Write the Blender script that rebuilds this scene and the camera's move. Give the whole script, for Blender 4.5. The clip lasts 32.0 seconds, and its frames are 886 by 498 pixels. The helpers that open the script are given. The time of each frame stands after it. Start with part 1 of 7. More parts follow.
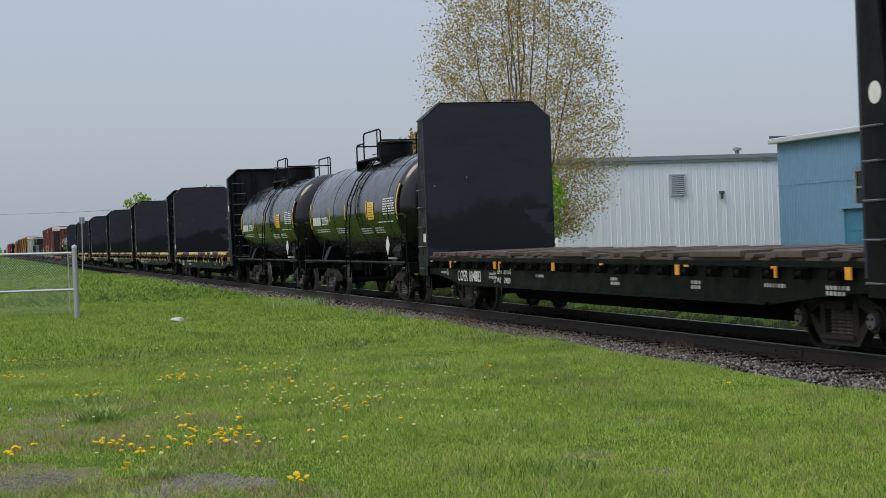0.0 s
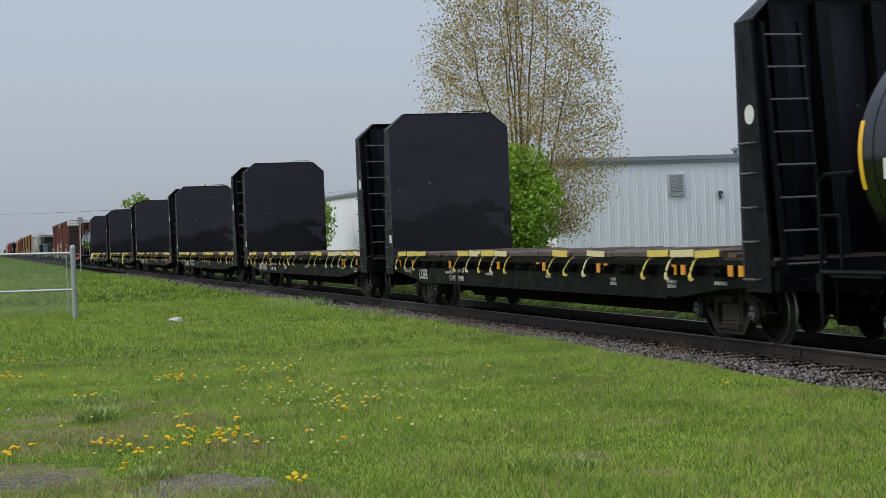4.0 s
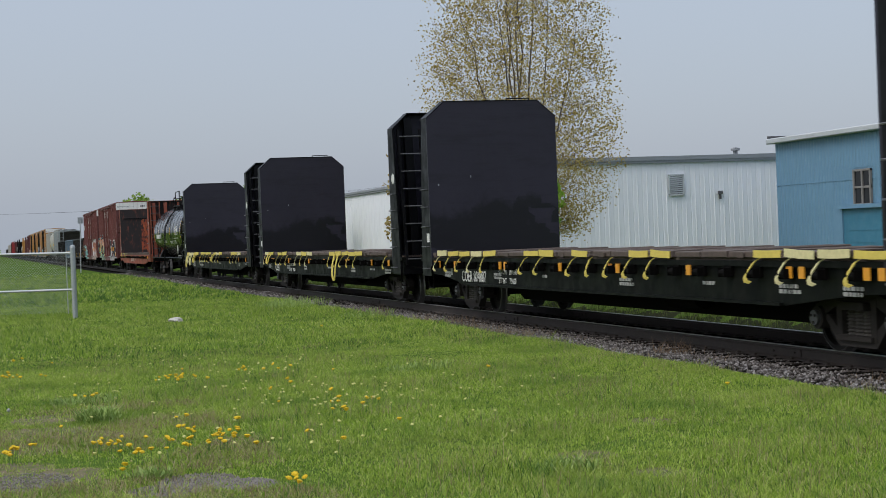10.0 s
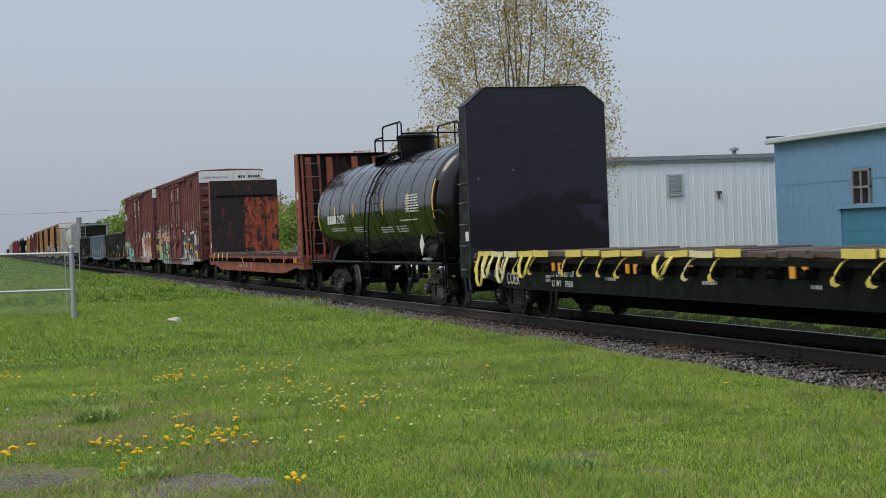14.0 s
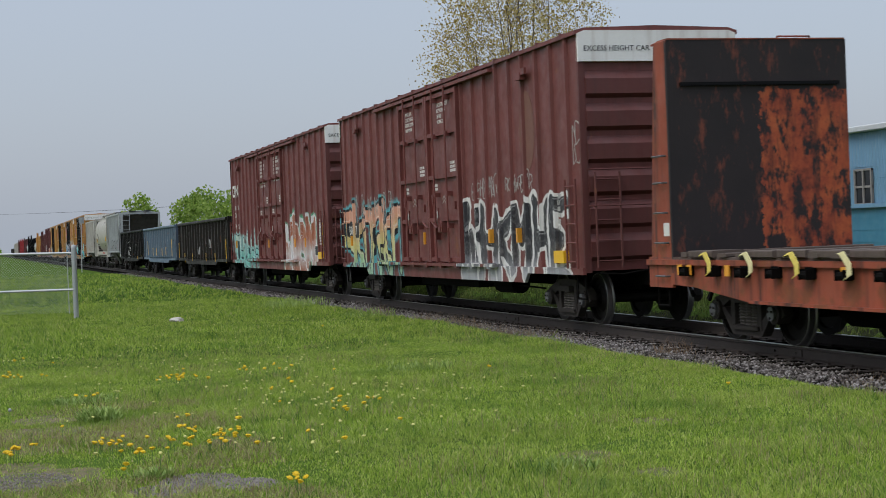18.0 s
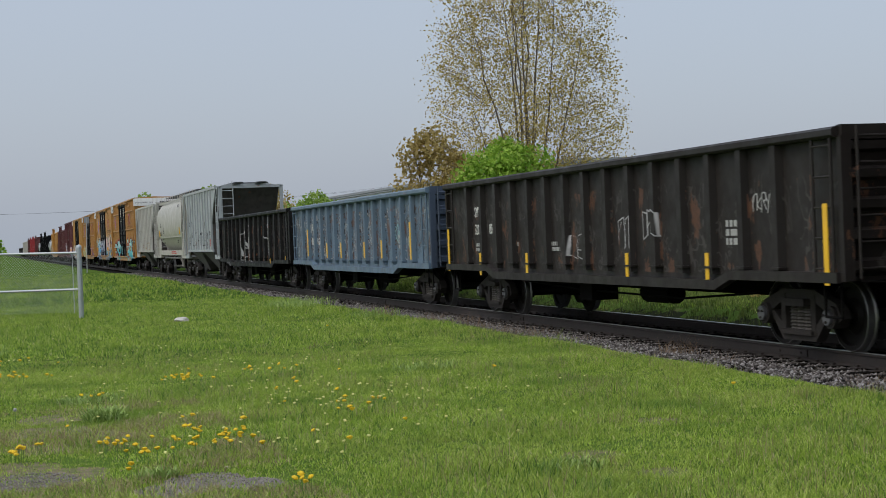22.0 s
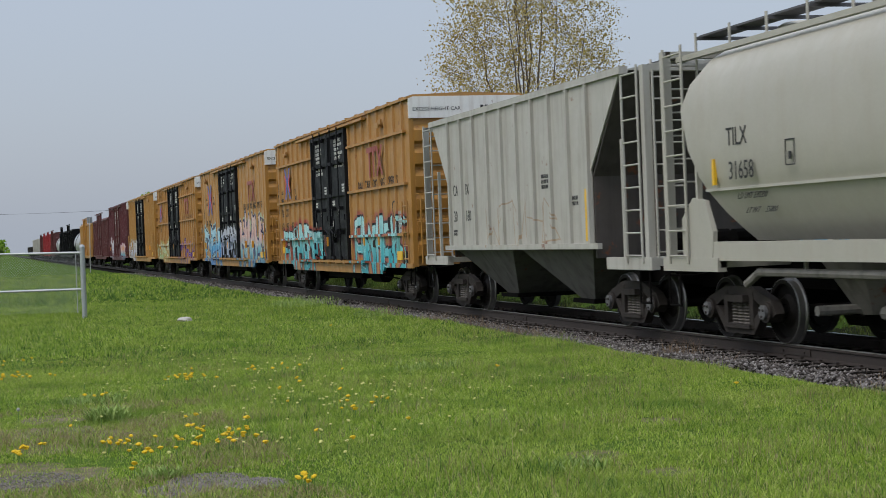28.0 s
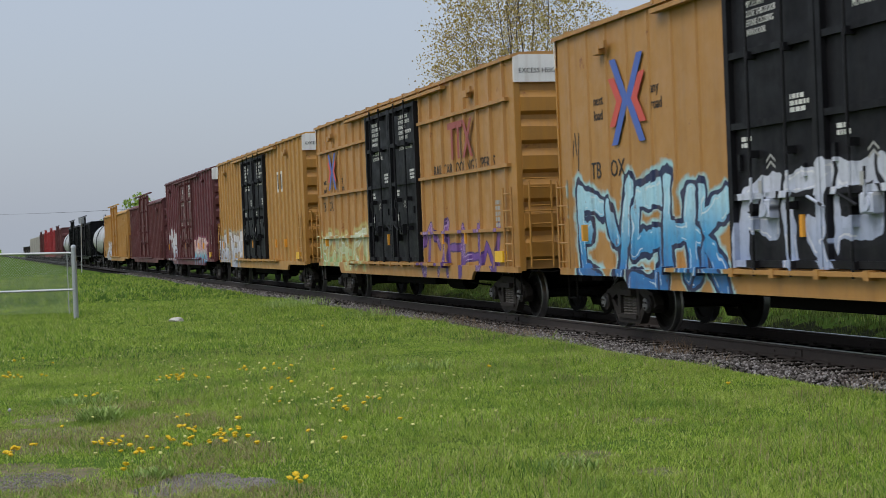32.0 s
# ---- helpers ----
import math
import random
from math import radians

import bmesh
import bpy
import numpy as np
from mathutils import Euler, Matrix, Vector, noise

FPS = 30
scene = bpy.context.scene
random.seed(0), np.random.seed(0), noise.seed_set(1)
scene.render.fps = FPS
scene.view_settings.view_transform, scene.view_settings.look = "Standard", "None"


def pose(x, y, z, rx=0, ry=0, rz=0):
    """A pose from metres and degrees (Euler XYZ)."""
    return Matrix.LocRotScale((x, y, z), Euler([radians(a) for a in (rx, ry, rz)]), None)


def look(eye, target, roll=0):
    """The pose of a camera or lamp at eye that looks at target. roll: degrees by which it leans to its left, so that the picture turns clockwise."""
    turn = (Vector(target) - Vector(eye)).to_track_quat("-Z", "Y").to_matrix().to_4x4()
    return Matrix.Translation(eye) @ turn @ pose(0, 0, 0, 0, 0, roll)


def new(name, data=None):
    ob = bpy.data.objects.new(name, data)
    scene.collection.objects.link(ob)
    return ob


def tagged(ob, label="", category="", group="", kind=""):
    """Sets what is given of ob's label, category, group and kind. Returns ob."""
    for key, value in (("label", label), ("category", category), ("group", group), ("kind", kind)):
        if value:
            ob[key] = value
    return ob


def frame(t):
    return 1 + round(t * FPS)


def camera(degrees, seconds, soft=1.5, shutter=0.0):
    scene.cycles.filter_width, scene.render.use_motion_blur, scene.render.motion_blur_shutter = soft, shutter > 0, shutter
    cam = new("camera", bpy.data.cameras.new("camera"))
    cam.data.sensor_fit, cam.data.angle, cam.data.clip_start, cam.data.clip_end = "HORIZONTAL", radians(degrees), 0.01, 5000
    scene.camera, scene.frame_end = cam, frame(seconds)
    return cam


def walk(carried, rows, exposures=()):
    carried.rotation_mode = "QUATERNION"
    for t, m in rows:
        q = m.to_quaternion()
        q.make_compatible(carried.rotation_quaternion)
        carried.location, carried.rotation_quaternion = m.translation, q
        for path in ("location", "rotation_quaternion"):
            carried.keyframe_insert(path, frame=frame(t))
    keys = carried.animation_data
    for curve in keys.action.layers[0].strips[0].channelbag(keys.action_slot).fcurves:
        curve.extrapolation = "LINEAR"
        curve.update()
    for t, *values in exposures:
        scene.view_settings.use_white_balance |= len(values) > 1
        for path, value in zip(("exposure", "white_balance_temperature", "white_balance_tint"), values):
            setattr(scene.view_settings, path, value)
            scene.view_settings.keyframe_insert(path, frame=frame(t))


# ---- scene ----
# World: X runs along the track (the train rolls towards +X), Y away from the viewer, z = 0 on the rail head.

CAM = (0.0, -11.37, 1.70)
FOCAL = 2831.0


def train_travel(t):
    return 11.6 * t + 0.019 * t * t


def view(pan):
    a = radians(16.04) - pan / FOCAL
    p = radians(-0.498)
    d = Vector((-math.cos(a) * math.cos(p), math.sin(a) * math.cos(p), math.sin(p)))
    return look(CAM, Vector(CAM) + d, -2.27)


cam = camera(30.96, 32.0, soft=0.8, shutter=0.12)
PAN = [(0, 0), (0.5, -2.5), (1, -3), (1.5, -4.3), (2.5, -4.5), (3, -3), (3.5, -1.5), (4, -3), (4.5, -4.6),
       (6.5, -1.5), (7, 0), (7.5, 1.3), (8, 0), (8.5, 0), (9, -1.5), (10, -3), (11, -1.5), (11.5, -6), (12, -4.5),
       (12.5, -3.5), (13.5, -6), (14, -5), (14.5, -2.5), (15, 0), (15.5, 1.5), (17.5, -1.5), (18.5, 0), (19, 2.5),
       (20, 8), (20.5, 11.5), (21, 13), (21.5, 4.5), (22, 7.5), (22.5, 10.5), (23, 12.5), (24, 14), (24.5, 15.5),
       (26.5, 13), (27, 12.5), (27.5, 14), (28, 13), (29, 9.5), (29.5, 7), (30.5, 5), (31, 1.7), (31.5, -0.7), (32, -1.5)]
walk(cam, [(t, view(p)) for t, p in PAN])

# ---- light: an even overcast sky with a faint broad sun ----
world = bpy.data.worlds.new("overcast_sky")
scene.world = world
world.use_nodes = True
wn = world.node_tree
wn.nodes.clear()
sky = wn.nodes.new("ShaderNodeTexSky")
sky.sky_type = "NISHITA"
sky.sun_disc = False
sky.sun_elevation = radians(48)
sky.sun_rotation = radians(161.6)
sky.air_density, sky.dust_density = 1.0, 4.0
dim = wn.nodes.new("ShaderNodeBackground")
dim.inputs["Strength"].default_value = 0.045
wn.links.new(sky.outputs[0], dim.inputs["Color"])
cloud = wn.nodes.new("ShaderNodeBackground")
cloud.inputs["Color"].default_value = (0.484, 0.54, 0.64, 1)
# the cloud layer brightens towards the zenith, as under an even overcast
where = wn.nodes.new("ShaderNodeTexCoord")
axes = wn.nodes.new("ShaderNodeSeparateXYZ")
wn.links.new(where.outputs["Generated"], axes.inputs[0])
square = wn.nodes.new("ShaderNodeMath")
square.operation = "MULTIPLY"
wn.links.new(axes.outputs["Z"], square.inputs[0])
wn.links.new(axes.outputs["Z"], square.inputs[1])
glow = wn.nodes.new("ShaderNodeMath")
glow.operation = "MULTIPLY_ADD"
wn.links.new(square.outputs[0], glow.inputs[0])
glow.inputs[1].default_value, glow.inputs[2].default_value = 1.65, 0.72
wn.links.new(glow.outputs[0], cloud.inputs["Strength"])
both = wn.nodes.new("ShaderNodeAddShader")
wn.links.new(dim.outputs[0], both.inputs[0])
wn.links.new(cloud.outputs[0], both.inputs[1])
wout = wn.nodes.new("ShaderNodeOutputWorld")
wn.links.new(both.outputs[0], wout.inputs["Surface"])
sun = new("sun", bpy.data.lights.new("sun", "SUN"))
sun.data.energy = 1.2
sun.data.angle = radians(25)
sun.data.color = (1.0, 0.96, 0.9)
sun.matrix_world = look((0, 0, 50), (-12, 36, 0))
scene.view_settings.exposure = 0.0
# ---- mesh and material helpers ----


class MB:
    """Collects plain geometry for one mesh."""

    def __init__(self):
        self.v, self.f, self.m = [], [], []
        self.mi = 0

    def add(self, verts, faces):
        o = len(self.v)
        self.v += [tuple(p) for p in verts]
        self.f += [tuple(i + o for i in q) for q in faces]
        self.m += [self.mi] * len(faces)
        return self

    def box(self, x0, x1, y0, y1, z0, z1, c=0.0):
        if x1 < x0:
            x0, x1 = x1, x0
        if y1 < y0:
            y0, y1 = y1, y0
        if z1 < z0:
            z0, z1 = z1, z0
        if c <= 0:
            vs = [(x, y, z) for x in (x0, x1) for y in (y0, y1) for z in (z0, z1)]
            return self.add(vs, [(0, 1, 3, 2), (4, 6, 7, 5), (0, 4, 5, 1), (2, 3, 7, 6), (0, 2, 6, 4), (1, 5, 7, 3)])
        # chamfer on the four long edges
        d = (x1 - x0, y1 - y0, z1 - z0)
        ax = d.index(max(d))
        c = min(c, min(d) * 0.45)
        lo, hi = (x0, y0, z0), (x1, y1, z1)
        a, b = [i for i in range(3) if i != ax]
        A0, A1, B0, B1 = lo[a], hi[a], lo[b], hi[b]
        prof = [(A0 + c, B0), (A1 - c, B0), (A1, B0 + c), (A1, B1 - c), (A1 - c, B1), (A0 + c, B1), (A0, B1 - c), (A0, B0 + c)]
        return self.prism(prof, ax, lo[ax], hi[ax])

    def prism(self, prof, ax, a0, a1):
        """Extrudes a flat outline along axis ax (0 x, 1 y, 2 z); outline in the two other axes, in order."""
        n = len(prof)
        vs = []
        for a in (a0, a1):
            for p, q in prof:
                vs.append((a, p, q) if ax == 0 else (p, a, q) if ax == 1 else (p, q, a))
        fs = [(i, (i + 1) % n, n + (i + 1) % n, n + i) for i in range(n)]
        return self.add(vs, fs + [tuple(range(n))[::-1], tuple(range(n, 2 * n))])

    def cyl(self, p, q, r, n=10, r2=None):
        p, q = Vector(p), Vector(q)
        r2 = r if r2 is None else r2
        d = (q - p).normalized()
        u = d.orthogonal().normalized()
        w = d.cross(u)
        vs = []
        for c, rr in ((p, r), (q, r2)):
            for i in range(n):
                a = 2 * math.pi * i / n
                vs.append(c + (u * math.cos(a) + w * math.sin(a)) * rr)
        fs = [(i, (i + 1) % n, n + (i + 1) % n, n + i) for i in range(n)]
        return self.add(vs, fs + [tuple(range(n))[::-1], tuple(range(n, 2 * n))])

    def tube(self, pts, r, n=6):
        for p, q in zip(pts, pts[1:]):
            self.cyl(p, q, r, n)
        return self

    def lathe(self, prof, n, ax=0, cy=0.0, cz=0.0, caps=True):
        """Turns (along, radius) about the x axis (ax 0: centre y cy, z cz), y axis (1: x, z) or z axis (2: x, y)."""
        vs = []
        for a, r in prof:
            for i in range(n):
                t = 2 * math.pi * i / n
                p, q = cy + r * math.cos(t), cz + r * math.sin(t)
                vs.append((a, p, q) if ax == 0 else (p, a, q) if ax == 1 else (p, q, a))
        k = len(prof)
        fs = [(j * n + i, j * n + (i + 1) % n, (j + 1) * n + (i + 1) % n, (j + 1) * n + i) for j in range(k - 1) for i in range(n)]
        if not caps:
            return self.add(vs, fs)
        return self.add(vs, fs + [tuple(range(n))[::-1], tuple(range((k - 1) * n, k * n))])

    def ribbon(self, pts, wide, thick):
        """A flat strap along pts; wide: the vector across it."""
        w = Vector(wide) / 2
        pts = [Vector(p) for p in pts]
        vs = []
        for i, p in enumerate(pts):
            d = pts[min(i + 1, len(pts) - 1)] - pts[max(i - 1, 0)]
            nrm = d.cross(w).normalized() * thick / 2
            vs += [p - w - nrm, p + w - nrm, p + w + nrm, p - w + nrm]
        fs = [(0, 1, 2, 3), tuple(range(len(vs) - 4, len(vs)))[::-1]]
        for i in range(len(pts) - 1):
            o = 4 * i
            fs += [(o + a, o + (a + 1) % 4, o + 4 + (a + 1) % 4, o + 4 + a) for a in range(4)]
        return self.add(vs, fs)

    def mesh(self, name, mats, smooth=0):
        me = bpy.data.meshes.new(name)
        me.from_pydata(self.v, [], self.f)
        bm = bmesh.new()
        bm.from_mesh(me)
        bmesh.ops.recalc_face_normals(bm, faces=bm.faces)
        bm.to_mesh(me)
        bm.free()
        for m in mats if isinstance(mats, (list, tuple)) else [mats]:
            me.materials.append(m)
        if any(self.m):
            me.polygons.foreach_set("material_index", self.m)
        if smooth:
            me.polygons.foreach_set("use_smooth", [True] * len(me.polygons))
            me.set_sharp_from_angle(angle=radians(smooth))
        return me


def part(name, mb, mats, parent, label="", smooth=0):
    """Links geometry as one mesh under a thing or part."""
    me = mb if isinstance(mb, bpy.types.Mesh) else mb.mesh(name, mats, smooth)
    ob = new(name, me)
    ob.parent = parent
    if label:
        ob["label"] = label
    return ob


def thing(name, label, category, group="", kind=""):
    return tagged(new(name), label, category, group, kind)


def words(text, size, x, z, y, mat, parent, turn=(90, 0, 0), label="", squeeze=1.0, name="lettering"):
    """Flat lettering in the built-in font, its lower left corner at (x, y, z), facing -y unless turned."""
    cu = bpy.data.curves.new("letters", "FONT")
    cu.body, cu.size, cu.extrude = text, size, 0.002
    cu.resolution_u = 2
    tmp = bpy.data.objects.new("letters", cu)
    me = bpy.data.meshes.new_from_object(tmp)
    bpy.data.objects.remove(tmp)
    me.transform(pose(x, y, z, *turn) @ Matrix.Diagonal((squeeze, 1, 1, 1)))
    me.materials.append(mat)
    ob = new(name, me)
    ob.parent = parent
    if label:
        ob["label"] = label
    return ob


def bars(mb, x, z, y, rows, wide, high, rng, gap=0.4, out=0.004):
    """Rows of unreadable stencilled writing as broken bars."""
    for r in range(rows):
        u = x
        end = x + wide * rng.uniform(0.7, 1.0)
        while u < end:
            w = rng.uniform(0.5, 2.2) * high
            mb.box(u, min(u + w, end), y - out, y, z - r * high * (1 + gap) - high, z - r * high * (1 + gap))
            u += w + high * 0.5
    return mb


class Nodes:
    """Short forms for building a node material."""

    def __init__(self, name):
        self.mat = bpy.data.materials.new(name)
        self.mat.use_nodes = True
        self.t = self.mat.node_tree
        self.b = self.t.nodes["Principled BSDF"]
        tc = self.t.nodes.new("ShaderNodeTexCoord")
        self.co = tc.outputs["Object"]

    def put(self, socket, value):
        if isinstance(value, bpy.types.NodeSocket):
            self.t.links.new(value, socket)
        elif isinstance(value, (tuple, list)) and len(value) == 3 and socket.type == "RGBA":
            socket.default_value = (*value, 1)
        else:
            socket.default_value = value

    def math(self, op, a, b=0.0, clamp=False):
        n = self.t.nodes.new("ShaderNodeMath")
        n.operation, n.use_clamp = op, clamp
        self.put(n.inputs[0], a)
        self.put(n.inputs[1], b)
        return n.outputs[0]

    def vec(self, op, a, b=None, out="Vector"):
        n = self.t.nodes.new("ShaderNodeVectorMath")
        n.operation = op
        self.put(n.inputs[0], a)
        if b is not None:
            self.put(n.inputs["Scale" if op == "SCALE" else 1], b)
        return n.outputs[out]

    def scaled(self, s, shift=(0, 0, 0), co=None):
        n = self.t.nodes.new("ShaderNodeMapping")
        n.inputs["Scale"].default_value = s
        n.inputs["Location"].default_value = shift
        self.put(n.inputs["Vector"], co or self.co)
        return n.outputs[0]

    def noise(self, scale, detail=3.0, co=None, rough=0.55):
        n = self.t.nodes.new("ShaderNodeTexNoise")
        n.inputs["Scale"].default_value, n.inputs["Detail"].default_value = scale, detail
        n.inputs["Roughness"].default_value = rough
        self.put(n.inputs["Vector"], co or self.co)
        return n.outputs["Fac"]

    def cells(self, scale, co, feature="F1", out="Distance"):
        n = self.t.nodes.new("ShaderNodeTexVoronoi")
        n.feature = feature
        n.inputs["Scale"].default_value = scale
        self.put(n.inputs["Vector"], co)
        return n.outputs[out]

    def ramp(self, fac, *stops):
        n = self.t.nodes.new("ShaderNodeValToRGB")
        e = n.color_ramp.elements
        for i, (p, c) in enumerate(stops):
            el = e[i] if i < 2 else e.new(p)
            el.position = p
            el.color = (*c, 1) if isinstance(c, (tuple, list)) else (c, c, c, 1)
        self.put(n.inputs[0], fac)
        return n.outputs[0]

    def mix(self, fac, a, b, how="MIX"):
        n = self.t.nodes.new("ShaderNodeMix")
        n.data_type, n.blend_type = "RGBA", how
        self.put(n.inputs[0], fac)
        self.put(n.inputs[6], a)
        self.put(n.inputs[7], b)
        return n.outputs[2]

    def split(self, co=None):
        n = self.t.nodes.new("ShaderNodeSeparateXYZ")
        self.put(n.inputs[0], co or self.co)
        return n.outputs

    def join(self, x, y, z):
        n = self.t.nodes.new("ShaderNodeCombineXYZ")
        for s, v in zip(n.inputs, (x, y, z)):
            self.put(s, v)
        return n.outputs[0]

    def bump(self, height, strength=0.2, distance=0.01):
        n = self.t.nodes.new("ShaderNodeBump")
        n.inputs["Strength"].default_value, n.inputs["Distance"].default_value = strength, distance
        self.put(n.inputs["Height"], height)
        self.put(self.b.inputs["Normal"], n.outputs[0])

    def done(self, color, rough=0.6, metal=0.0, spec=None):
        self.put(self.b.inputs["Base Color"], color)
        self.put(self.b.inputs["Roughness"], rough)
        self.b.inputs["Metallic"].default_value = metal
        if spec is not None:
            self.b.inputs["Specular IOR Level"].default_value = spec
        return self.mat


# spray-paint shapes as strokes over a keypad of nine points, 7 8 9 at the top and 1 2 3 at the foot
FORMS = ("183 46", "17965 53", "974631", "9713 45", "1739", "17 943", "713971", "17 39 46", "17593", "7139 52", "71539", "75 92", "17964 2", "17653 31", "7294 6", "48 1793")


def form_strokes(form, x, z, wide, high, rng, loose=0.14):
    """The strokes of one hand-drawn shape as lists of (x, z)."""
    at = {}
    for k in range(9):
        at[str(k + 1)] = (x + wide * (k % 3 / 2 + rng.uniform(-loose, loose)), z + high * (k // 3 / 2 + rng.uniform(-loose, loose)))
    return [[at[c] for c in run] for run in form.split() if len(run) > 1]


def sprayed(n, color, pieces):
    """Lays a spray-painted piece on a car side: fat overlapping shapes with fill, outline and a ground colour."""
    x, y, z = n.split()
    for i, (x0, x1, z0, z1, fills, line, ground, count, fat) in enumerate(pieces):
        rng = random.Random(i * 7 + int(abs(x0) * 10) + count * 31)
        tall = z1 - z0
        wob = n.math("SUBTRACT", n.noise(1.4, 2, n.scaled((1, 0, 1), (7.3 * i + 2, 0, 3.1 * i))), 0.5)
        wob2 = n.math("SUBTRACT", n.noise(1.7, 2, n.scaled((1, 0, 1), (4.1 * i + 9, 0, 6.7 * i))), 0.5)
        p = n.join(n.math("ADD", x, n.math("MULTIPLY", wob, 0.5 * fat / 0.16)), n.math("ADD", z, n.math("MULTIPLY", wob2, 0.4 * fat / 0.16)), 0.0)
        pitch = (x1 - x0) / count
        forms = [rng.choice(FORMS) for _ in range(count)]
        fields = []
        for odd in (0, 1):
            d = None
            for k in range(odd, count, 2):
                for run in form_strokes(forms[k], x0 + pitch * k + fat * 0.8, z0 + fat * 0.6, pitch - fat * 1.2, tall - 1.6 * fat, rng):
                    for (ax, az), (bx, bz) in zip(run, run[1:]):
                        q = n.vec("SUBTRACT", p, (ax, az, 0))
                        run2 = (bx - ax) ** 2 + (bz - az) ** 2 + 1e-6
                        along = n.math("ADD", n.vec("DOT_PRODUCT", q, ((bx - ax) / run2, (bz - az) / run2, 0), "Value"), 0.0, True)
                        gap = n.vec("LENGTH", n.vec("SUBTRACT", q, n.vec("SCALE", (bx - ax, bz - az, 0), along)), None, "Value")
                        d = gap if d is None else n.math("MINIMUM", d, gap)
            if d is not None:
                fields.append(d)
        low = n.math("GREATER_THAN", z, z0 - 0.1)
        if ground:
            near = fields[0] if len(fields) < 2 else n.math("MINIMUM", *fields)
            near = n.math("ADD", near, n.math("MULTIPLY", n.math("SUBTRACT", n.noise(3.0, 3), 0.5), 0.25))
            soft = n.ramp(near, (fat + 0.1, 1.0), (fat + 0.18, 0.0))
            color = n.mix(n.math("MULTIPLY", n.split(soft)[0], low), color, ground)
        k = len(fills)
        v = n.math("DIVIDE", n.math("SUBTRACT", z, z0), tall)
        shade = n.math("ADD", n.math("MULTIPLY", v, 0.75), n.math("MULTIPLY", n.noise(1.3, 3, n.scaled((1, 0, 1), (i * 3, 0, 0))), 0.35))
        fill = n.ramp(shade, *[(0.1 + (j + 0.5) / k * 0.85, f) for j, f in enumerate(fills)])
        edge = max(0.035, fat * 0.52)
        for d in fields:
            if line:
                hard = n.ramp(d, (fat + edge - 0.008, 1.0), (fat + edge, 0.0))
                color = n.mix(n.math("MULTIPLY", n.split(hard)[0], low), color, line)
            body = n.ramp(d, (fat - 0.008, 1.0), (fat, 0.0))
            shine = n.math("MULTIPLY", n.math("LESS_THAN", n.math("ABSOLUTE", n.math("SUBTRACT", d, fat * 0.66)), 0.012), n.math("GREATER_THAN", n.noise(2.3, 1), 0.52))
            tone = n.mix(n.math("MULTIPLY", shine, 0.7 if fat > 0.06 else 0.0), fill, [min(0.7, 0.3 + c) for c in fills[-1]])
            thin = n.ramp(n.noise(9.0, 3), (0.25, 0.8), (0.5, 1.0))
            color = n.mix(n.math("MULTIPLY", n.math("MULTIPLY", n.split(body)[0], low), n.split(thin)[0]), color, tone)
    return color


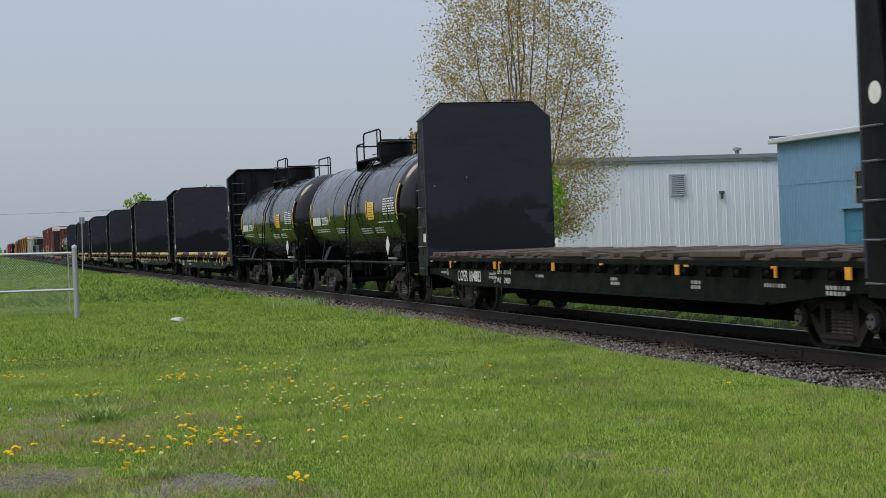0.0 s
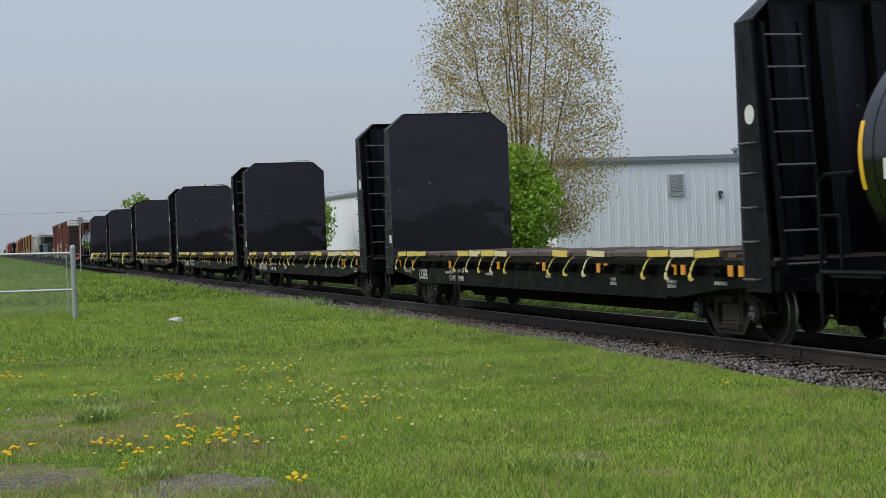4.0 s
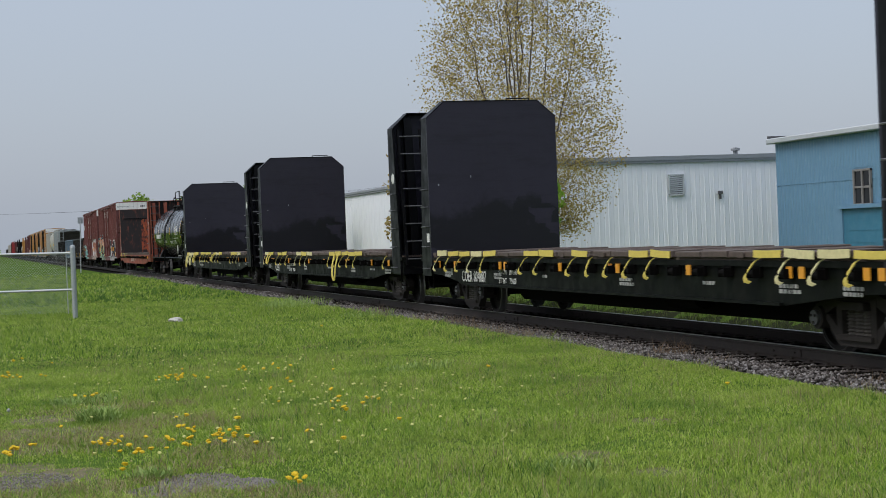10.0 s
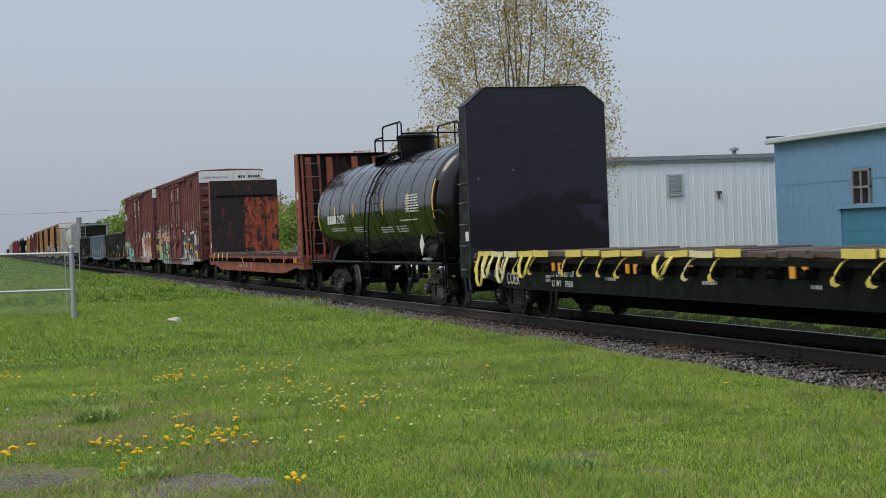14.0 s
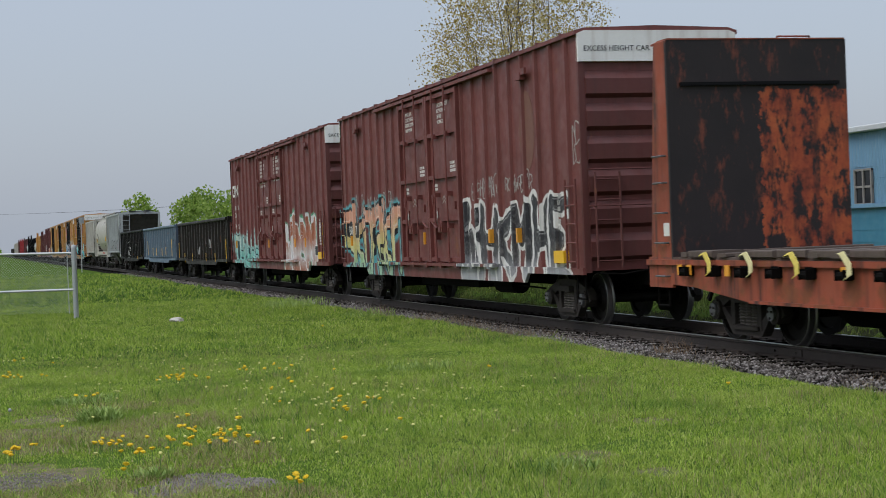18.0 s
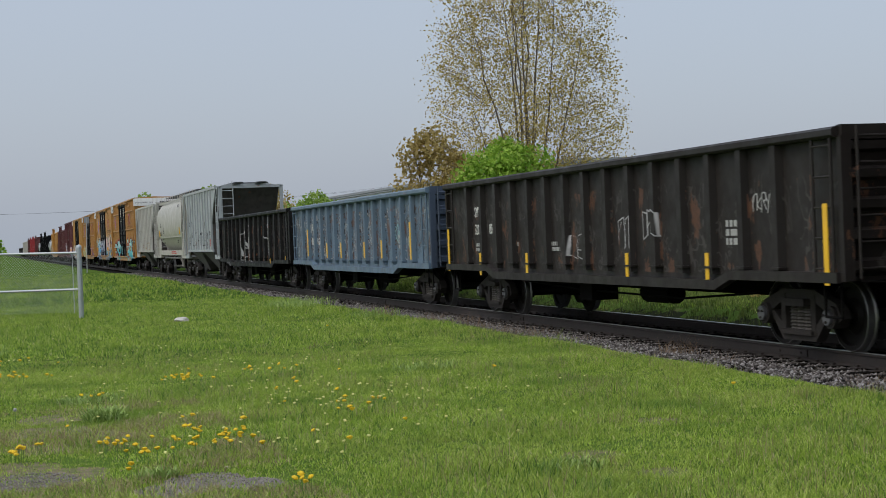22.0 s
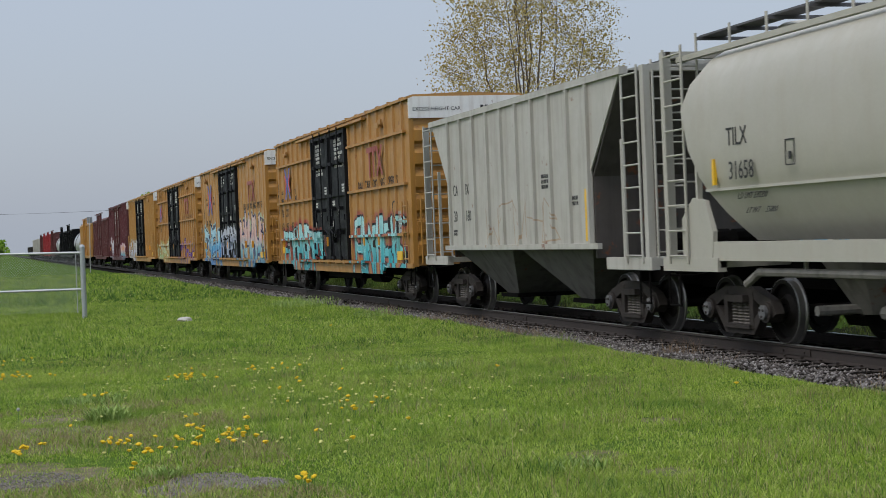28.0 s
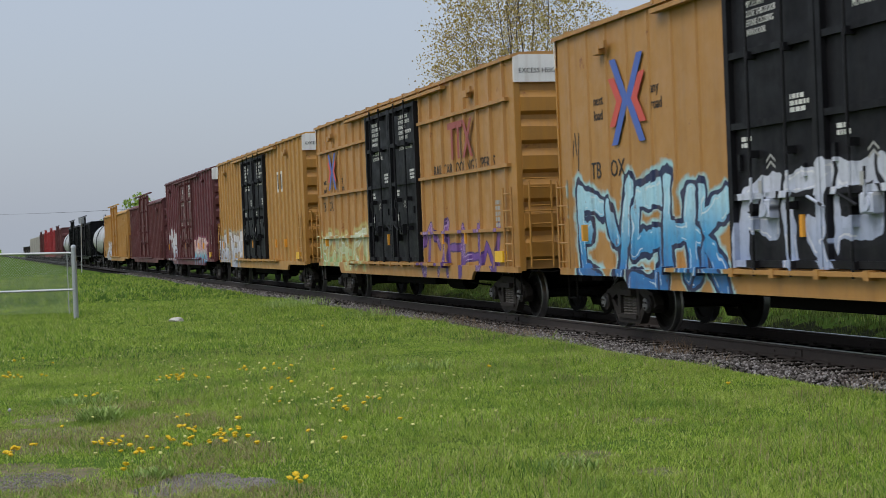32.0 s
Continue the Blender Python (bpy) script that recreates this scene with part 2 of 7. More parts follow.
def paint(name, base, rough=0.5, grime=(0.05, 0.042, 0.035), streaks=0.35, rust=0.0, vary=0.25, pieces=(), metal=0.0, dents=0.15, spec=0.5, scratched=None, speck=0.25):
    """Weathered steel paint: tone variation, vertical run-off streaks, rust spots, sprayed pieces."""
    n = Nodes(name)
    big = n.noise(0.9, 4)
    c = n.mix(big, [v * (1 - vary) for v in base], [min(1, v * (1 + vary)) for v in base])
    c = n.mix(n.math("MULTIPLY", n.noise(22.0, 4), speck), c, [v * 0.55 for v in base])
    if pieces:
        c = sprayed(n, c, pieces)
    run = n.noise(1.0, 4, n.scaled((5.5, 5.5, 0.45)))
    run = n.ramp(run, (0.48, 0.0), (0.72, 1.0))
    c = n.mix(n.math("MULTIPLY", n.split(run)[0], streaks), c, grime)
    if rust:
        spots = n.ramp(n.noise(1.9, 6, None, 0.68), (0.66 - 0.22 * rust, 0.0), (0.72 - 0.2 * rust, 1.0))
        tone = n.mix(n.noise(12, 4), (0.10, 0.028, 0.012), (0.26, 0.085, 0.03))
        c = n.mix(n.math("MULTIPLY", n.split(spots)[0], 0.85), c, tone)
    if scratched:
        # a band where cargo chains and old tags have scraped the panels
        z0, z1, tones = scratched
        x, y, z = n.split()
        band = n.math("MULTIPLY", n.math("GREATER_THAN", z, z0), n.math("LESS_THAN", n.math("ADD", z, n.math("MULTIPLY", n.noise(1.3, 3), 0.5)), z1 + 0.25))
        side = n.math("LESS_THAN", n.math("ABSOLUTE", y), 1.47)
        for k, tone in enumerate(tones):
            bent = n.noise(1.5 + 0.5 * k, 2.5, n.scaled((1.5, 1, 0.8), (13 * k + 3, 0, 7 * k)), 0.5)
            line = n.math("LESS_THAN", n.math("ABSOLUTE", n.math("SUBTRACT", bent, 0.5)), 0.011)
            bent2 = n.noise(2.6 + 0.4 * k, 2, n.scaled((1.4, 1, 0.7), (5 * k + 40, 0, 9 * k)), 0.5)
            line2 = n.math("LESS_THAN", n.math("ABSOLUTE", n.math("SUBTRACT", bent2, 0.47)), 0.014)
            where = n.math("GREATER_THAN", n.noise(0.75, 2, n.scaled((1, 1, 1), (21 * k + 8, 0, 2))), 0.47)
            hit = n.math("MULTIPLY", n.math("MULTIPLY", n.math("MAXIMUM", line, line2), where), n.math("MULTIPLY", band, side))
            c = n.mix(n.math("MULTIPLY", hit, 0.85), c, tone)
        worn = n.math("GREATER_THAN", n.noise(2.3, 6, n.scaled((1.4, 1, 0.6)), 0.7), 0.585)
        c = n.mix(n.math("MULTIPLY", n.math("MULTIPLY", worn, n.math("MULTIPLY", band, side)), 0.85), c, n.mix(n.noise(14, 4), (0.035, 0.022, 0.018), (0.17, 0.08, 0.045)))
    r = n.ramp(n.noise(3.0, 4), (0.3, max(0.05, rough - 0.12)), (0.75, min(1, rough + 0.2)))
    n.bump(n.math("ADD", n.math("MULTIPLY", n.noise(2.2, 2), 1.0), n.math("MULTIPLY", n.noise(60, 3), 0.06)), dents, 0.03)
    return n.done(c, r, metal, spec)


def plain(name, base, rough=0.6, scale=8.0, vary=0.25, metal=0.0, bump=0.15, spec=0.5):
    n = Nodes(name)
    c = n.mix(n.noise(scale, 5), [v * (1 - vary) for v in base], [min(1, v * (1 + vary)) for v in base])
    c = n.mix(n.math("MULTIPLY", n.noise(scale * 0.13, 3), 0.35), c, [v * 0.7 for v in base])
    n.bump(n.noise(scale * 4, 4), bump, 0.01)
    return n.done(c, rough, metal, spec)


BLACK = paint("black_car_paint", (0.0036, 0.0037, 0.0046), 0.42, (0.013, 0.012, 0.0115), 0.22, vary=0.2, dents=0.1, spec=0.12)


def bulkhead_paint():
    # black paint, scuffed darker and glossier in patches low down, with pale chips
    n = Nodes("black_bulkhead_paint")
    c = n.mix(n.noise(0.8, 5), (0.0155, 0.0138, 0.0235), (0.026, 0.0235, 0.038))
    rub = n.ramp(n.noise(1.0, 5, n.scaled((1, 0.9, 7.0)), 0.65), (0.5, 0.0), (0.7, 1.0))
    c = n.mix(n.math("MULTIPLY", n.split(rub)[0], 0.45), c, (0.006, 0.006, 0.009))
    drag = n.ramp(n.noise(1.0, 5, n.scaled((1, 9.0, 0.8)), 0.65), (0.56, 0.0), (0.72, 1.0))
    c = n.mix(n.math("MULTIPLY", n.split(drag)[0], 0.35), c, (0.026, 0.025, 0.03))
    chip = n.math("MULTIPLY", n.math("LESS_THAN", n.cells(4.2, n.scaled((0.6, 1.0, 0.5))), 0.055), n.math("GREATER_THAN", n.noise(1.2, 2), 0.45))
    c = n.mix(n.math("MULTIPLY", chip, 0.8), c, (0.3, 0.3, 0.32))
    # rubbed dark and shiny by loads low on the face, in blocky patches
    x, y, z = n.split()
    blocks = n.t.nodes.new("ShaderNodeTexVoronoi")
    blocks.distance = "CHEBYCHEV"
    blocks.inputs["Scale"].default_value = 1.9
    n.put(blocks.inputs["Vector"], n.scaled((0, 1.0, 1.5), (3, 1.7, 0.4)))
    pick = n.split(blocks.outputs["Color"])[0]
    wob = n.math("MULTIPLY", n.math("SUBTRACT", n.noise(3.0, 5), 0.5), 0.5)
    low = n.ramp(n.math("ADD", n.math("ADD", n.math("MULTIPLY", z, 0.3), n.math("MULTIPLY", pick, 0.22)), wob), (0.72, 1.0), (0.84, 0.0))
    low = n.math("MULTIPLY", n.split(low)[0], n.math("LESS_THAN", pick, 0.75))
    c = n.mix(n.math("MULTIPLY", low, 0.8), c, (0.0035, 0.0035, 0.005))
    r = n.mix(low, n.ramp(n.noise(2.5, 4), (0.3, 0.42), (0.7, 0.6)), (0.3, 0.3, 0.3))
    n.bump(n.noise(1.6, 3), 0.2, 0.03)
    return n.done(c, n.split(r)[0], 0, 0.35)


BULK = bulkhead_paint()
RUNG = plain("worn_rung_steel", (0.09, 0.09, 0.095), 0.5, 14, 0.3)
SILL = paint("green_black_sill_paint", (0.0055, 0.0068, 0.0055), 0.5, (0.02, 0.018, 0.015), 0.3, vary=0.25, spec=0.07)
TANK = paint("glossy_black_tank_paint", (0.004, 0.004, 0.0045), 0.13, (0.012, 0.011, 0.01), 0.25, vary=0.2, dents=0.02, spec=0.52)
# one near-black base colour for underframes, couplers, winches and steps
UNDER = plain("near_black_underframe_steel", (0.0045, 0.004, 0.0037), 0.85, 10, spec=0.06)
CAST = plain("grimy_cast_steel", (0.038, 0.033, 0.03), 0.75, 12, 0.5, spec=0.15)
COIL = plain("worn_coil_spring_steel", (0.1, 0.09, 0.08), 0.6, 16, 0.4)
CAP = plain("grey_bearing_cap", (0.12, 0.12, 0.125), 0.5, 16, 0.4)
WHEEL = plain("brown_wheel_steel", (0.009, 0.0075, 0.0065), 0.65, 14, 0.3, 0.1, spec=0.2)
TREAD = plain("worn_tread_steel", (0.26, 0.255, 0.25), 0.38, 20, 0.3, 0.85)
PLANKS = plain("weathered_deck_timber", (0.085, 0.062, 0.05), 0.85, 6, 0.5, bump=0.4)
WEB = plain("yellow_strap_webbing", (0.64, 0.51, 0.1), 0.75, 18, 0.25)
WEBPALE = plain("faded_strap_webbing", (0.64, 0.58, 0.3), 0.8, 18, 0.3)
ORANGE = plain("orange_reflector", (0.75, 0.33, 0.03), 0.4, 12, 0.15)
STRIPE = plain("yellow_reflective_strip", (0.82, 0.48, 0.02), 0.35, 12, 0.12)
WHITE = plain("white_stencil_paint", (0.68, 0.68, 0.64), 0.6, 9, 0.2)
GREYINK = plain("faded_stencil_paint", (0.36, 0.36, 0.34), 0.65, 9, 0.3)
INK = plain("black_stencil_paint", (0.02, 0.02, 0.022), 0.6, 9, 0.2)
GALV = plain("galvanized_steel", (0.42, 0.44, 0.45), 0.45, 14, 0.2, 0.5)
# ---- materials of the place ----


def lawn_soil():
    n = Nodes("lawn_ground")
    c = n.mix(n.noise(0.35, 5), (0.06, 0.105, 0.02), (0.1, 0.16, 0.03))
    c = n.mix(n.math("MULTIPLY", n.noise(9, 5), 0.6), c, (0.045, 0.07, 0.016))
    dry = n.ramp(n.noise(0.8, 5, None, 0.65), (0.56, 0.0), (0.72, 1.0))
    c = n.mix(n.math("MULTIPLY", n.split(dry)[0], 0.5), c, (0.16, 0.13, 0.06))
    x, y, z = n.split()
    wob = n.math("MULTIPLY", n.math("SUBTRACT", n.noise(2.4, 4), 0.5), 1.1)
    bare = None
    for px, py, r in BARE:
        d = n.math("SQRT", n.math("ADD", n.math("POWER", n.math("SUBTRACT", x, px), 2.0), n.math("POWER", n.math("MULTIPLY", n.math("SUBTRACT", y, py), 1.2), 2.0)))
        m = n.math("LESS_THAN", n.math("ADD", n.math("DIVIDE", d, r), wob), 1.0)
        bare = m if bare is None else n.math("MAXIMUM", bare, m)
    grit = n.mix(n.noise(1.2, 3), (0.22, 0.165, 0.095), (0.25, 0.22, 0.19))
    grit = n.mix(n.math('MULTIPLY', n.noise(45, 4), 0.9), grit, (0.12, 0.085, 0.05))
    stone = n.math('LESS_THAN', n.cells(38, n.co), 0.22)
    grit = n.mix(n.math('MULTIPLY', stone, n.math('MULTIPLY', n.noise(9, 2), 0.9)), grit, (0.36, 0.34, 0.31))
    c = n.mix(n.math("MULTIPLY", bare, n.split(n.ramp(n.noise(6, 4), (0.35, 0.25), (0.6, 0.9)))[0]), c, grit)
    # dark strip along the far side of the track: shade put into the colour
    far = n.math('MULTIPLY', n.math('GREATER_THAN', y, 1.5), n.math('LESS_THAN', n.math('ADD', y, wob), 2.7))
    c = n.mix(n.math('MULTIPLY', far, 0.9), c, (0.022, 0.021, 0.015))
    n.bump(n.noise(14, 6), 0.6, 0.05)
    return n.done(c, 0.95, 0, 0.0)


# bare gravelly spots in the lawn: x, y, radius
BARE = ((-12.26, -11.15, 0.55), (-11.7, -9.92, 0.42), (-11.35, -9.65, 0.35), (-11.3, -10.2, 0.4), (-15.4, -11.0, 0.8), (-16.8, -10.75, 0.6), (-15.0, -10.45, 0.5), (-14.2, -11.0, 0.5), (-13.0, -11.3, 0.5), (-12.5, -10.85, 0.4), (-11.6, -6.95, 0.32), (-10.5, -6.8, 0.25), (-13.2, -5.7, 0.3))
LAWN = lawn_soil()


def ballast_mat():
    n = Nodes("crushed_stone")
    info = n.t.nodes.new("ShaderNodeNewGeometry")
    pick = info.outputs["Random Per Island"]
    c = n.ramp(pick, (0.0, (0.03, 0.027, 0.025)), (0.35, (0.09, 0.082, 0.078)), (0.7, (0.19, 0.175, 0.168)), (1.0, (0.4, 0.385, 0.375)))
    c = n.mix(n.math("MULTIPLY", n.noise(40, 3), 0.5), c, (0.07, 0.055, 0.045))
    return n.done(c, 0.9, 0, 0.12)


def leafy(name, stops, trans=0.25, rough=0.6, patches=None):
    n = Nodes(name)
    info = n.t.nodes.new("ShaderNodeNewGeometry")
    c = n.ramp(info.outputs["Random Per Island"], *stops)
    c = n.mix(n.math("MULTIPLY", n.noise(0.8, 3), 0.55), c, [v * 0.62 for v in stops[0][1]])
    if patches:
        wide = n.ramp(n.noise(0.33, 4, None, 0.6), (0.45, 0.0), (0.68, 1.0))
        c = n.mix(n.math("MULTIPLY", n.split(wide)[0], 0.42), c, patches)
        deep = n.ramp(n.noise(0.75, 4, n.scaled((1, 1, 1), (31, 7, 0)), 0.6), (0.5, 0.0), (0.68, 1.0))
        c = n.mix(n.math("MULTIPLY", n.split(deep)[0], 0.55), c, (0.10, 0.2, 0.025))
    n.done(c, rough, 0, 0.25)
    tr = n.t.nodes.new("ShaderNodeBsdfTranslucent")
    n.put(tr.inputs["Color"], c)
    mx = n.t.nodes.new("ShaderNodeMixShader")
    mx.inputs[0].default_value = trans
    out = n.t.nodes["Material Output"]
    n.t.links.new(n.b.outputs[0], mx.inputs[1])
    n.t.links.new(tr.outputs[0], mx.inputs[2])
    n.t.links.new(mx.outputs[0], out.inputs["Surface"])
    return n.mat


STONE = ballast_mat()
# oily and creosoted, with the shade under the train put into both colours
BED = plain("shaded_ballast_bed", (0.009, 0.008, 0.007), 0.95, 14, 0.5, bump=0.8, spec=0.03)
TIE = plain("shaded_creosoted_tie_wood", (0.008, 0.007, 0.006), 0.9, 7, 0.5, bump=0.5, spec=0.03)
RAILSIDE = plain("rusty_rail_steel", (0.032, 0.024, 0.02), 0.75, 8, 0.35)
RAILTOP = plain("polished_rail_head", (0.6, 0.6, 0.6), 0.36, 6, 0.2, 0.9)
BLADES = leafy("grass_blades", ((0.0, (0.09, 0.175, 0.02)), (0.3, (0.285, 0.435, 0.045)), (0.65, (0.475, 0.63, 0.085)), (0.9, (0.62, 0.69, 0.18)), (1.0, (0.68, 0.58, 0.33))), 0.35, patches=(0.36, 0.42, 0.09))
TUFT = leafy("dark_tuft_blades", ((0.0, (0.04, 0.1, 0.012)), (0.5, (0.1, 0.2, 0.03)), (1.0, (0.2, 0.34, 0.06))), 0.25)
WEEDY = leafy("trackside_weeds", ((0.0, (0.06, 0.09, 0.02)), (0.5, (0.18, 0.24, 0.045)), (1.0, (0.3, 0.34, 0.1))), 0.3)
DRYLAWN = leafy("dry_lawn_stalks", ((0.0, (0.22, 0.17, 0.08)), (0.5, (0.36, 0.3, 0.15)), (1.0, (0.5, 0.42, 0.24))), 0.2)
DRY = leafy("dry_stalks", ((0.0, (0.16, 0.1, 0.06)), (0.5, (0.25, 0.17, 0.1)), (1.0, (0.3, 0.22, 0.14))), 0.1)
BARK = plain("grey_brown_bark", (0.14, 0.115, 0.09), 0.9, 5, 0.4, bump=0.6)
LEAF_TALL = leafy("young_olive_leaves", ((0.0, (0.3, 0.21, 0.055)), (0.3, (0.47, 0.355, 0.095)), (0.7, (0.63, 0.52, 0.175)), (1.0, (0.75, 0.67, 0.36))), 0.62)
LEAF_GREEN = leafy("bright_green_leaves", ((0.0, (0.14, 0.28, 0.025)), (0.4, (0.29, 0.47, 0.05)), (0.8, (0.44, 0.62, 0.09)), (1.0, (0.55, 0.68, 0.16))), 0.45)
LEAF_BRONZE = leafy("bronze_leaves", ((0.0, (0.26, 0.195, 0.06)), (0.5, (0.48, 0.37, 0.13)), (1.0, (0.62, 0.5, 0.22))), 0.6)
LEAF_FAR = leafy("spring_green_leaves", ((0.0, (0.15, 0.26, 0.04)), (0.5, (0.26, 0.38, 0.065)), (1.0, (0.4, 0.5, 0.13))), 0.4)
WALLW = paint("white_wall_steel", (0.84, 0.86, 0.89), 0.45, (0.6, 0.6, 0.6), 0.12, vary=0.03, dents=0.04, speck=0.04)
WALLB = paint("blue_wall_steel", (0.145, 0.29, 0.43), 0.5, (0.13, 0.25, 0.33), 0.3, vary=0.08, dents=0.05)
DOORB = paint("deep_blue_door_paint", (0.05, 0.2, 0.31), 0.5, (0.05, 0.15, 0.22), 0.25, vary=0.1)
TRIMW = paint("pale_trim_paint", (0.5, 0.53, 0.55), 0.5, (0.4, 0.4, 0.4), 0.25, vary=0.1)
TRIMG = paint("grey_fascia_paint", (0.26, 0.28, 0.3), 0.5, (0.2, 0.2, 0.2), 0.25, vary=0.1)
ROOFM = plain("dark_roof_sheet", (0.09, 0.09, 0.095), 0.7, 2, 0.3)
GLASS = Nodes("window_glass").done((0.02, 0.022, 0.025), 0.12, 0, 0.2)
CONCRETE = plain("pale_stone", (0.42, 0.39, 0.34), 0.9, 9, 0.3, bump=0.4)
PETAL = leafy("dandelion_yellow", ((0.0, (0.8, 0.48, 0.012)), (1.0, (0.87, 0.63, 0.03))), 0.15)
PETALPALE = leafy("pale_yellow_petals", ((0.0, (0.7, 0.66, 0.16)), (1.0, (0.8, 0.78, 0.4))), 0.15)
STEM = plain("flower_stem", (0.1, 0.2, 0.04), 0.7, 30, 0.2)


def flat_structure(name, mb, mat, smooth=0):
    return tagged(new(name, mb.mesh(name, mat, smooth)), "", "", "", "structure")


# ---- ground: one sheet to the horizon, with the track bed in it ----
def ground_height(x, y):
    h = 0.0
    h += 0.05 * noise.noise((x * 0.12, y * 0.12, 3.0)) + 0.025 * noise.noise((x * 0.5, y * 0.5, 8.0))
    near = max(0.0, min(1.0, (abs(y) - 2.35) / 0.75))
    return -0.30 + (0.27 + h) * near * near * (3 - 2 * near)


def make_ground():
    xs = [-3000, -1500, -800, -500, -350, -250] + [-180 + 4 * i for i in range(25)] + [-80 + 1.5 * i for i in range(30)] + [-35 + 0.5 * i for i in range(75)] + [6, 12, 25, 60, 150, 400, 1500]
    ys = [-3000, -1200, -400, -120, -50, -25, -17] + [-14 + 0.5 * i for i in range(22)] + [-2.95, -2.4, 0, 2.4, 2.95, 3.4, 3.8, 4.3, 5, 6, 8, 11, 15, 20, 30, 60, 150, 400, 1200, 3000]
    mb = MB()
    vs = [(x, y, ground_height(x, y)) for x in xs for y in ys]
    m = len(ys)
    mb.add(vs, [(i * m + j, (i + 1) * m + j, (i + 1) * m + j + 1, i * m + j + 1) for i in range(len(xs) - 1) for j in range(m - 1)])
    flat_structure("ground", mb, LAWN, 60)["label"] = "lush spring lawn with bare gravel spots"


make_ground()
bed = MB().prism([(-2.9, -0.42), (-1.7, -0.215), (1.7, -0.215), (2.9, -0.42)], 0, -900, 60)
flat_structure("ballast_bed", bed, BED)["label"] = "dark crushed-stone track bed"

RAIL_PROFILE = [(-0.07, -0.185), (0.07, -0.185), (0.07, -0.17), (0.012, -0.15), (0.012, -0.045), (0.035, -0.035), (0.036, -0.008), (0.028, 0.0), (-0.028, 0.0), (-0.036, -0.008), (-0.035, -0.035), (-0.012, -0.045), (-0.012, -0.15), (-0.07, -0.17)]
for y in (-0.755, 0.755):
    r = MB()
    r.prism([(y + p, q) for p, q in RAIL_PROFILE], 0, -900, 60)
    rail = tagged(new("rail", r.mesh("rail", RAILSIDE)), "rusty steel rail with a polished head", "rail", "rails of the track")
    part("running_surface", MB().box(-900, 60, y - 0.031, y + 0.031, -0.004, 0.0025), RAILTOP, rail, "polished running surface")
    for k in range(6):
        x = -8.0 - k * 11.9
        for o in (-1, 1):
            part("joint_bar", MB().box(x - 0.45, x + 0.45, y + o * 0.014, y + o * 0.03, -0.14, -0.05).cyl((x - 0.3, y + o * 0.03, -0.095), (x - 0.3, y + o * 0.05, -0.095), 0.018, 6).cyl((x + 0.3, y + o * 0.03, -0.095), (x + 0.3, y + o * 0.05, -0.095), 0.018, 6), RAILSIDE, rail)
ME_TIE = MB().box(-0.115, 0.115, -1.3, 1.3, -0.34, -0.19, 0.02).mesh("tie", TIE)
ME_PLATE = MB().box(-0.1, 0.1, -0.18, 0.18, -0.19, -0.178).box(-0.02, 0.02, -0.12, -0.08, -0.178, -0.15).box(-0.02, 0.02, 0.08, 0.12, -0.178, -0.15).mesh("tie_plate", RAILSIDE)
for i in range(150):
    t = tagged(new("railway_tie", ME_TIE), "creosoted wooden railway tie, colour deepened for shade under the train", "railway tie", "ties under the rails")
    t.matrix_world = pose(-4 - i * 0.52, random.uniform(-0.04, 0.04), 0, 0, 0, random.uniform(-1, 1))
    for y in (-0.755, 0.755):
        p = new("tie_plate", ME_PLATE)
        p.parent = t
        p.location = (0, y, 0)
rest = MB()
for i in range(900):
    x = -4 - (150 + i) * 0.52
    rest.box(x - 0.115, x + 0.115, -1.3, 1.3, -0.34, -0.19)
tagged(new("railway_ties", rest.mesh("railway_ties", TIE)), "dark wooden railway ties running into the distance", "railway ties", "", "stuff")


def scatter_mesh(name, verts, faces, mat, label, category):
    me = bpy.data.meshes.new(name)
    me.vertices.add(len(verts))
    me.vertices.foreach_set("co", verts.astype(np.float32).ravel())
    k = faces.shape[1]
    me.loops.add(faces.size)
    me.loops.foreach_set("vertex_index", faces.astype(np.int32).ravel())
    me.polygons.add(len(faces))
    me.polygons.foreach_set("loop_start", np.arange(0, faces.size, k, dtype=np.int32))
    me.update(calc_edges=True)
    me.materials.append(mat)
    return tagged(new(name, me), label, category, "", "stuff")


RNG = np.random.default_rng(5)


PEBBLE = plain('pale_gravel', (0.21, 0.19, 0.17), 0.9, 30, 0.4, spec=0.1)


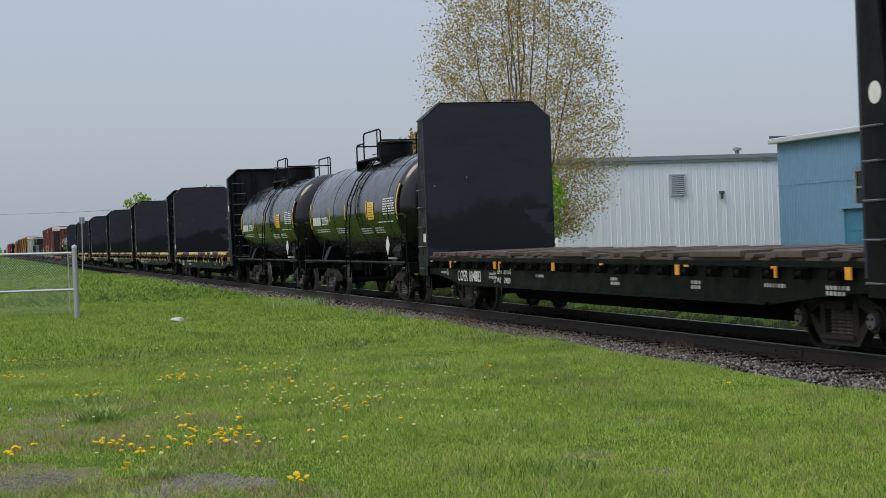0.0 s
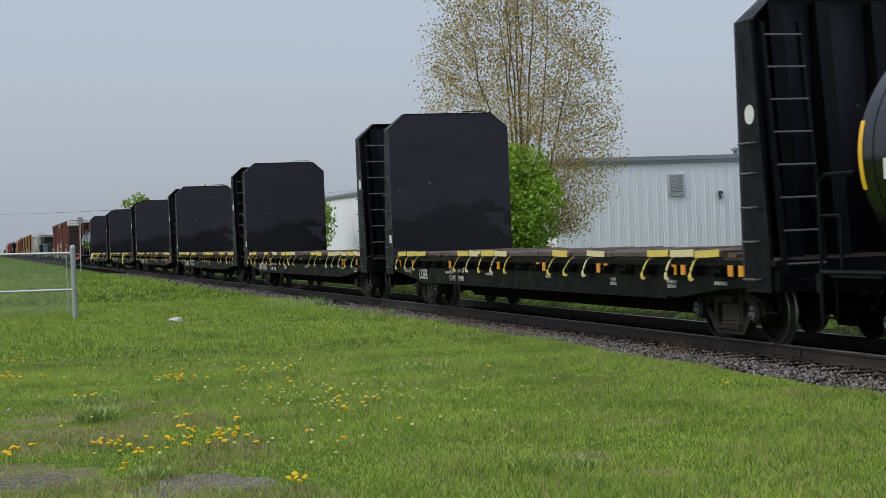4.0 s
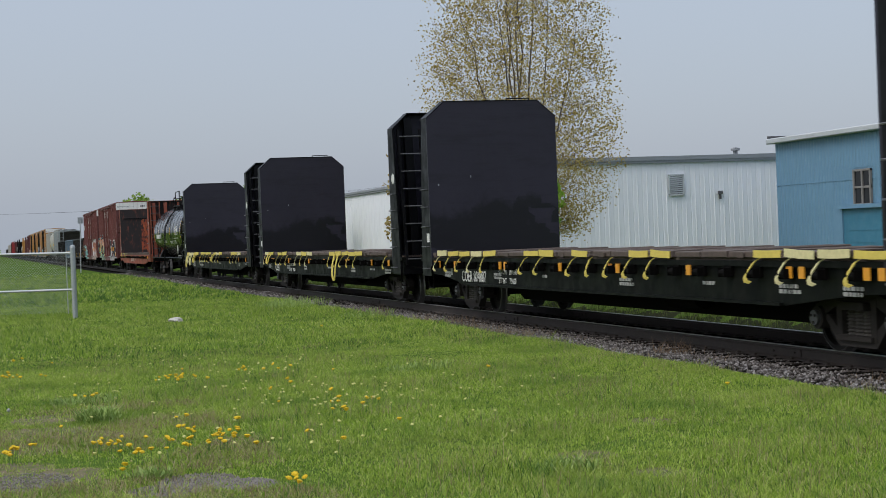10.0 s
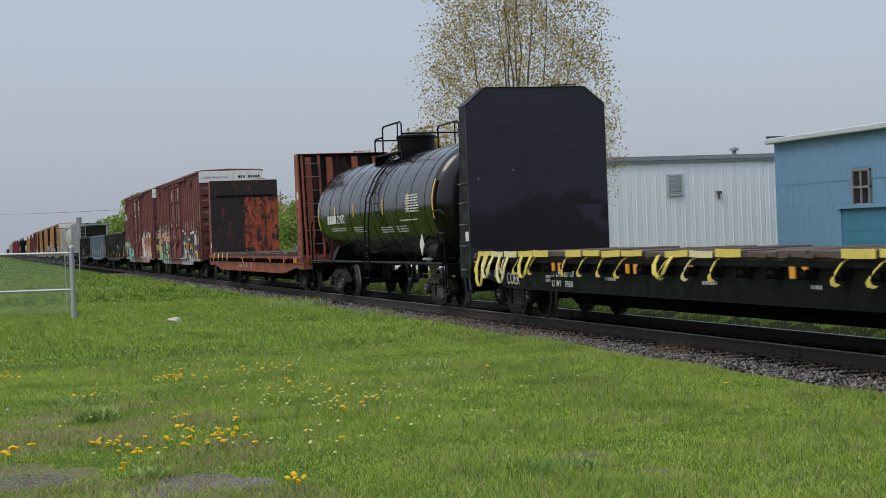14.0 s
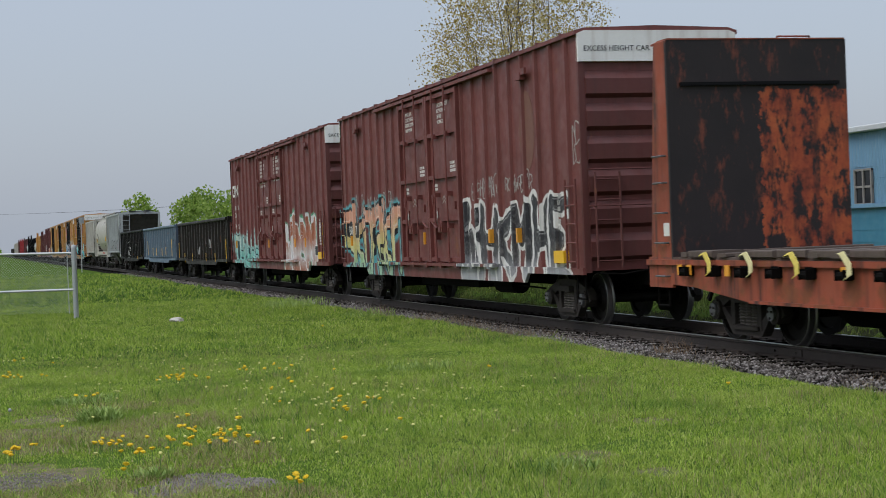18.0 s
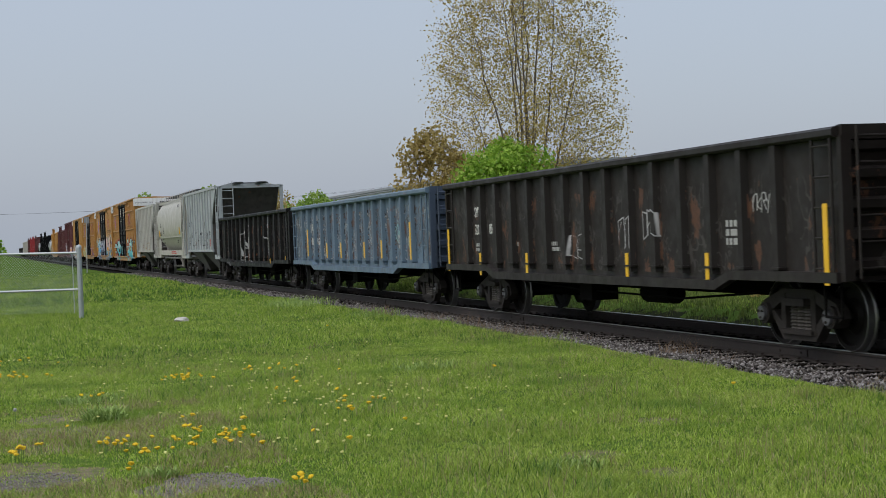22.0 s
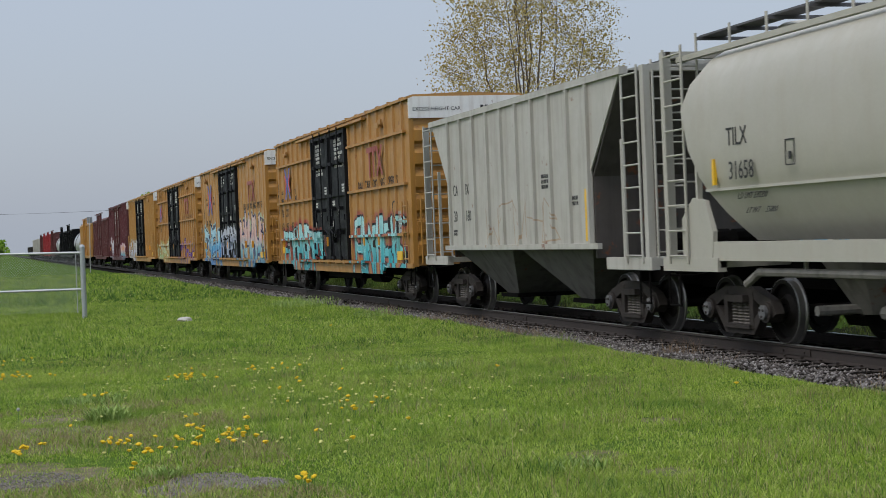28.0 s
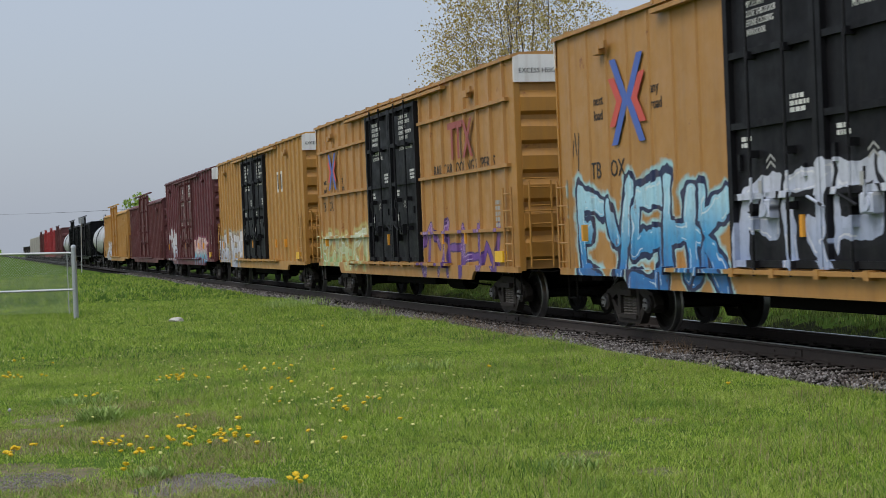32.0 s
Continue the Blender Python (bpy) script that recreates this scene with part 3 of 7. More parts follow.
def stones(n, x0, x1, band, size, name):
    """Small faceted stones: squashed octahedra."""
    base = np.array([(1, 0, 0), (-1, 0, 0), (0, 1, 0), (0, -1, 0), (0, 0, 1), (0, 0, -1)], float)
    tri = np.array([(0, 2, 4), (2, 1, 4), (1, 3, 4), (3, 0, 4), (2, 0, 5), (1, 2, 5), (3, 1, 5), (0, 3, 5)])
    if band:
        x = RNG.uniform(x0, x1, n)
        y = np.where(RNG.random(n) < 0.75, -1, 1) * RNG.uniform(band[0], band[1], n)
        a = np.abs(y)
        z = np.where(a < 1.7, -0.215, -0.215 - (a - 1.7) * 0.08)
    else:
        # loose gravel on the bare spots of the lawn
        spot = np.array(BARE)[RNG.choice((0, 1, 2, 3), n)]
        a, d = RNG.uniform(0, 6.28, n), spot[:, 2] * 0.85 * RNG.random(n) ** 0.5
        x, y = spot[:, 0] + d * np.cos(a), spot[:, 1] + d * np.sin(a) / 1.2
        z = np.array([ground_height(p, q) for p, q in zip(x, y)]) - 0.006
    s = RNG.uniform(0.6, 1.3, (n, 1)) * size
    jit = base[None] * RNG.uniform(0.55, 1.25, (n, 6, 1)) + RNG.normal(0, 0.15, (n, 6, 3))
    ang = RNG.uniform(0, 6.28, n)
    c, sn = np.cos(ang)[:, None], np.sin(ang)[:, None]
    v = np.stack((jit[..., 0] * c - jit[..., 1] * sn, jit[..., 0] * sn + jit[..., 1] * c, jit[..., 2] * 0.75), -1) * s[:, None]
    v += np.stack((x, y, z + 0.01), -1)[:, None]
    f = (tri[None] + 6 * np.arange(n)[:, None, None]).reshape(-1, 3)
    scatter_mesh(name, v.reshape(-1, 3), f, STONE if band else PEBBLE, "grey-brown crushed stone ballast beside the rails" if band else "loose grey gravel on bare spots of the lawn", "ballast" if band else "gravel")


stones(40000, -45, -6, (0.85, 2.75), 0.027, "ballast")
stones(12000, -120, -45, (0.85, 2.8), 0.05, "ballast")
stones(4200, 0, 0, None, 0.0105, "gravel")


def bare_at(x, y):
    out = np.zeros(len(x), bool)
    for px, py, r in BARE:
        out |= (x - px) ** 2 + ((y - py) * 1.2) ** 2 < (r * 0.8) ** 2
    return out


def blades(n, x0, x1, y0, y1, high, wide, name, mat=None, patch=0.0, droop=(0.1, 0.75), bunch=0.05):
    x, y = RNG.uniform(x0, x1, n), RNG.uniform(y0, y1, n)
    thick = np.array([noise.noise((a * 0.7, b * 0.7, 1.0)) for a, b in zip(x[::8], y[::8])]).repeat(8)[:n]
    tall = np.array([noise.noise((a * 0.22, b * 0.22, 6.0)) for a, b in zip(x[::8], y[::8])])
    # blades grow in tufts of eight
    x = x[::8].repeat(8)[:n] + RNG.normal(0, bunch, n)
    y = y[::8].repeat(8)[:n] + RNG.normal(0, bunch, n)
    tall = tall.repeat(8)[:n]
    keep = (thick > patch - 1) & ~(bare_at(x, y) & (RNG.random(n) < 0.74))
    x, y, thick, tall = x[keep], y[keep], thick[keep], tall[keep]
    n = len(x)
    z = np.array([ground_height(a, b) for a, b in zip(x, y)])
    h = high * (0.5 + 0.7 * RNG.random(n) ** 1.5) * (1 + 0.9 * thick + 0.7 * tall)
    h = np.clip(h, high * 0.25, high * 2.2)
    a = RNG.uniform(0, 6.28, n)
    lean = RNG.uniform(droop[0], droop[1], n) * h
    b = RNG.uniform(0, 6.28, n)
    w = wide * RNG.uniform(0.7, 1.4, n)
    dx, dy = np.cos(a) * w / 2, np.sin(a) * w / 2
    lx, ly = np.cos(b) * lean, np.sin(b) * lean
    v = np.empty((n, 5, 3))
    v[:, 0] = np.stack((x - dx, y - dy, z - 0.01), -1)
    v[:, 1] = np.stack((x + dx, y + dy, z - 0.01), -1)
    v[:, 2] = np.stack((x + dx * 0.8 + lx * 0.3, y + dy * 0.8 + ly * 0.3, z + h * 0.55), -1)
    v[:, 3] = np.stack((x - dx * 0.8 + lx * 0.3, y - dy * 0.8 + ly * 0.3, z + h * 0.55), -1)
    v[:, 4] = np.stack((x + lx, y + ly, z + h), -1)
    t = np.array([(0, 1, 2), (0, 2, 3), (3, 2, 4)])
    f = (t[None] + 5 * np.arange(n)[:, None, None]).reshape(-1, 3)
    scatter_mesh(name, v.reshape(-1, 3), f, mat or BLADES, "lush green lawn grass of uneven height", "grass")


blades(390000, -26, -8.5, -12.4, -2.6, 0.05, 0.0045, "lawn_grass", None, 0.0, (0.3, 1.2), 0.035)
blades(90000, -24, -8.5, -12.4, -3.0, 0.04, 0.011, "lawn_clover", None, 0.55, (0.6, 1.4), 0.06)
blades(16000, -26, -8.5, -12.0, -2.9, 0.12, 0.003, "tall_lawn_stalks", DRYLAWN, 0.95, (0.1, 0.6), 0.09)
blades(24000, -30, -8.5, -12.4, -2.7, 0.09, 0.005, "dark_lawn_tufts", TUFT, 1.12, (0.2, 1.0), 0.05)
blades(150000, -50, -26, -14, -2.6, 0.08, 0.012, "lawn_grass", None, 0.0, (0.3, 1.0), 0.06)
blades(90000, -110, -50, -22, -2.6, 0.11, 0.03, "lawn_grass")
blades(30000, -60, -24, -13, -2.6, 0.09, 0.011, "dark_lawn_tufts", TUFT, 0.75, (0.2, 1.0), 0.12)
blades(24000, -110, -50, -18, -2.6, 0.13, 0.03, "dark_lawn_tufts", TUFT, 0.8, (0.2, 1.0), 0.3)
blades(26000, -90, -14, 4.0, 8.5, 0.2, 0.02, "trackside_grass", WEEDY)
blades(26000, -70, -14, 2.9, 7.5, 0.11, 0.014, "far_verge_grass", None, 0.25)
blades(46000, -70, -14, 2.3, 6.0, 0.14, 0.013, "far_verge_weeds", WEEDY, 0.3)
blades(5000, -60, -10, 2.6, 4.4, 0.22, 0.01, "trackside_grass", WEEDY, 1.0)
blades(14000, -45, -8, -2.9, -2.0, 0.12, 0.006, "trackside_grass", None, 1.0)
blades(9000, -40, -8, -2.5, -1.2, 0.2, 0.006, "dry_weeds", DRY, 1.12)
blades(20000, -17.6, -10.0, -11.7, -9.2, 0.075, 0.005, "dry_weeds", DRYLAWN, 0.9, (0.5, 1.6))


# ---- dandelions ----
def dandelion_mesh(pale):
    mb = MB()
    n = 14
    vs = [(0, 0, 0.012)]
    for k, (r, z) in enumerate(((0.012, 0.012), (0.022, 0.004))):
        for i in range(n):
            a = 6.283 * i / n
            rr = r * (1.0 if i % 2 else 0.72)
            vs.append((rr * math.cos(a), rr * math.sin(a), z))
    fs = [(0, 1 + i, 1 + (i + 1) % n) for i in range(n)]
    fs += [(1 + i, 1 + n + i, 1 + n + (i + 1) % n, 1 + (i + 1) % n) for i in range(n)]
    vs.append((0, 0, -0.012))
    fs += [(1 + 2 * n, 1 + n + (i + 1) % n, 1 + n + i) for i in range(n)]
    mb.add(vs, fs)
    return mb.mesh("flower_head", PETALPALE if pale else PETAL)


ME_DAND, ME_DANDP = dandelion_mesh(False), dandelion_mesh(True)
ME_STEM = MB().cyl((0, 0, -0.02), (0.006, 0, 0.1), 0.0022, 5).mesh("stem", STEM)
# clumps: x, y, spread, how many, pale share
CLUMPS = ((-21.9, -11.09, 0.35, 16, 0.05), (-24.6, -10.9, 0.6, 12, 0.6), (-20.0, -9.05, 0.35, 18, 0.05), (-20.4, -8.05, 0.55, 18, 0.5), (-18.1, -10.31, 0.15, 5, 0.0), (-13.6, -10.38, 0.2, 13, 0.1),
          (-13.2, -9.92, 0.13, 7, 0.1), (-12.8, -10.22, 0.16, 6, 0.3), (-14.2, -9.59, 0.16, 8, 0.1), (-13.7, -9.41, 0.16, 11, 0.05), (-13.1, -9.6, 0.14, 8, 0.1), (-13.3, -11.21, 0.08, 6, 0.0),
          (-13.7, -11.02, 0.05, 2, 0.0), (-12.0, -10.4, 0.04, 2, 0.0), (-12.8, -9.29, 0.03, 1, 0.0), (-14.6, -9.16, 0.05, 2, 0.0), (-10.7, -9.36, 0.06, 5, 0.0), (-14.8, -8.22, 0.15, 3, 0.0), (-17.6, -8.39, 0.05, 2, 0.0),
          (-16.0, -8.02, 0.25, 8, 0.8), (-16.2, -7.53, 0.25, 6, 0.8), (-17.5, -8.4, 1.2, 30, 0.92), (-16, -8.4, 2.2, 46, 0.88), (-21, -8.0, 3.0, 50, 0.92), (-16, -6.5, 2.6, 26, 0.92), (-13, -8.8, 1.3, 24, 0.85), (-28, -7.0, 6.0, 36, 0.95))
for cx, cy, sp, k, pale in CLUMPS:
    for i in range(k):
        x, y = random.gauss(cx, sp * 0.55), random.gauss(cy, sp * 0.55)
        if not (-45 < x < -9 and -12.2 < y < -3.6):
            continue
        is_pale = random.random() < pale
        d = thing("dandelion", "small pale yellow flower standing in the lawn" if is_pale else "bright yellow dandelion in bloom in the lawn", "flower", "dandelions in the lawn")
        s = random.uniform(0.75, 1.15) * (0.8 if is_pale else 1.25)
        tall = random.uniform(0.6, 1.15)
        d.matrix_world = pose(x, y, ground_height(x, y) + 0.02 * tall, 0, 0, random.uniform(0, 360)) @ Matrix.Diagonal((1, 1, tall, 1))
        st = new("stem", ME_STEM)
        st.parent = d
        h = new("flower_head", ME_DANDP if is_pale else ME_DAND)
        h.parent = d
        h.matrix_local = pose(0.006, 0, 0.105, random.uniform(-25, 35), random.uniform(-25, 25), 0) @ Matrix.Diagonal((s, s, s / tall, 1))


TANSTONE = plain('tan_pebble', (0.3, 0.25, 0.18), 0.9, 40, 0.3, bump=0.4)


def stone_thing(x, y, sx, sy, sz, label):
    bm = bmesh.new()
    bmesh.ops.create_icosphere(bm, subdivisions=3, radius=1)
    for v in bm.verts:
        v.co *= 1 + 0.25 * noise.noise(v.co * 1.4 + Vector((x, y, 0)))
        v.co = Vector((v.co.x * sx, v.co.y * sy, v.co.z * sz))
    me = bpy.data.meshes.new("stone")
    bm.to_mesh(me)
    bm.free()
    me.materials.append(CONCRETE if sx > 0.1 else TANSTONE)
    ob = tagged(new("stone", me), label, "stone")
    ob.location = (x, y, ground_height(x, y) + sz * 0.45)


stone_thing(-37.0, -7.14, 0.2, 0.16, 0.07, "pale flat stone lying in the lawn")
stone_thing(-11.41, -10.57, 0.045, 0.03, 0.018, "small grey-tan stone on the bare ground")
stone_thing(-12.18, -9.68, 0.026, 0.022, 0.016, "small grey-tan stone on the bare ground")


# ---- weed clumps and a seed head in the lawn ----
def weed(x, y, r, h, k):
    t = thing("weed_clump", "dark green leafy weed clump growing in the lawn", "weed", "weed clumps in the lawn")
    t.location = (x, y, ground_height(x, y))
    leaf = MB()
    for _ in range(k):
        a, d = random.uniform(0, 6.283), r * random.random() ** 0.6
        b = random.uniform(0, 6.283)
        bx, by = math.cos(a) * d, math.sin(a) * d
        L, up, w = h * random.uniform(0.5, 1.1), h * random.uniform(0.4, 1.0), 0.006 * random.uniform(0.6, 1.6)
        c, s = math.cos(b), math.sin(b)
        leaf.add([(bx - s * w * 0.4, by + c * w * 0.4, 0), (bx + s * w * 0.4, by - c * w * 0.4, 0), (bx + c * L * 0.4 + s * w, by + s * L * 0.4 - c * w, up * 0.7), (bx + c * L * 0.4 - s * w, by + s * L * 0.4 + c * w, up * 0.7), (bx + c * L * 0.8, by + s * L * 0.8, up)],
                 [(0, 1, 2, 3), (3, 2, 4)])
    part("leaves", leaf, WEED, t)


WEED = leafy("dark_weed_leaves", ((0.0, (0.17, 0.26, 0.06)), (0.6, (0.3, 0.42, 0.1)), (1.0, (0.45, 0.54, 0.18))), 0.3)
for wx, wy, wr, wh, wk in ((-16.3, -10.3, 0.22, 0.17, 320), (-18.1, -10.35, 0.35, 0.12, 300), (-12.0, -10.22, 0.15, 0.1, 140), (-42.0, -3.4, 0.9, 0.3, 260), (-40.5, -3.9, 0.7, 0.25, 200), (-27.5, -11.9, 0.8, 0.26, 380), (-11.0, -7.3, 0.25, 0.1, 120), (-20.0, -6.0, 0.5, 0.14, 160),
                           (-34.0, -3.3, 0.6, 0.22, 150), (-60.0, -8.6, 2.2, 0.4, 160), (-75.0, -9.6, 3.0, 0.5, 160)):
    weed(wx, wy, wr, wh, wk)
sh = thing("seed_head", "white dandelion seed head on a thin stem", "flower")
sh.location = (-16.5, -11.17, ground_height(-16.5, -11.17))
part("stem", MB().cyl((0, 0, 0), (0, 0, 0.14), 0.003, 5), STEM, sh)
part("seed_ball", MB().lathe([(0.135, 0.002), (0.142, 0.013), (0.157, 0.02), (0.17, 0.013), (0.177, 0.002)], 12, 2), GREYINK, sh, smooth=60)


# ---- trees ----
def leaf_cloud(points, size, mat, name, parent, label=""):
    n = len(points)
    nrm = RNG.normal(0, 1, (n, 3))
    nrm /= np.linalg.norm(nrm, axis=1, keepdims=True)
    t = np.cross(nrm, RNG.normal(0, 1, (n, 3)))
    t /= np.linalg.norm(t, axis=1, keepdims=True)
    b = np.cross(nrm, t)
    s = size * RNG.uniform(0.6, 1.35, (n, 1))
    v = np.stack((points - t * s * 0.5, points + b * s * 0.36 + nrm * s * 0.08, points + t * s * 0.55, points - b * s * 0.36 + nrm * s * 0.08), 1).reshape(-1, 3)
    f = np.arange(4 * n).reshape(-1, 4)
    me = bpy.data.meshes.new(name)
    me.from_pydata(v.tolist(), [], f.tolist())
    me.materials.append(mat)
    ob = new(name, me)
    ob.parent = parent
    if label:
        ob["label"] = label
    return ob


def limb(mb, pts, r0, r1, n=7):
    k = len(pts) - 1
    for i in range(k):
        mb.cyl(pts[i], pts[i + 1], r0 + (r1 - r0) * i / k, n, r0 + (r1 - r0) * (i + 1) / k)


def tall_tree(x, y, h, spread, label):
    t = thing("tree", label, "tree")
    t.location = (x, y, -0.05)
    rng = random.Random(4)
    wood, twigs = MB(), MB()
    limb(wood, [(0, 0, 0), (0.03, 0, 0.9), (0.0, 0.05, 1.8)], 0.24, 0.18, 10)
    # an egg-shaped crown, widest a third of the way up
    wide = lambda z: spread * float(np.interp(z / h, [0.1, 0.2, 0.32, 0.5, 0.7, 0.88, 1.0], [0.55, 0.85, 1.0, 1.0, 0.85, 0.55, 0.15]))
    stems = []
    for i in range(11):
        a = 2.4 * i + rng.uniform(-0.3, 0.3)
        lean = (i + 0.5) / 11
        top = h * (1.0 - 0.62 * lean ** 2.0) * rng.uniform(0.93, 1.0)
        base = Vector((0, 0, rng.uniform(0.8, 2.2)))
        pts = []
        for k in range(9):
            f = k / 8
            z = base.z + (top - base.z) * f
            out = wide(top) * 0.92 * lean ** 0.55 * (f ** 0.85)
            pts.append(Vector((math.cos(a) * out + rng.uniform(-0.1, 0.1), math.sin(a) * out + rng.uniform(-0.1, 0.1), z)))
        limb(wood, pts, 0.055, 0.008, 6)
        stems.append(pts)
    knots = [p for pts in stems for p in pts[1:]]
    leaves = []
    for _ in range(7600):
        z = h * rng.uniform(0.11, 1.0)
        a, r = rng.uniform(0, 6.283), wide(z) * rng.random() ** 0.45 * rng.uniform(0.9, 1.1)
        c = Vector((math.cos(a) * r, math.sin(a) * r, z))
        if noise.noise(c * 0.8) < -0.16:
            continue
        start = min(knots, key=lambda p: (p - c).length + 2.0 * max(0.0, p.z - c.z + 0.3))
        if (start - c).length > 2.2:
            start = c + (start - c).normalized() * 1.2
        mid = start.lerp(c, 0.55) + Vector((0, 0, -0.08))
        if rng.random() < 0.4:
            limb(twigs, [c + (mid - c).normalized() * min(1.0, (mid - c).length), c], 0.009, 0.003, 4)
        for _ in range(11):
            p = c + Vector((rng.gauss(0, 0.17), rng.gauss(0, 0.17), rng.gauss(0, 0.17)))
            leaves.append(p)
    part("trunk", wood, BARK, t, smooth=60)
    tagged(part("twig", twigs, BARK, t), kind="stuff")
    leaf_cloud(np.array(leaves), 0.08, LEAF_TALL, "crown", t, "sparse young olive-yellow leaves")
    return t


def bush(x, y, h, rx, ry, mat, label, n, size, seed, low=0.15, name="tree"):
    t = thing(name, label, "tree" if name == "tree" else "bush")
    t.location = (x, y, -0.05)
    rng = random.Random(seed)
    wood = MB()
    cz = h * (0.5 + low / 2)
    rz = h * (0.5 - low / 2)
    lumps = []
    for i in range(30):
        a, e = rng.uniform(0, 6.283), math.asin(rng.uniform(-0.8, 1))
        d = rng.uniform(0.55, 0.82)
        c = Vector((rx * d * math.cos(a) * math.cos(e), ry * d * math.sin(a) * math.cos(e), cz + rz * d * math.sin(e)))
        lumps.append((c, rng.uniform(0.26, 0.42) * min(rx, rz)))
        if i < 12:
            limb(wood, [(0, 0, 0), Vector((c.x * 0.3, c.y * 0.3, cz * 0.55)), c], 0.07, 0.015, 6)
    part("trunk", wood, BARK, t, smooth=60)
    pts = []
    for _ in range(n):
        c, r = lumps[rng.randrange(len(lumps))]
        d = Vector((rng.gauss(0, 1), rng.gauss(0, 1), rng.gauss(0, 1))).normalized() * r * rng.uniform(0.65, 1.12)
        p = c + d
        if p.z > 0.1:
            pts.append(p)
    leaf_cloud(np.array(pts), size, mat, "crown", t)
    return t


tall_tree(-51.4, 6.4, 14.0, 3.25, "tall sparse tree with young olive-yellow leaves behind the track")
bush(-48.6, 4.72, 4.85, 2.0, 2.05, LEAF_GREEN, "dense bright green leafy tree beside the track", 18000, 0.14, 2, 0.05)
bush(-54.4, 4.0, 5.7, 1.75, 1.6, LEAF_BRONZE, "bronze-leaved small tree beside the track", 6500, 0.15, 3, 0.05)
bush(-150.0, 8.0, 7.0, 3.2, 2.6, LEAF_FAR, "spring-green tree beside the track", 3600, 0.3, 5, 0.05)
bush(-129.0, 8.4, 6.4, 3.4, 2.6, LEAF_FAR, "spring-green tree beside the track", 3600, 0.28, 6, 0.05)
bush(-114.0, 8.6, 5.9, 2.4, 2.0, LEAF_BRONZE, "bronze-leaved small tree beside the track", 2600, 0.25, 7, 0.05)
bush(-94.0, 7.2, 5.0, 2.2, 2.0, LEAF_FAR, "yellow-green small tree beside the building", 3000, 0.22, 8, 0.05)
bush(-213.0, 8.6, 8.7, 3.2, 3.0, LEAF_FAR, "light green tree far along the track", 2400, 0.42, 9, 0.25)
bush(-254.0, 8.6, 7.0, 3.6, 3.0, LEAF_FAR, "light green tree far along the track", 2400, 0.42, 10, 0.1)
for i in range(16):
    bush(-470 - random.uniform(0, 60), -62 + i * 3.6 + random.uniform(-1, 1), random.uniform(5, 7), 4.5, 4.5, LEAF_FAR if i % 3 else LEAF_GREEN, "distant green tree on the horizon", 700, 0.9, 20 + i, 0.0)


# ---- buildings ----
def white_building():
    b = thing("industrial_building", "long low white metal-clad industrial building with a grey fascia", "building")
    x1, y0, y1, top, x0 = -59.3, 10.4, 34.0, 4.25, -114.0
    part("wall", MB().box(x0 + 0.1, x1 - 0.06, y0 + 0.06, y1, -0.3, top), WALLW, b)
    w = 0.42
    me_end = MB().prism([(0, 0.008), (0, w - 0.008), (0.012, w - 0.03), (0.012, w * 0.55), (0.03, w * 0.52), (0.03, w * 0.44), (0.012, w * 0.41), (0.012, 0.03)], 2, -0.28, top).mesh("panel", WALLW)
    k = 0
    y = y0
    while y < 26 and k < 60:
        p = new("panel", me_end)
        p.parent = b
        p.location = (x1 - 0.06, y, 0)
        y += w
        k += 1
    me_side = MB().prism([(0.008, 0), (w * 3 - 0.008, 0), (w * 3 - 0.03, -0.012), (w * 1.55, -0.012), (w * 1.52, -0.03), (w * 1.44, -0.03), (w * 1.41, -0.012), (0.03, -0.012)], 2, -0.28, top).mesh("panel", WALLW)
    x = x1 - 0.06 - w * 3
    while x > x0:
        p = new("panel", me_side)
        p.parent = b
        p.location = (x, y0 + 0.06, 0)
        x -= w * 3
    part("fascia", MB().box(x0, x1 + 0.06, y0 - 0.06, y1 + 0.1, top, top + 0.1, 0.02).box(x0, x1 + 0.09, y0 - 0.1, y1 + 0.1, top + 0.1, top + 0.27, 0.02), TRIMG, b, "grey metal fascia")
    part("roof", MB().prism([(y0, top + 0.2), ((y0 + y1) / 2, top + 0.3), (y1, top + 0.2)], 0, x0 + 0.2, x1 - 0.1), ROOFM, b)
    v = MB()
    v.box(x1 - 0.02, x1 + 0.05, 15.28, 15.34, 2.95, 3.75).box(x1 - 0.02, x1 + 0.05, 15.9, 15.96, 2.95, 3.75).box(x1 - 0.02, x1 + 0.05, 15.28, 15.96, 2.92, 2.98).box(x1 - 0.02, x1 + 0.05, 15.28, 15.96, 3.72, 3.78)
    vent = part("vent", v, TRIMW, b, "white louvred wall vent")
    part("vent_back", MB().box(x1 - 0.025, x1 - 0.02, 15.3, 15.95, 2.95, 3.75), ROOFM, vent)
    for i in range(9):
        z = 3.0 + i * 0.08
        part("louvre", MB().prism([(x1 - 0.01, z + 0.05), (x1 + 0.04, z), (x1 + 0.045, z + 0.012), (x1 - 0.005, z + 0.062)], 1, 15.34, 15.9), TRIMW, vent)
    lamp = MB().box(x1 - 0.02, x1 + 0.12, 17.45, 17.62, 2.92, 3.05, 0.02).box(x1, x1 + 0.08, 17.5, 17.57, 2.72, 2.92)
    part("wall_lamp", lamp, ROOFM, b, "small dark wall lamp")
    part("roof_vent", MB().cyl((x1 - 4, 20.3, top + 0.3), (x1 - 4, 20.3, top + 0.75), 0.1, 10).cyl((x1 - 4, 20.3, top + 0.62), (x1 - 4, 20.3, top + 0.72), 0.2, 10), TRIMG, b)


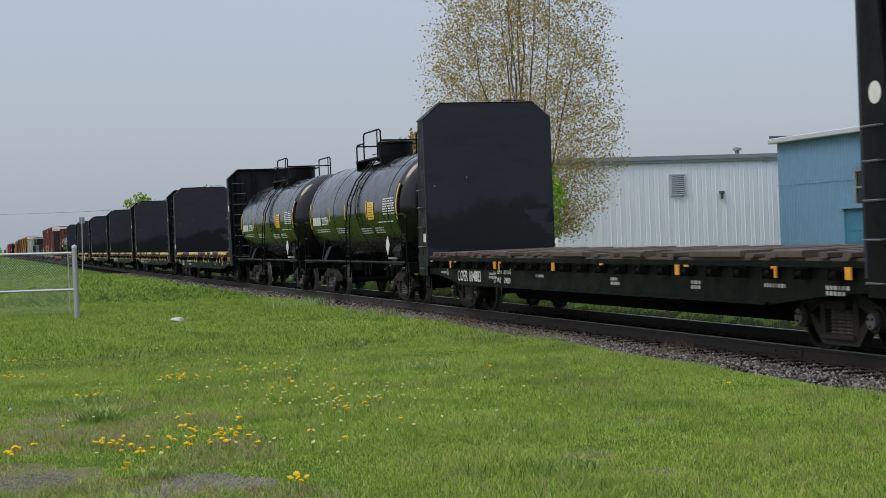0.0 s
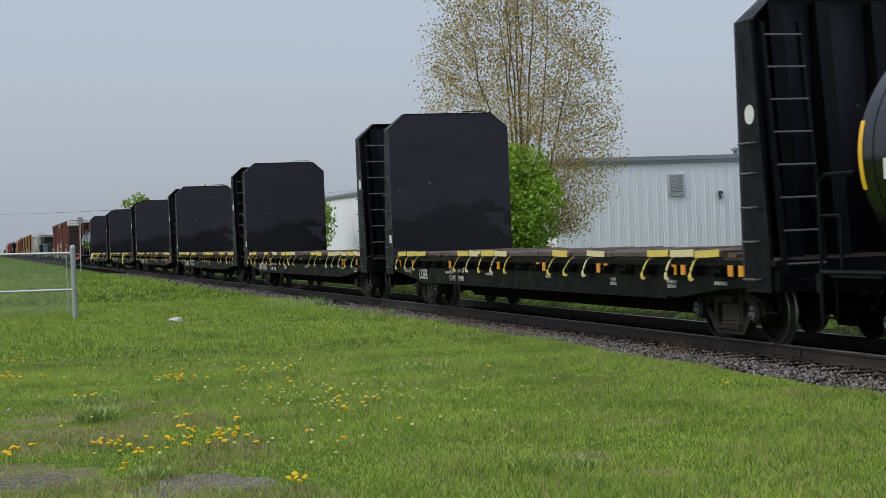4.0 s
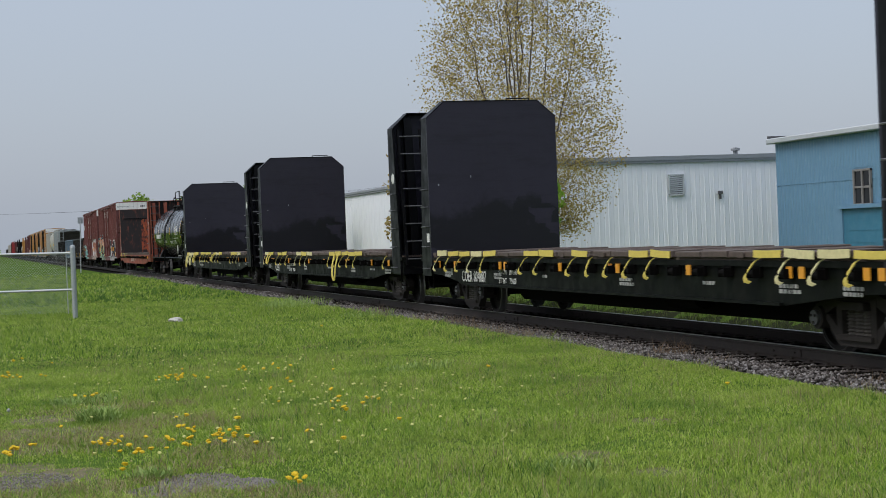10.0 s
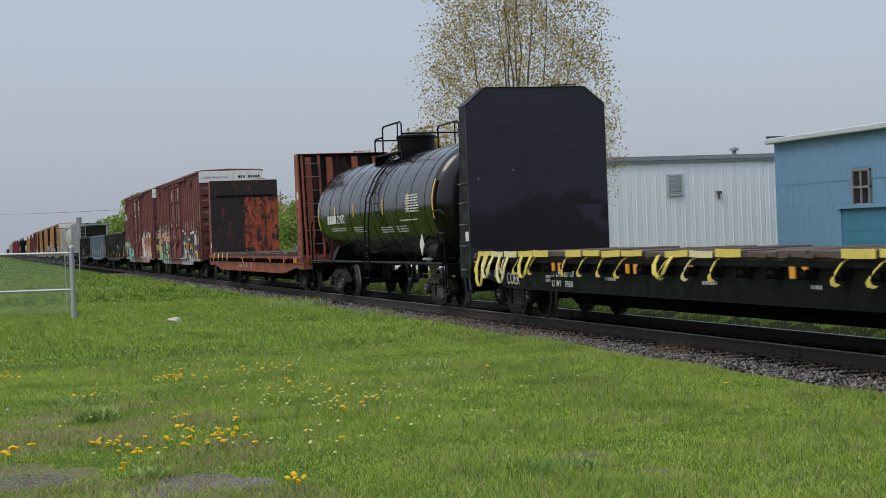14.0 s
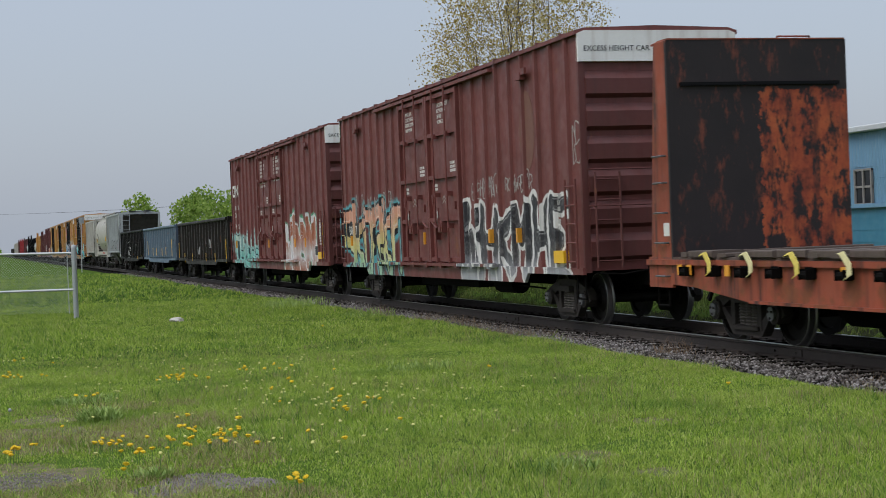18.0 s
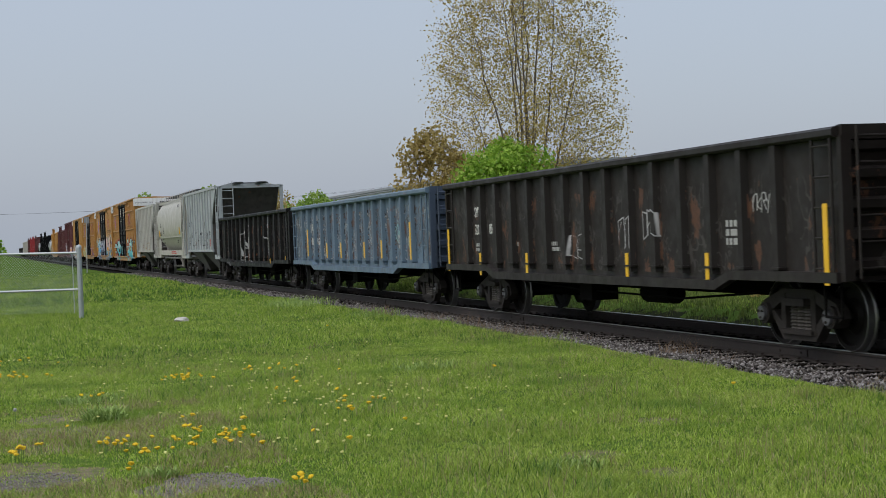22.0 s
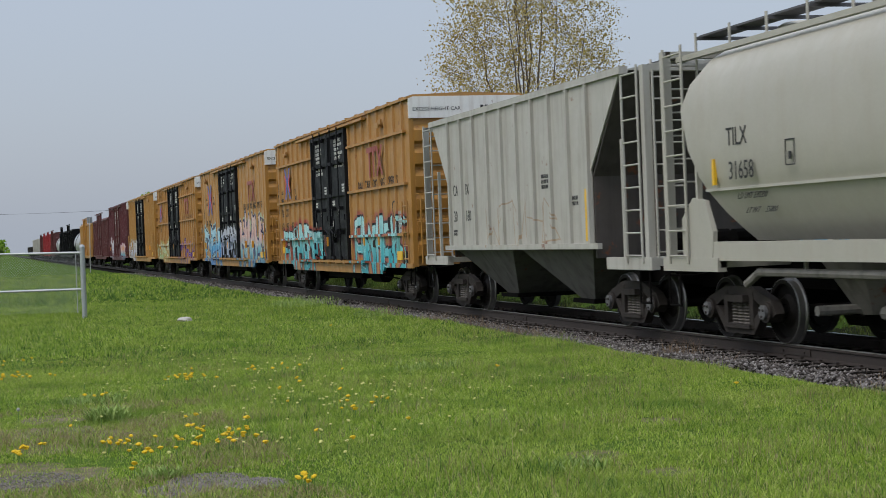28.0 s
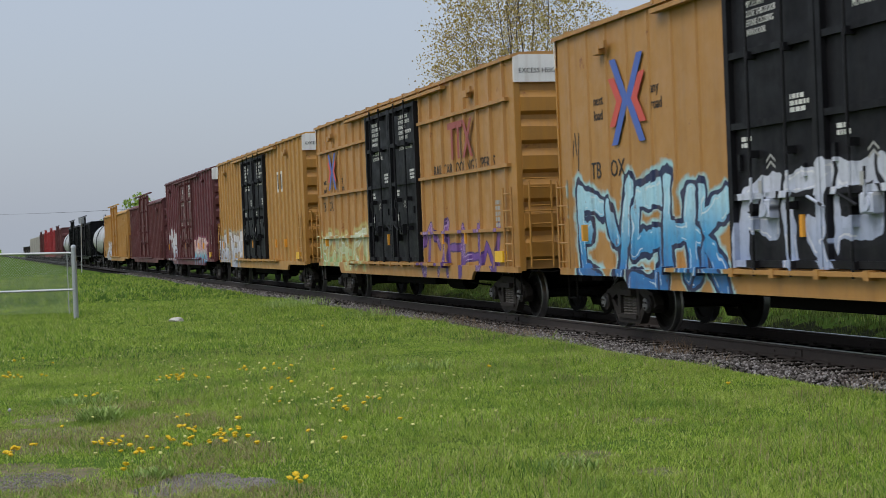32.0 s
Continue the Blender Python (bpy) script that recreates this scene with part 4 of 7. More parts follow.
def blue_building():
    b = thing("blue_workshop", "light blue corrugated metal workshop with a deep blue door", "building")
    x0, x1, y0, y1, top = -53.55, -22.0, 17.0, 40.0, 4.58
    part("wall", MB().box(x0 + 0.05, x1, y0 + 0.05, y1, -0.3, top), WALLB, b)
    w = 0.2

    def wavy(z0, z1, x=0.0, y=0.0, k=5):
        front = []
        for i in range(k):
            o = x + i * w
            front += [(o + 0.004, y - 0.004), (o + w * 0.3, y - 0.024), (o + w * 0.74, y - 0.024), (o + w - 0.004, y - 0.004)]
        return MB().prism(front + [(x + k * w, y), (x, y)], 2, z0, z1)

    upper = wavy(-0.28, top).mesh("panel", WALLB)
    x = x0 + 0.02
    win = (-47.95, -46.95, 2.2, 3.3)
    door = (-48.75, -44.2, -0.28, 2.05)
    short = wavy(3.42, top).mesh("panel", WALLB)
    while x < x1:
        blocked = x + 1.0 > door[0] - 0.15 and x < door[1] + 0.15
        p = new("panel", short if blocked else upper)
        p.parent = b
        p.location = (x, y0 + 0.05, 0)
        x += 1.0
    for a, c in ((door[0] - 1.05, win[0] - 0.1), (win[1] + 0.1, door[1] + 1.1)):
        part("panel", wavy(2.2, 3.42, a, y0 + 0.05, max(1, round((c - a) / w))), WALLB, b)
    part("cladding_joint", MB().box(x0, x1, y0 + 0.015, y0 + 0.045, 3.02, 3.05), WALLB, b)
    part("roof_edge", MB().box(x0 - 0.15, x1, y0 - 0.25, y0 + 0.1, top, top + 0.2, 0.03), TRIMW, b, "pale metal roof edge")
    part("roof", MB().prism([(y0 - 0.2, top + 0.2), ((y0 + y1) / 2, top + 1.3), (y1, top + 0.2)], 0, x0 - 0.1, x1), ROOFM, b)
    part("rear_roof_edge", MB().box(x0 - 0.12, x0 - 0.02, y0 - 0.2, y1, top + 0.02, top + 0.3), ROOFM, b)
    wd = part("window", MB().box(win[0], win[1], y0 + 0.0, y0 + 0.03, win[2], win[3]), GLASS, b, "small four-pane window with a grey-brown frame")
    fr = MB()
    for x in (win[0] - 0.06, (win[0] + win[1]) / 2 - 0.03, win[1] - 0.02):
        fr.box(x, x + 0.08, y0 - 0.05, y0 + 0.03, win[2] - 0.06, win[3] + 0.06)
    for z in (win[2] - 0.06, (win[2] + win[3]) / 2 - 0.03, win[3] - 0.01):
        fr.box(win[0] - 0.06, win[1] + 0.06, y0 - 0.045, y0 + 0.03, z, z + 0.07)
    part("window_frame", fr, plain("worn_window_frame", (0.22, 0.21, 0.2), 0.8, 9), wd)
    part("window_sill", MB().box(win[0] - 0.15, win[1] + 0.15, y0 - 0.12, y0 + 0.03, win[2] - 0.14, win[2] - 0.06), WALLB, wd)
    d = part("loading_door", MB().box(door[0], door[1], y0 + 0.0, y0 + 0.045, door[2], door[3]), DOORB, b, "deep blue loading door")
    df = MB().box(door[0] - 0.14, door[0], y0 - 0.06, y0 + 0.04, door[2], door[3]).box(door[0] - 0.25, door[1] + 0.25, y0 - 0.14, y0 + 0.04, door[3], door[3] + 0.14).box(door[1], door[1] + 0.14, y0 - 0.06, y0 + 0.04, door[2], door[3])
    part("door_frame", df, WALLB, d)
    for k in range(5):
        part("door_groove", MB().box(door[0], door[1], y0 - 0.008, y0 + 0.0, 0.1 + k * 0.4, 0.13 + k * 0.4), DOORB, d)


white_building()
blue_building()


# ---- chain-link fence on the lawn, and the trackside sign ----
def fence():
    f = thing("chain_link_fence", "galvanized chain-link fence with top and middle rails on the lawn", "fence")
    px, py = -41.2, -9.16
    dirx, diry = -0.42, -0.907
    length = 9.0
    top = 1.7
    for k in range(4):
        x, y = px + dirx * k * 3, py + diry * k * 3
        p = MB().cyl((x, y, -0.1), (x, y, top + 0.05), 0.065 if k == 0 else 0.04, 12)
        p.lathe([(top + 0.05, 0.075 if k == 0 else 0.05), (top + 0.1, 0.06), (top + 0.13, 0.0)], 12, 2, x, y)
        part("post", p, GALV, f, smooth=40)
    for z, rise in ((1.62, 0.15), (0.70, 0.0)):
        part("rail", MB().cyl((px, py, z), (px + dirx * length, py + diry * length, z + rise), 0.03, 8), GALV, f, smooth=40)
    part("tension_bar", MB().cyl((px + dirx * 0.18, py + diry * 0.18, 0.1), (px + dirx * 0.18, py + diry * 0.18, 1.62), 0.012, 6), GALV, f)
    net = MB()
    step = 0.07
    n = int(length / step)
    r = 0.002
    for k in range(-int(1.5 / step), n):
        for s in (1, -1):
            a0 = k * step if s > 0 else k * step + 1.5
            a1 = k * step + 1.5 if s > 0 else k * step
            z0, z1 = 0.12, 1.62
            # clip to the fence's length
            lo, hi = 0.0, 1.0
            for f0, d in ((a0, a1 - a0),):
                ts = sorted(((0 - f0) / d, (length - f0) / d))
                lo, hi = max(lo, ts[0]), min(hi, ts[1])
            if hi <= lo:
                continue
            p = [(px + dirx * (a0 + (a1 - a0) * t), py + diry * (a0 + (a1 - a0) * t), z0 + (z1 - z0) * t) for t in (lo, hi)]
            net.cyl(p[0], p[1], r, 3)
    part("wire_mesh", net, GALV, f, "woven wire mesh")


fence()


def timber_stack():
    t = thing("timber_stack", "low stack of tan-yellow timbers lying on the grass behind the track", "timber")
    x, y = -31.9, 6.4
    t.matrix_world = pose(x, y, ground_height(x, y), 0, 0, 60)
    wood = plain("fresh_tan_timber", (0.62, 0.4, 0.14), 0.8, 5, 0.25, bump=0.3)
    for k in (-1.1, 0.0, 1.1):
        part("bearer", MB().box(k - 0.05, k + 0.05, -0.3, 0.3, 0, 0.09, 0.01), PLANKS, t)
    for row in range(2):
        for k in range(3):
            off = 0.06 * ((k * 5 + row * 3) % 4) - 0.1
            part("beam", MB().box(-1.45 + off, 1.45 + off, -0.28 + k * 0.19, -0.11 + k * 0.19, 0.09 + row * 0.125, 0.205 + row * 0.125, 0.012), wood, t)


timber_stack()


def track_sign():
    s = thing("trackside_sign", "slim grey post with a small sign plate beside the track", "sign")
    x, y = -120.0, -4.4
    part("post", MB().cyl((x, y, -0.1), (x - 0.1, y + 0.1, 4.0), 0.035, 8), GALV, s)
    part("plate", MB().box(x - 0.14, x - 0.1, y - 0.08, y + 0.3, 3.6, 4.05), TRIMG, s)


track_sign()


def utility_line():
    u = thing("utility_line", "distant overhead wires on a wooden pole", "power line")
    part("pole", MB().cyl((-330, -46, -0.2), (-330, -46, 11), 0.16, 8).box(-330.1, -329.9, -47.2, -44.8, 10.3, 10.5), BARK, u)
    part("pole", MB().cyl((-260, 60, -0.2), (-260, 60, 11), 0.16, 8).box(-260.1, -259.9, 58.8, 61.2, 10.3, 10.5), BARK, u)
    for dy in (-1.1, 1.1):
        pts = [(-330 + 70 * f, -46 + dy + 106 * f, 10.6 - 6.0 * 4 * f * (1 - f) * 0.35) for f in [i / 14 for i in range(15)]]
        part("wire", MB().tube(pts, 0.016, 4), INK, u)


utility_line()
# ---- rolling stock: each car stands with its middle at x = 0 on the rail heads ----
CARS = []
WHEELSETS = []


def side_frame_mesh():
    mb = MB()
    up = [(-1.12, 0.44), (-0.98, 0.63), (-0.42, 0.80), (0.42, 0.80), (0.98, 0.63), (1.12, 0.44), (0.98, 0.36), (0.76, 0.50), (0.38, 0.66), (-0.38, 0.66), (-0.76, 0.50), (-0.98, 0.36)]
    mb.prism(up, 1, -0.07, 0.07)
    mb.prism([(-0.8, 0.5), (-0.68, 0.5), (-0.36, 0.27), (0.36, 0.27), (0.68, 0.5), (0.8, 0.5), (0.44, 0.12), (-0.44, 0.12)], 1, -0.07, 0.07)
    for s in (-1, 1):
        mb.box(s * 0.34, s * 0.46, -0.08, 0.08, 0.2, 0.74)
        mb.cyl((s * 0.89, -0.12, 0.457), (s * 0.89, 0.1, 0.457), 0.15, 12)
        mb.mi = 1
        mb.cyl((s * 0.89, -0.17, 0.457), (s * 0.89, -0.12, 0.457), 0.1, 12)
        mb.mi = 0
        for k in range(3):
            a = 2.1 * k + 0.5
            mb.cyl((s * 0.89 + 0.06 * math.cos(a), -0.19, 0.457 + 0.06 * math.sin(a)), (s * 0.89 + 0.06 * math.cos(a), -0.17, 0.457 + 0.06 * math.sin(a)), 0.018, 6)
    mb.box(-0.4, 0.4, -0.12, 0.12, 0.2, 0.26)
    mb.box(-0.3, 0.3, -0.16, 0.1, 0.58, 0.68)
    return mb.mesh("side_frame", [CAST, CAP], 35)


def spring_mesh():
    prof = [(0.26, 0.03)]
    for i in range(7):
        prof += [(0.27 + i * 0.045, 0.085), (0.292 + i * 0.045, 0.06)]
    return MB().lathe(prof + [(0.585, 0.03)], 10, 2).mesh("spring", COIL)


def wheelset_mesh():
    mb = MB()
    mb.cyl((0, -1.0, 0), (0, 1.0, 0), 0.085, 10)
    for s in (-1, 1):
        prof = [(0.785 + 0.03, 0.1), (0.785 + 0.03, 0.18), (0.76, 0.24), (0.765, 0.37), (0.83, 0.385), (0.83, 0.44)]
        mb.mi = 0
        mb.lathe([(s * a, r) for a, r in prof], 24, 1, caps=False)
        mb.mi = 1
        mb.lathe([(s * 0.83, 0.44), (s * 0.825, 0.453), (s * 0.735, 0.457), (s * 0.72, 0.483), (s * 0.70, 0.48)], 24, 1, caps=False)
        mb.mi = 0
        mb.lathe([(s * 0.70, 0.48), (s * 0.695, 0.38), (s * 0.73, 0.36), (s * 0.74, 0.2), (s * 0.69, 0.17), (s * 0.69, 0.09)], 24, 1, caps=False)
    return mb.mesh("wheelset", [WHEEL, TREAD], 40)


def bolster_mesh():
    mb = MB()
    mb.prism([(-0.95, 0.52), (-0.3, 0.42), (0.3, 0.42), (0.95, 0.52), (0.95, 0.66), (0.25, 0.74), (-0.25, 0.74), (-0.95, 0.66)], 0, -0.2, 0.2)
    mb.box(-0.75, 0.75, -0.55, -0.45, 0.33, 0.4)
    mb.box(-0.75, 0.75, 0.45, 0.55, 0.33, 0.4)
    mb.cyl((0, 0, 0.7), (0, 0, 0.86), 0.2, 12)
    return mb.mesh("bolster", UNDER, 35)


ME_FRAME, ME_SPRING, ME_WHEELS, ME_BOLSTER = side_frame_mesh(), spring_mesh(), wheelset_mesh(), bolster_mesh()


def bogie(car, x):
    b = new("bogie", ME_BOLSTER)
    b.parent = car
    b.location = (x, 0, 0)
    for s in (-1, 1):
        f = new("side_frame", ME_FRAME)
        f.parent = b
        f.matrix_local = pose(0, s * 1.0, 0, 0, 0, 0 if s < 0 else 180)
        for k in (-0.19, 0.0, 0.19):
            sp = new("spring", ME_SPRING)
            sp.parent = b
            sp.location = (k, s * 1.0, 0)
        w = new("wheelset", ME_WHEELS)
        w.parent = b
        w.location = (s * 0.89, 0, 0.457)
        WHEELSETS.append((w, s))
    return b


def coupler_mesh():
    mb = MB()
    mb.box(-0.75, 0.12, -0.1, 0.1, 0.77, 0.95, 0.03)
    mb.prism([(0.1, -0.16), (0.3, -0.17), (0.42, -0.08), (0.36, 0.0), (0.26, 0.02), (0.36, 0.14), (0.3, 0.18), (0.1, 0.16)], 2, 0.72, 0.98)
    mb.box(-0.9, -0.1, -0.3, 0.3, 0.7, 1.02)
    mb.tube([(-0.05, -1.35, 0.95), (0.05, -0.9, 0.92), (0.1, -0.3, 1.0), (0.15, -0.05, 1.02)], 0.014)
    mb.tube([(-0.05, 0.25, 0.85), (0.12, 0.27, 0.66), (0.3, 0.24, 0.5), (0.45, 0.2, 0.52), (0.55, 0.1, 0.62)], 0.028)
    return mb.mesh("coupler", UNDER, 35)


ME_COUPLER = coupler_mesh()


def running_gear(car, half, truck):
    for s in (-1, 1):
        bogie(car, s * truck)
        c = new("coupler", ME_COUPLER)
        c.parent = car
        c.matrix_local = pose(s * (half + 0.25), 0, 0, 0, 0, 0 if s > 0 else 180)
        x = s * (half - 0.35)
        for y in (-1.42, 1.42):
            st = MB()
            st.tube([(x - 0.2, y, 1.0), (x - 0.2, y, 0.5), (x + 0.2, y, 0.5), (x + 0.2, y, 1.0)], 0.018)
            part("step", st, UNDER, car)


def ladder(car, x0, x1, y, z0, z1, n, mat, ends=False, rail=True, r=0.015):
    """Rungs along x (on a side) or along y when ends is set, in which case x0, x1 are y values and y is x."""
    mb = MB()
    p = (lambda a, z: (y, a, z)) if ends else (lambda a, z: (a, y, z))
    for i in range(n):
        z = z0 + (z1 - z0) * i / max(1, n - 1)
        mb.cyl(p(x0, z), p(x1, z), r, 6)
    if rail:
        for a in (x0, x1):
            mb.cyl(p(a, z0 - 0.12), p(a, z1 + 0.12), r * 1.5, 6)
    return part("ladder", mb, mat, car)


def grab_irons(car, x0, x1, y, zs, out, mat):
    for z in zs:
        part("grab_iron", MB().tube([(x0, y, z), (x0, y + out, z), (x1, y + out, z), (x1, y, z)], 0.014), mat, car)


def car_empty(name, label, q, group=""):
    car = thing(name, label, "freight car", group)
    CARS.append((car, q))
    return car


# ---- bulkhead flat cars ----
BH = 4.38


def bulkhead(car, s, main, face, near_mark, inner=9.47, shoulder=BH, top=4.71, cut=0.42, w=1.555):
    x0 = s * inner
    mb = MB()
    prof = [(-w, 1.0), (w, 1.0), (w, shoulder), (w - cut, top), (-w + cut, top), (-w, shoulder)]
    mb.prism(prof, 0, x0, x0 + s * 0.06)
    b = part("bulkhead", mb, face, car)
    for y in (-w, w):
        i = 0.05 if y < 0 else -0.05
        sp = MB()
        sp.prism([(x0 + s * 0.06, 0.78), (x0 + s * 0.78, 0.78), (x0 + s * 0.78, 1.4), (x0 + s * 0.45, shoulder), (x0 + s * 0.06, shoulder)], 1, y, y + i)
        part("side_plate", sp, main, b)
    for y in (-1.12, -0.42, 0.42, 1.12):
        rb = MB()
        rb.prism([(x0 + s * 0.06, 1.0), (x0 + s * 0.72, 1.0), (x0 + s * 0.3, top - 0.1), (x0 + s * 0.06, top - 0.1)], 1, y - 0.05, y + 0.05)
        rb.prism([(x0 + s * 0.70, 1.0), (x0 + s * 0.74, 1.0), (x0 + s * 0.34, top - 0.1), (x0 + s * 0.28, top - 0.1)], 1, y - 0.1, y + 0.1)
        part("stiffener", rb, main, b)
    cap = MB()
    cap.prism([(-w + cut, top), (w - cut, top), (w - cut, top + 0.02), (-w + cut, top + 0.02)], 0, x0 - s * 0.01, x0 + s * 0.36)
    for q in (-1, 1):
        cap.add([(x0, q * w, shoulder), (x0 + s * 0.55, q * w, shoulder), (x0 + s * 0.36, q * (w - cut), top + 0.01), (x0, q * (w - cut), top + 0.01),
                 (x0, q * w, shoulder - 0.03), (x0 + s * 0.55, q * w, shoulder - 0.03), (x0 + s * 0.36, q * (w - cut), top - 0.02), (x0, q * (w - cut), top - 0.02)],
                [(0, 1, 2, 3), (7, 6, 5, 4), (0, 4, 5, 1), (1, 5, 6, 2), (2, 6, 7, 3), (3, 7, 4, 0)])
    cap.tube([(x0 + s * 0.2, 0.45, top), (x0 + s * 0.2, 0.45, top + 0.07), (x0 + s * 0.2, 1.0, top + 0.07), (x0 + s * 0.2, 1.0, top)], 0.014)
    part("cap", cap, main, b)
    lad = MB()
    crown = shoulder - 0.04
    for i in range(8):
        z = 1.15 + i * 0.43
        xx = x0 + s * (0.98 - 0.44 * (z - 1.0) / (crown - 1.0))
        part("rung", MB().cyl((xx, -w + 0.15, z), (xx, -w + 0.7, z), 0.016, 6), RUNG, b)
    for y in (-w + 0.14, -w + 0.7):
        lad.prism([(x0 + s * 0.90, 1.0), (x0 + s * 0.98, 1.0), (x0 + s * 0.54, crown), (x0 + s * 0.44, crown)], 1, y - 0.03, y + 0.03)
    part("ladder_stile", lad, main, b)
    for z in (0.95, 1.45, 1.9, 2.35, 2.75):
        part("grab_iron", MB().tube([(x0 + s * 0.14, -w, z), (x0 + s * 0.14, -w - 0.07, z), (x0 + s * 0.5, -w - 0.07, z), (x0 + s * 0.5, -w, z)], 0.015), RUNG, b)
    if near_mark == "dot":
        part("round_mark", MB().cyl((x0 + s * 0.36, -w, 3.13), (x0 + s * 0.36, -w - 0.006, 3.13), 0.13, 20), WHITE, b, "white round painted mark")
    else:
        part("placard", MB().box(x0 + s * 0.1, x0 + s * 0.3, -w - 0.006, -w, 1.55, 1.75), WHITE, b, "small white paper placard")
    return b


def flat_car(q, label, rng, straps, text, main=BLACK, sill=SILL, face=BULK, inner=9.47, shoulder=BH, top=4.73, cut=0.42, orange=True, wide=1.555):
    car = car_empty("bulkhead_flat_car", label, q, "bulkhead flat cars in the train")
    half = inner + 0.9
    w = 1.5
    for y in (-1, 1):
        mb = MB()
        mb.prism([(-half, 0.86), (-half + 1.6, 0.80), (-half + 3.4, 0.62), (half - 3.4, 0.62), (half - 1.6, 0.80), (half, 0.86), (half, 1.2), (-half, 1.2)], 1, y * w, y * (w - 0.05))
        mb.box(-half, half, y * (w + 0.05), y * w, 1.12, 1.2)
        mb.box(-half + 3.4, half - 3.4, y * (w + 0.06), y * w, 0.62, 0.66)
        part("side_sill", mb, sill, car)
    cs = MB()
    cs.prism([(-half + 0.5, 0.75), (-half + 3.2, 0.7), (-half + 4.2, 0.3), (half - 4.2, 0.3), (half - 3.2, 0.7), (half - 0.5, 0.75), (half - 0.5, 1.1), (-half + 0.5, 1.1)], 1, -0.5, 0.5)
    for k in range(-5, 6):
        cs.box(k * 1.7 - 0.04, k * 1.7 + 0.04, -w + 0.05, w - 0.05, 0.8, 1.12)
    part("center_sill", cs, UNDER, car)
    part("deck", MB().box(-half, half, -w, w, 1.2, 1.235), PLANKS, car)
    part("brake_reservoir", MB().cyl((2.2, -0.9, 0.62), (3.4, -0.9, 0.62), 0.2, 14), UNDER, car, smooth=40)
    for i in range(30):
        x = -inner + 0.35 + i * (2 * inner - 0.7) / 29
        p = new("plank", ME_PLANK[rng.randrange(3)])
        p.parent = car
        p.matrix_local = pose(x + rng.uniform(-0.04, 0.04), rng.uniform(-0.05, 0.05), 1.237, 0, 0, rng.uniform(-1.5, 1.5))
    # winches with their straps along the viewer's side
    n = 22
    for i in range(n):
        x = -inner + 0.6 + i * (2 * inner - 1.2) / (n - 1)
        p = new("winch", ME_WINCH)
        p.parent = car
        p.location = (x, -w - 0.02, 1.0)
    if orange:
        for x in (-inner + 0.35, -inner + 1.9, -inner + 5.0, -inner + 8.4, inner - 8.2, inner - 5.2, inner - 2.2, inner - 0.35):
            for d in (0, 0.32)[: 1 + (rng.random() < 0.5)]:
                part("reflector", MB().box(x + d - 0.07, x + d + 0.07, -w - 0.075, -w - 0.055, 0.98, 1.13), ORANGE, car, "orange reflector")
    # short timbers laid along the deck edge, some doubled
    pitch = (2 * inner - 1.2) / (n - 1)
    for i in range(n - 1):
        x = -inner + 0.62 + i * pitch
        if straps or rng.random() < 0.4:
            for k in range(1):
                p = new("timber", ME_TIMBER[rng.randrange(3)])
                p.parent = car
                p.matrix_local = pose(x + pitch / 2 + rng.uniform(-0.03, 0.03), -1.42 + rng.uniform(0, 0.03) + 0.12 * k, 1.236 + 0.096 * k, 0, 0, rng.uniform(-1.2, 1.2))
    if straps:
        i = 0
        while i < n:
            run = rng.randint(2, 5)
            for j in range(i, min(n, i + run)):
                x = -inner + 0.6 + j * (2 * inner - 1.2) / (n - 1)
                mat = WEB if rng.random() < 0.72 else WEBPALE
                lean = rng.uniform(-0.16, -0.04)
                mb = MB()
                # a loop from the deck edge down round the winch drum
                mb.ribbon([(x - lean, -w - 0.07, 1.22), (x - lean * 0.5, -w - 0.1, 1.19), (x + lean * 0.4, -w - 0.13, 1.08), (x + lean, -w - 0.15, 0.98), (x + lean + 0.02, -w - 0.15, 0.93), (x + lean * 0.3 + 0.04, -w - 0.14, 0.91)], (0.085, 0, 0.03), 0.014)
                if rng.random() < 0.9:
                    # the band over the outer face of the timber
                    e = x + pitch * rng.uniform(0.86, 0.98)
                    za, zb = 1.295 + rng.uniform(-0.012, 0.012), 1.295 + rng.uniform(-0.02, 0.012)
                    mb.ribbon([(x + 0.02, -w - 0.085, za), ((x + e) / 2, -w - 0.09, (za + zb) / 2 - 0.006), (e, -w - 0.085, zb)], (0, 0.004, rng.uniform(0.09, 0.12)), 0.014)
                if straps > 1 and rng.random() < (0.75 if j < 4 else 0.04):
                    a = x + rng.uniform(-0.4, 0.4)
                    d = rng.uniform(0.3, 0.75)
                    mb.ribbon([(a, -w - 0.1, 1.27), (a - 0.02, -w - 0.17, 1.25 - d * 0.4), (a + 0.05, -w - 0.2, 1.25 - d * 0.8), (a + 0.14, -w - 0.19, 1.25 - d * 0.98), (a + 0.22, -w - 0.18, 1.25 - d), (a + 0.33, -w - 0.19, 1.25 - d * 0.85), (a + 0.46, -w - 0.18, 1.25 - d * 0.4), (a + 0.5, -w - 0.1, 1.26)], (0.1, 0.02, 0.02), 0.012)
                part("strap", mb, mat, car, "yellow cargo strap folded over the deck edge")
            i += run + rng.randint(1, 3)
    wr = MB()
    for x in (-inner + 0.9, -inner + 4.4, -2.2, 1.5, 4.6, inner - 2.6, inner - 1.0):
        bars(wr, x, 0.9, -w - 0.001, rng.randint(1, 2), rng.uniform(0.3, 0.7), 0.05, rng)
    wr.box(-inner + 1.35, -inner + 1.47, -w - 0.005, -w - 0.001, 0.82, 1.0)
    if text:
        part("stencilling", wr, GREYINK, car, "small white stencilled data")
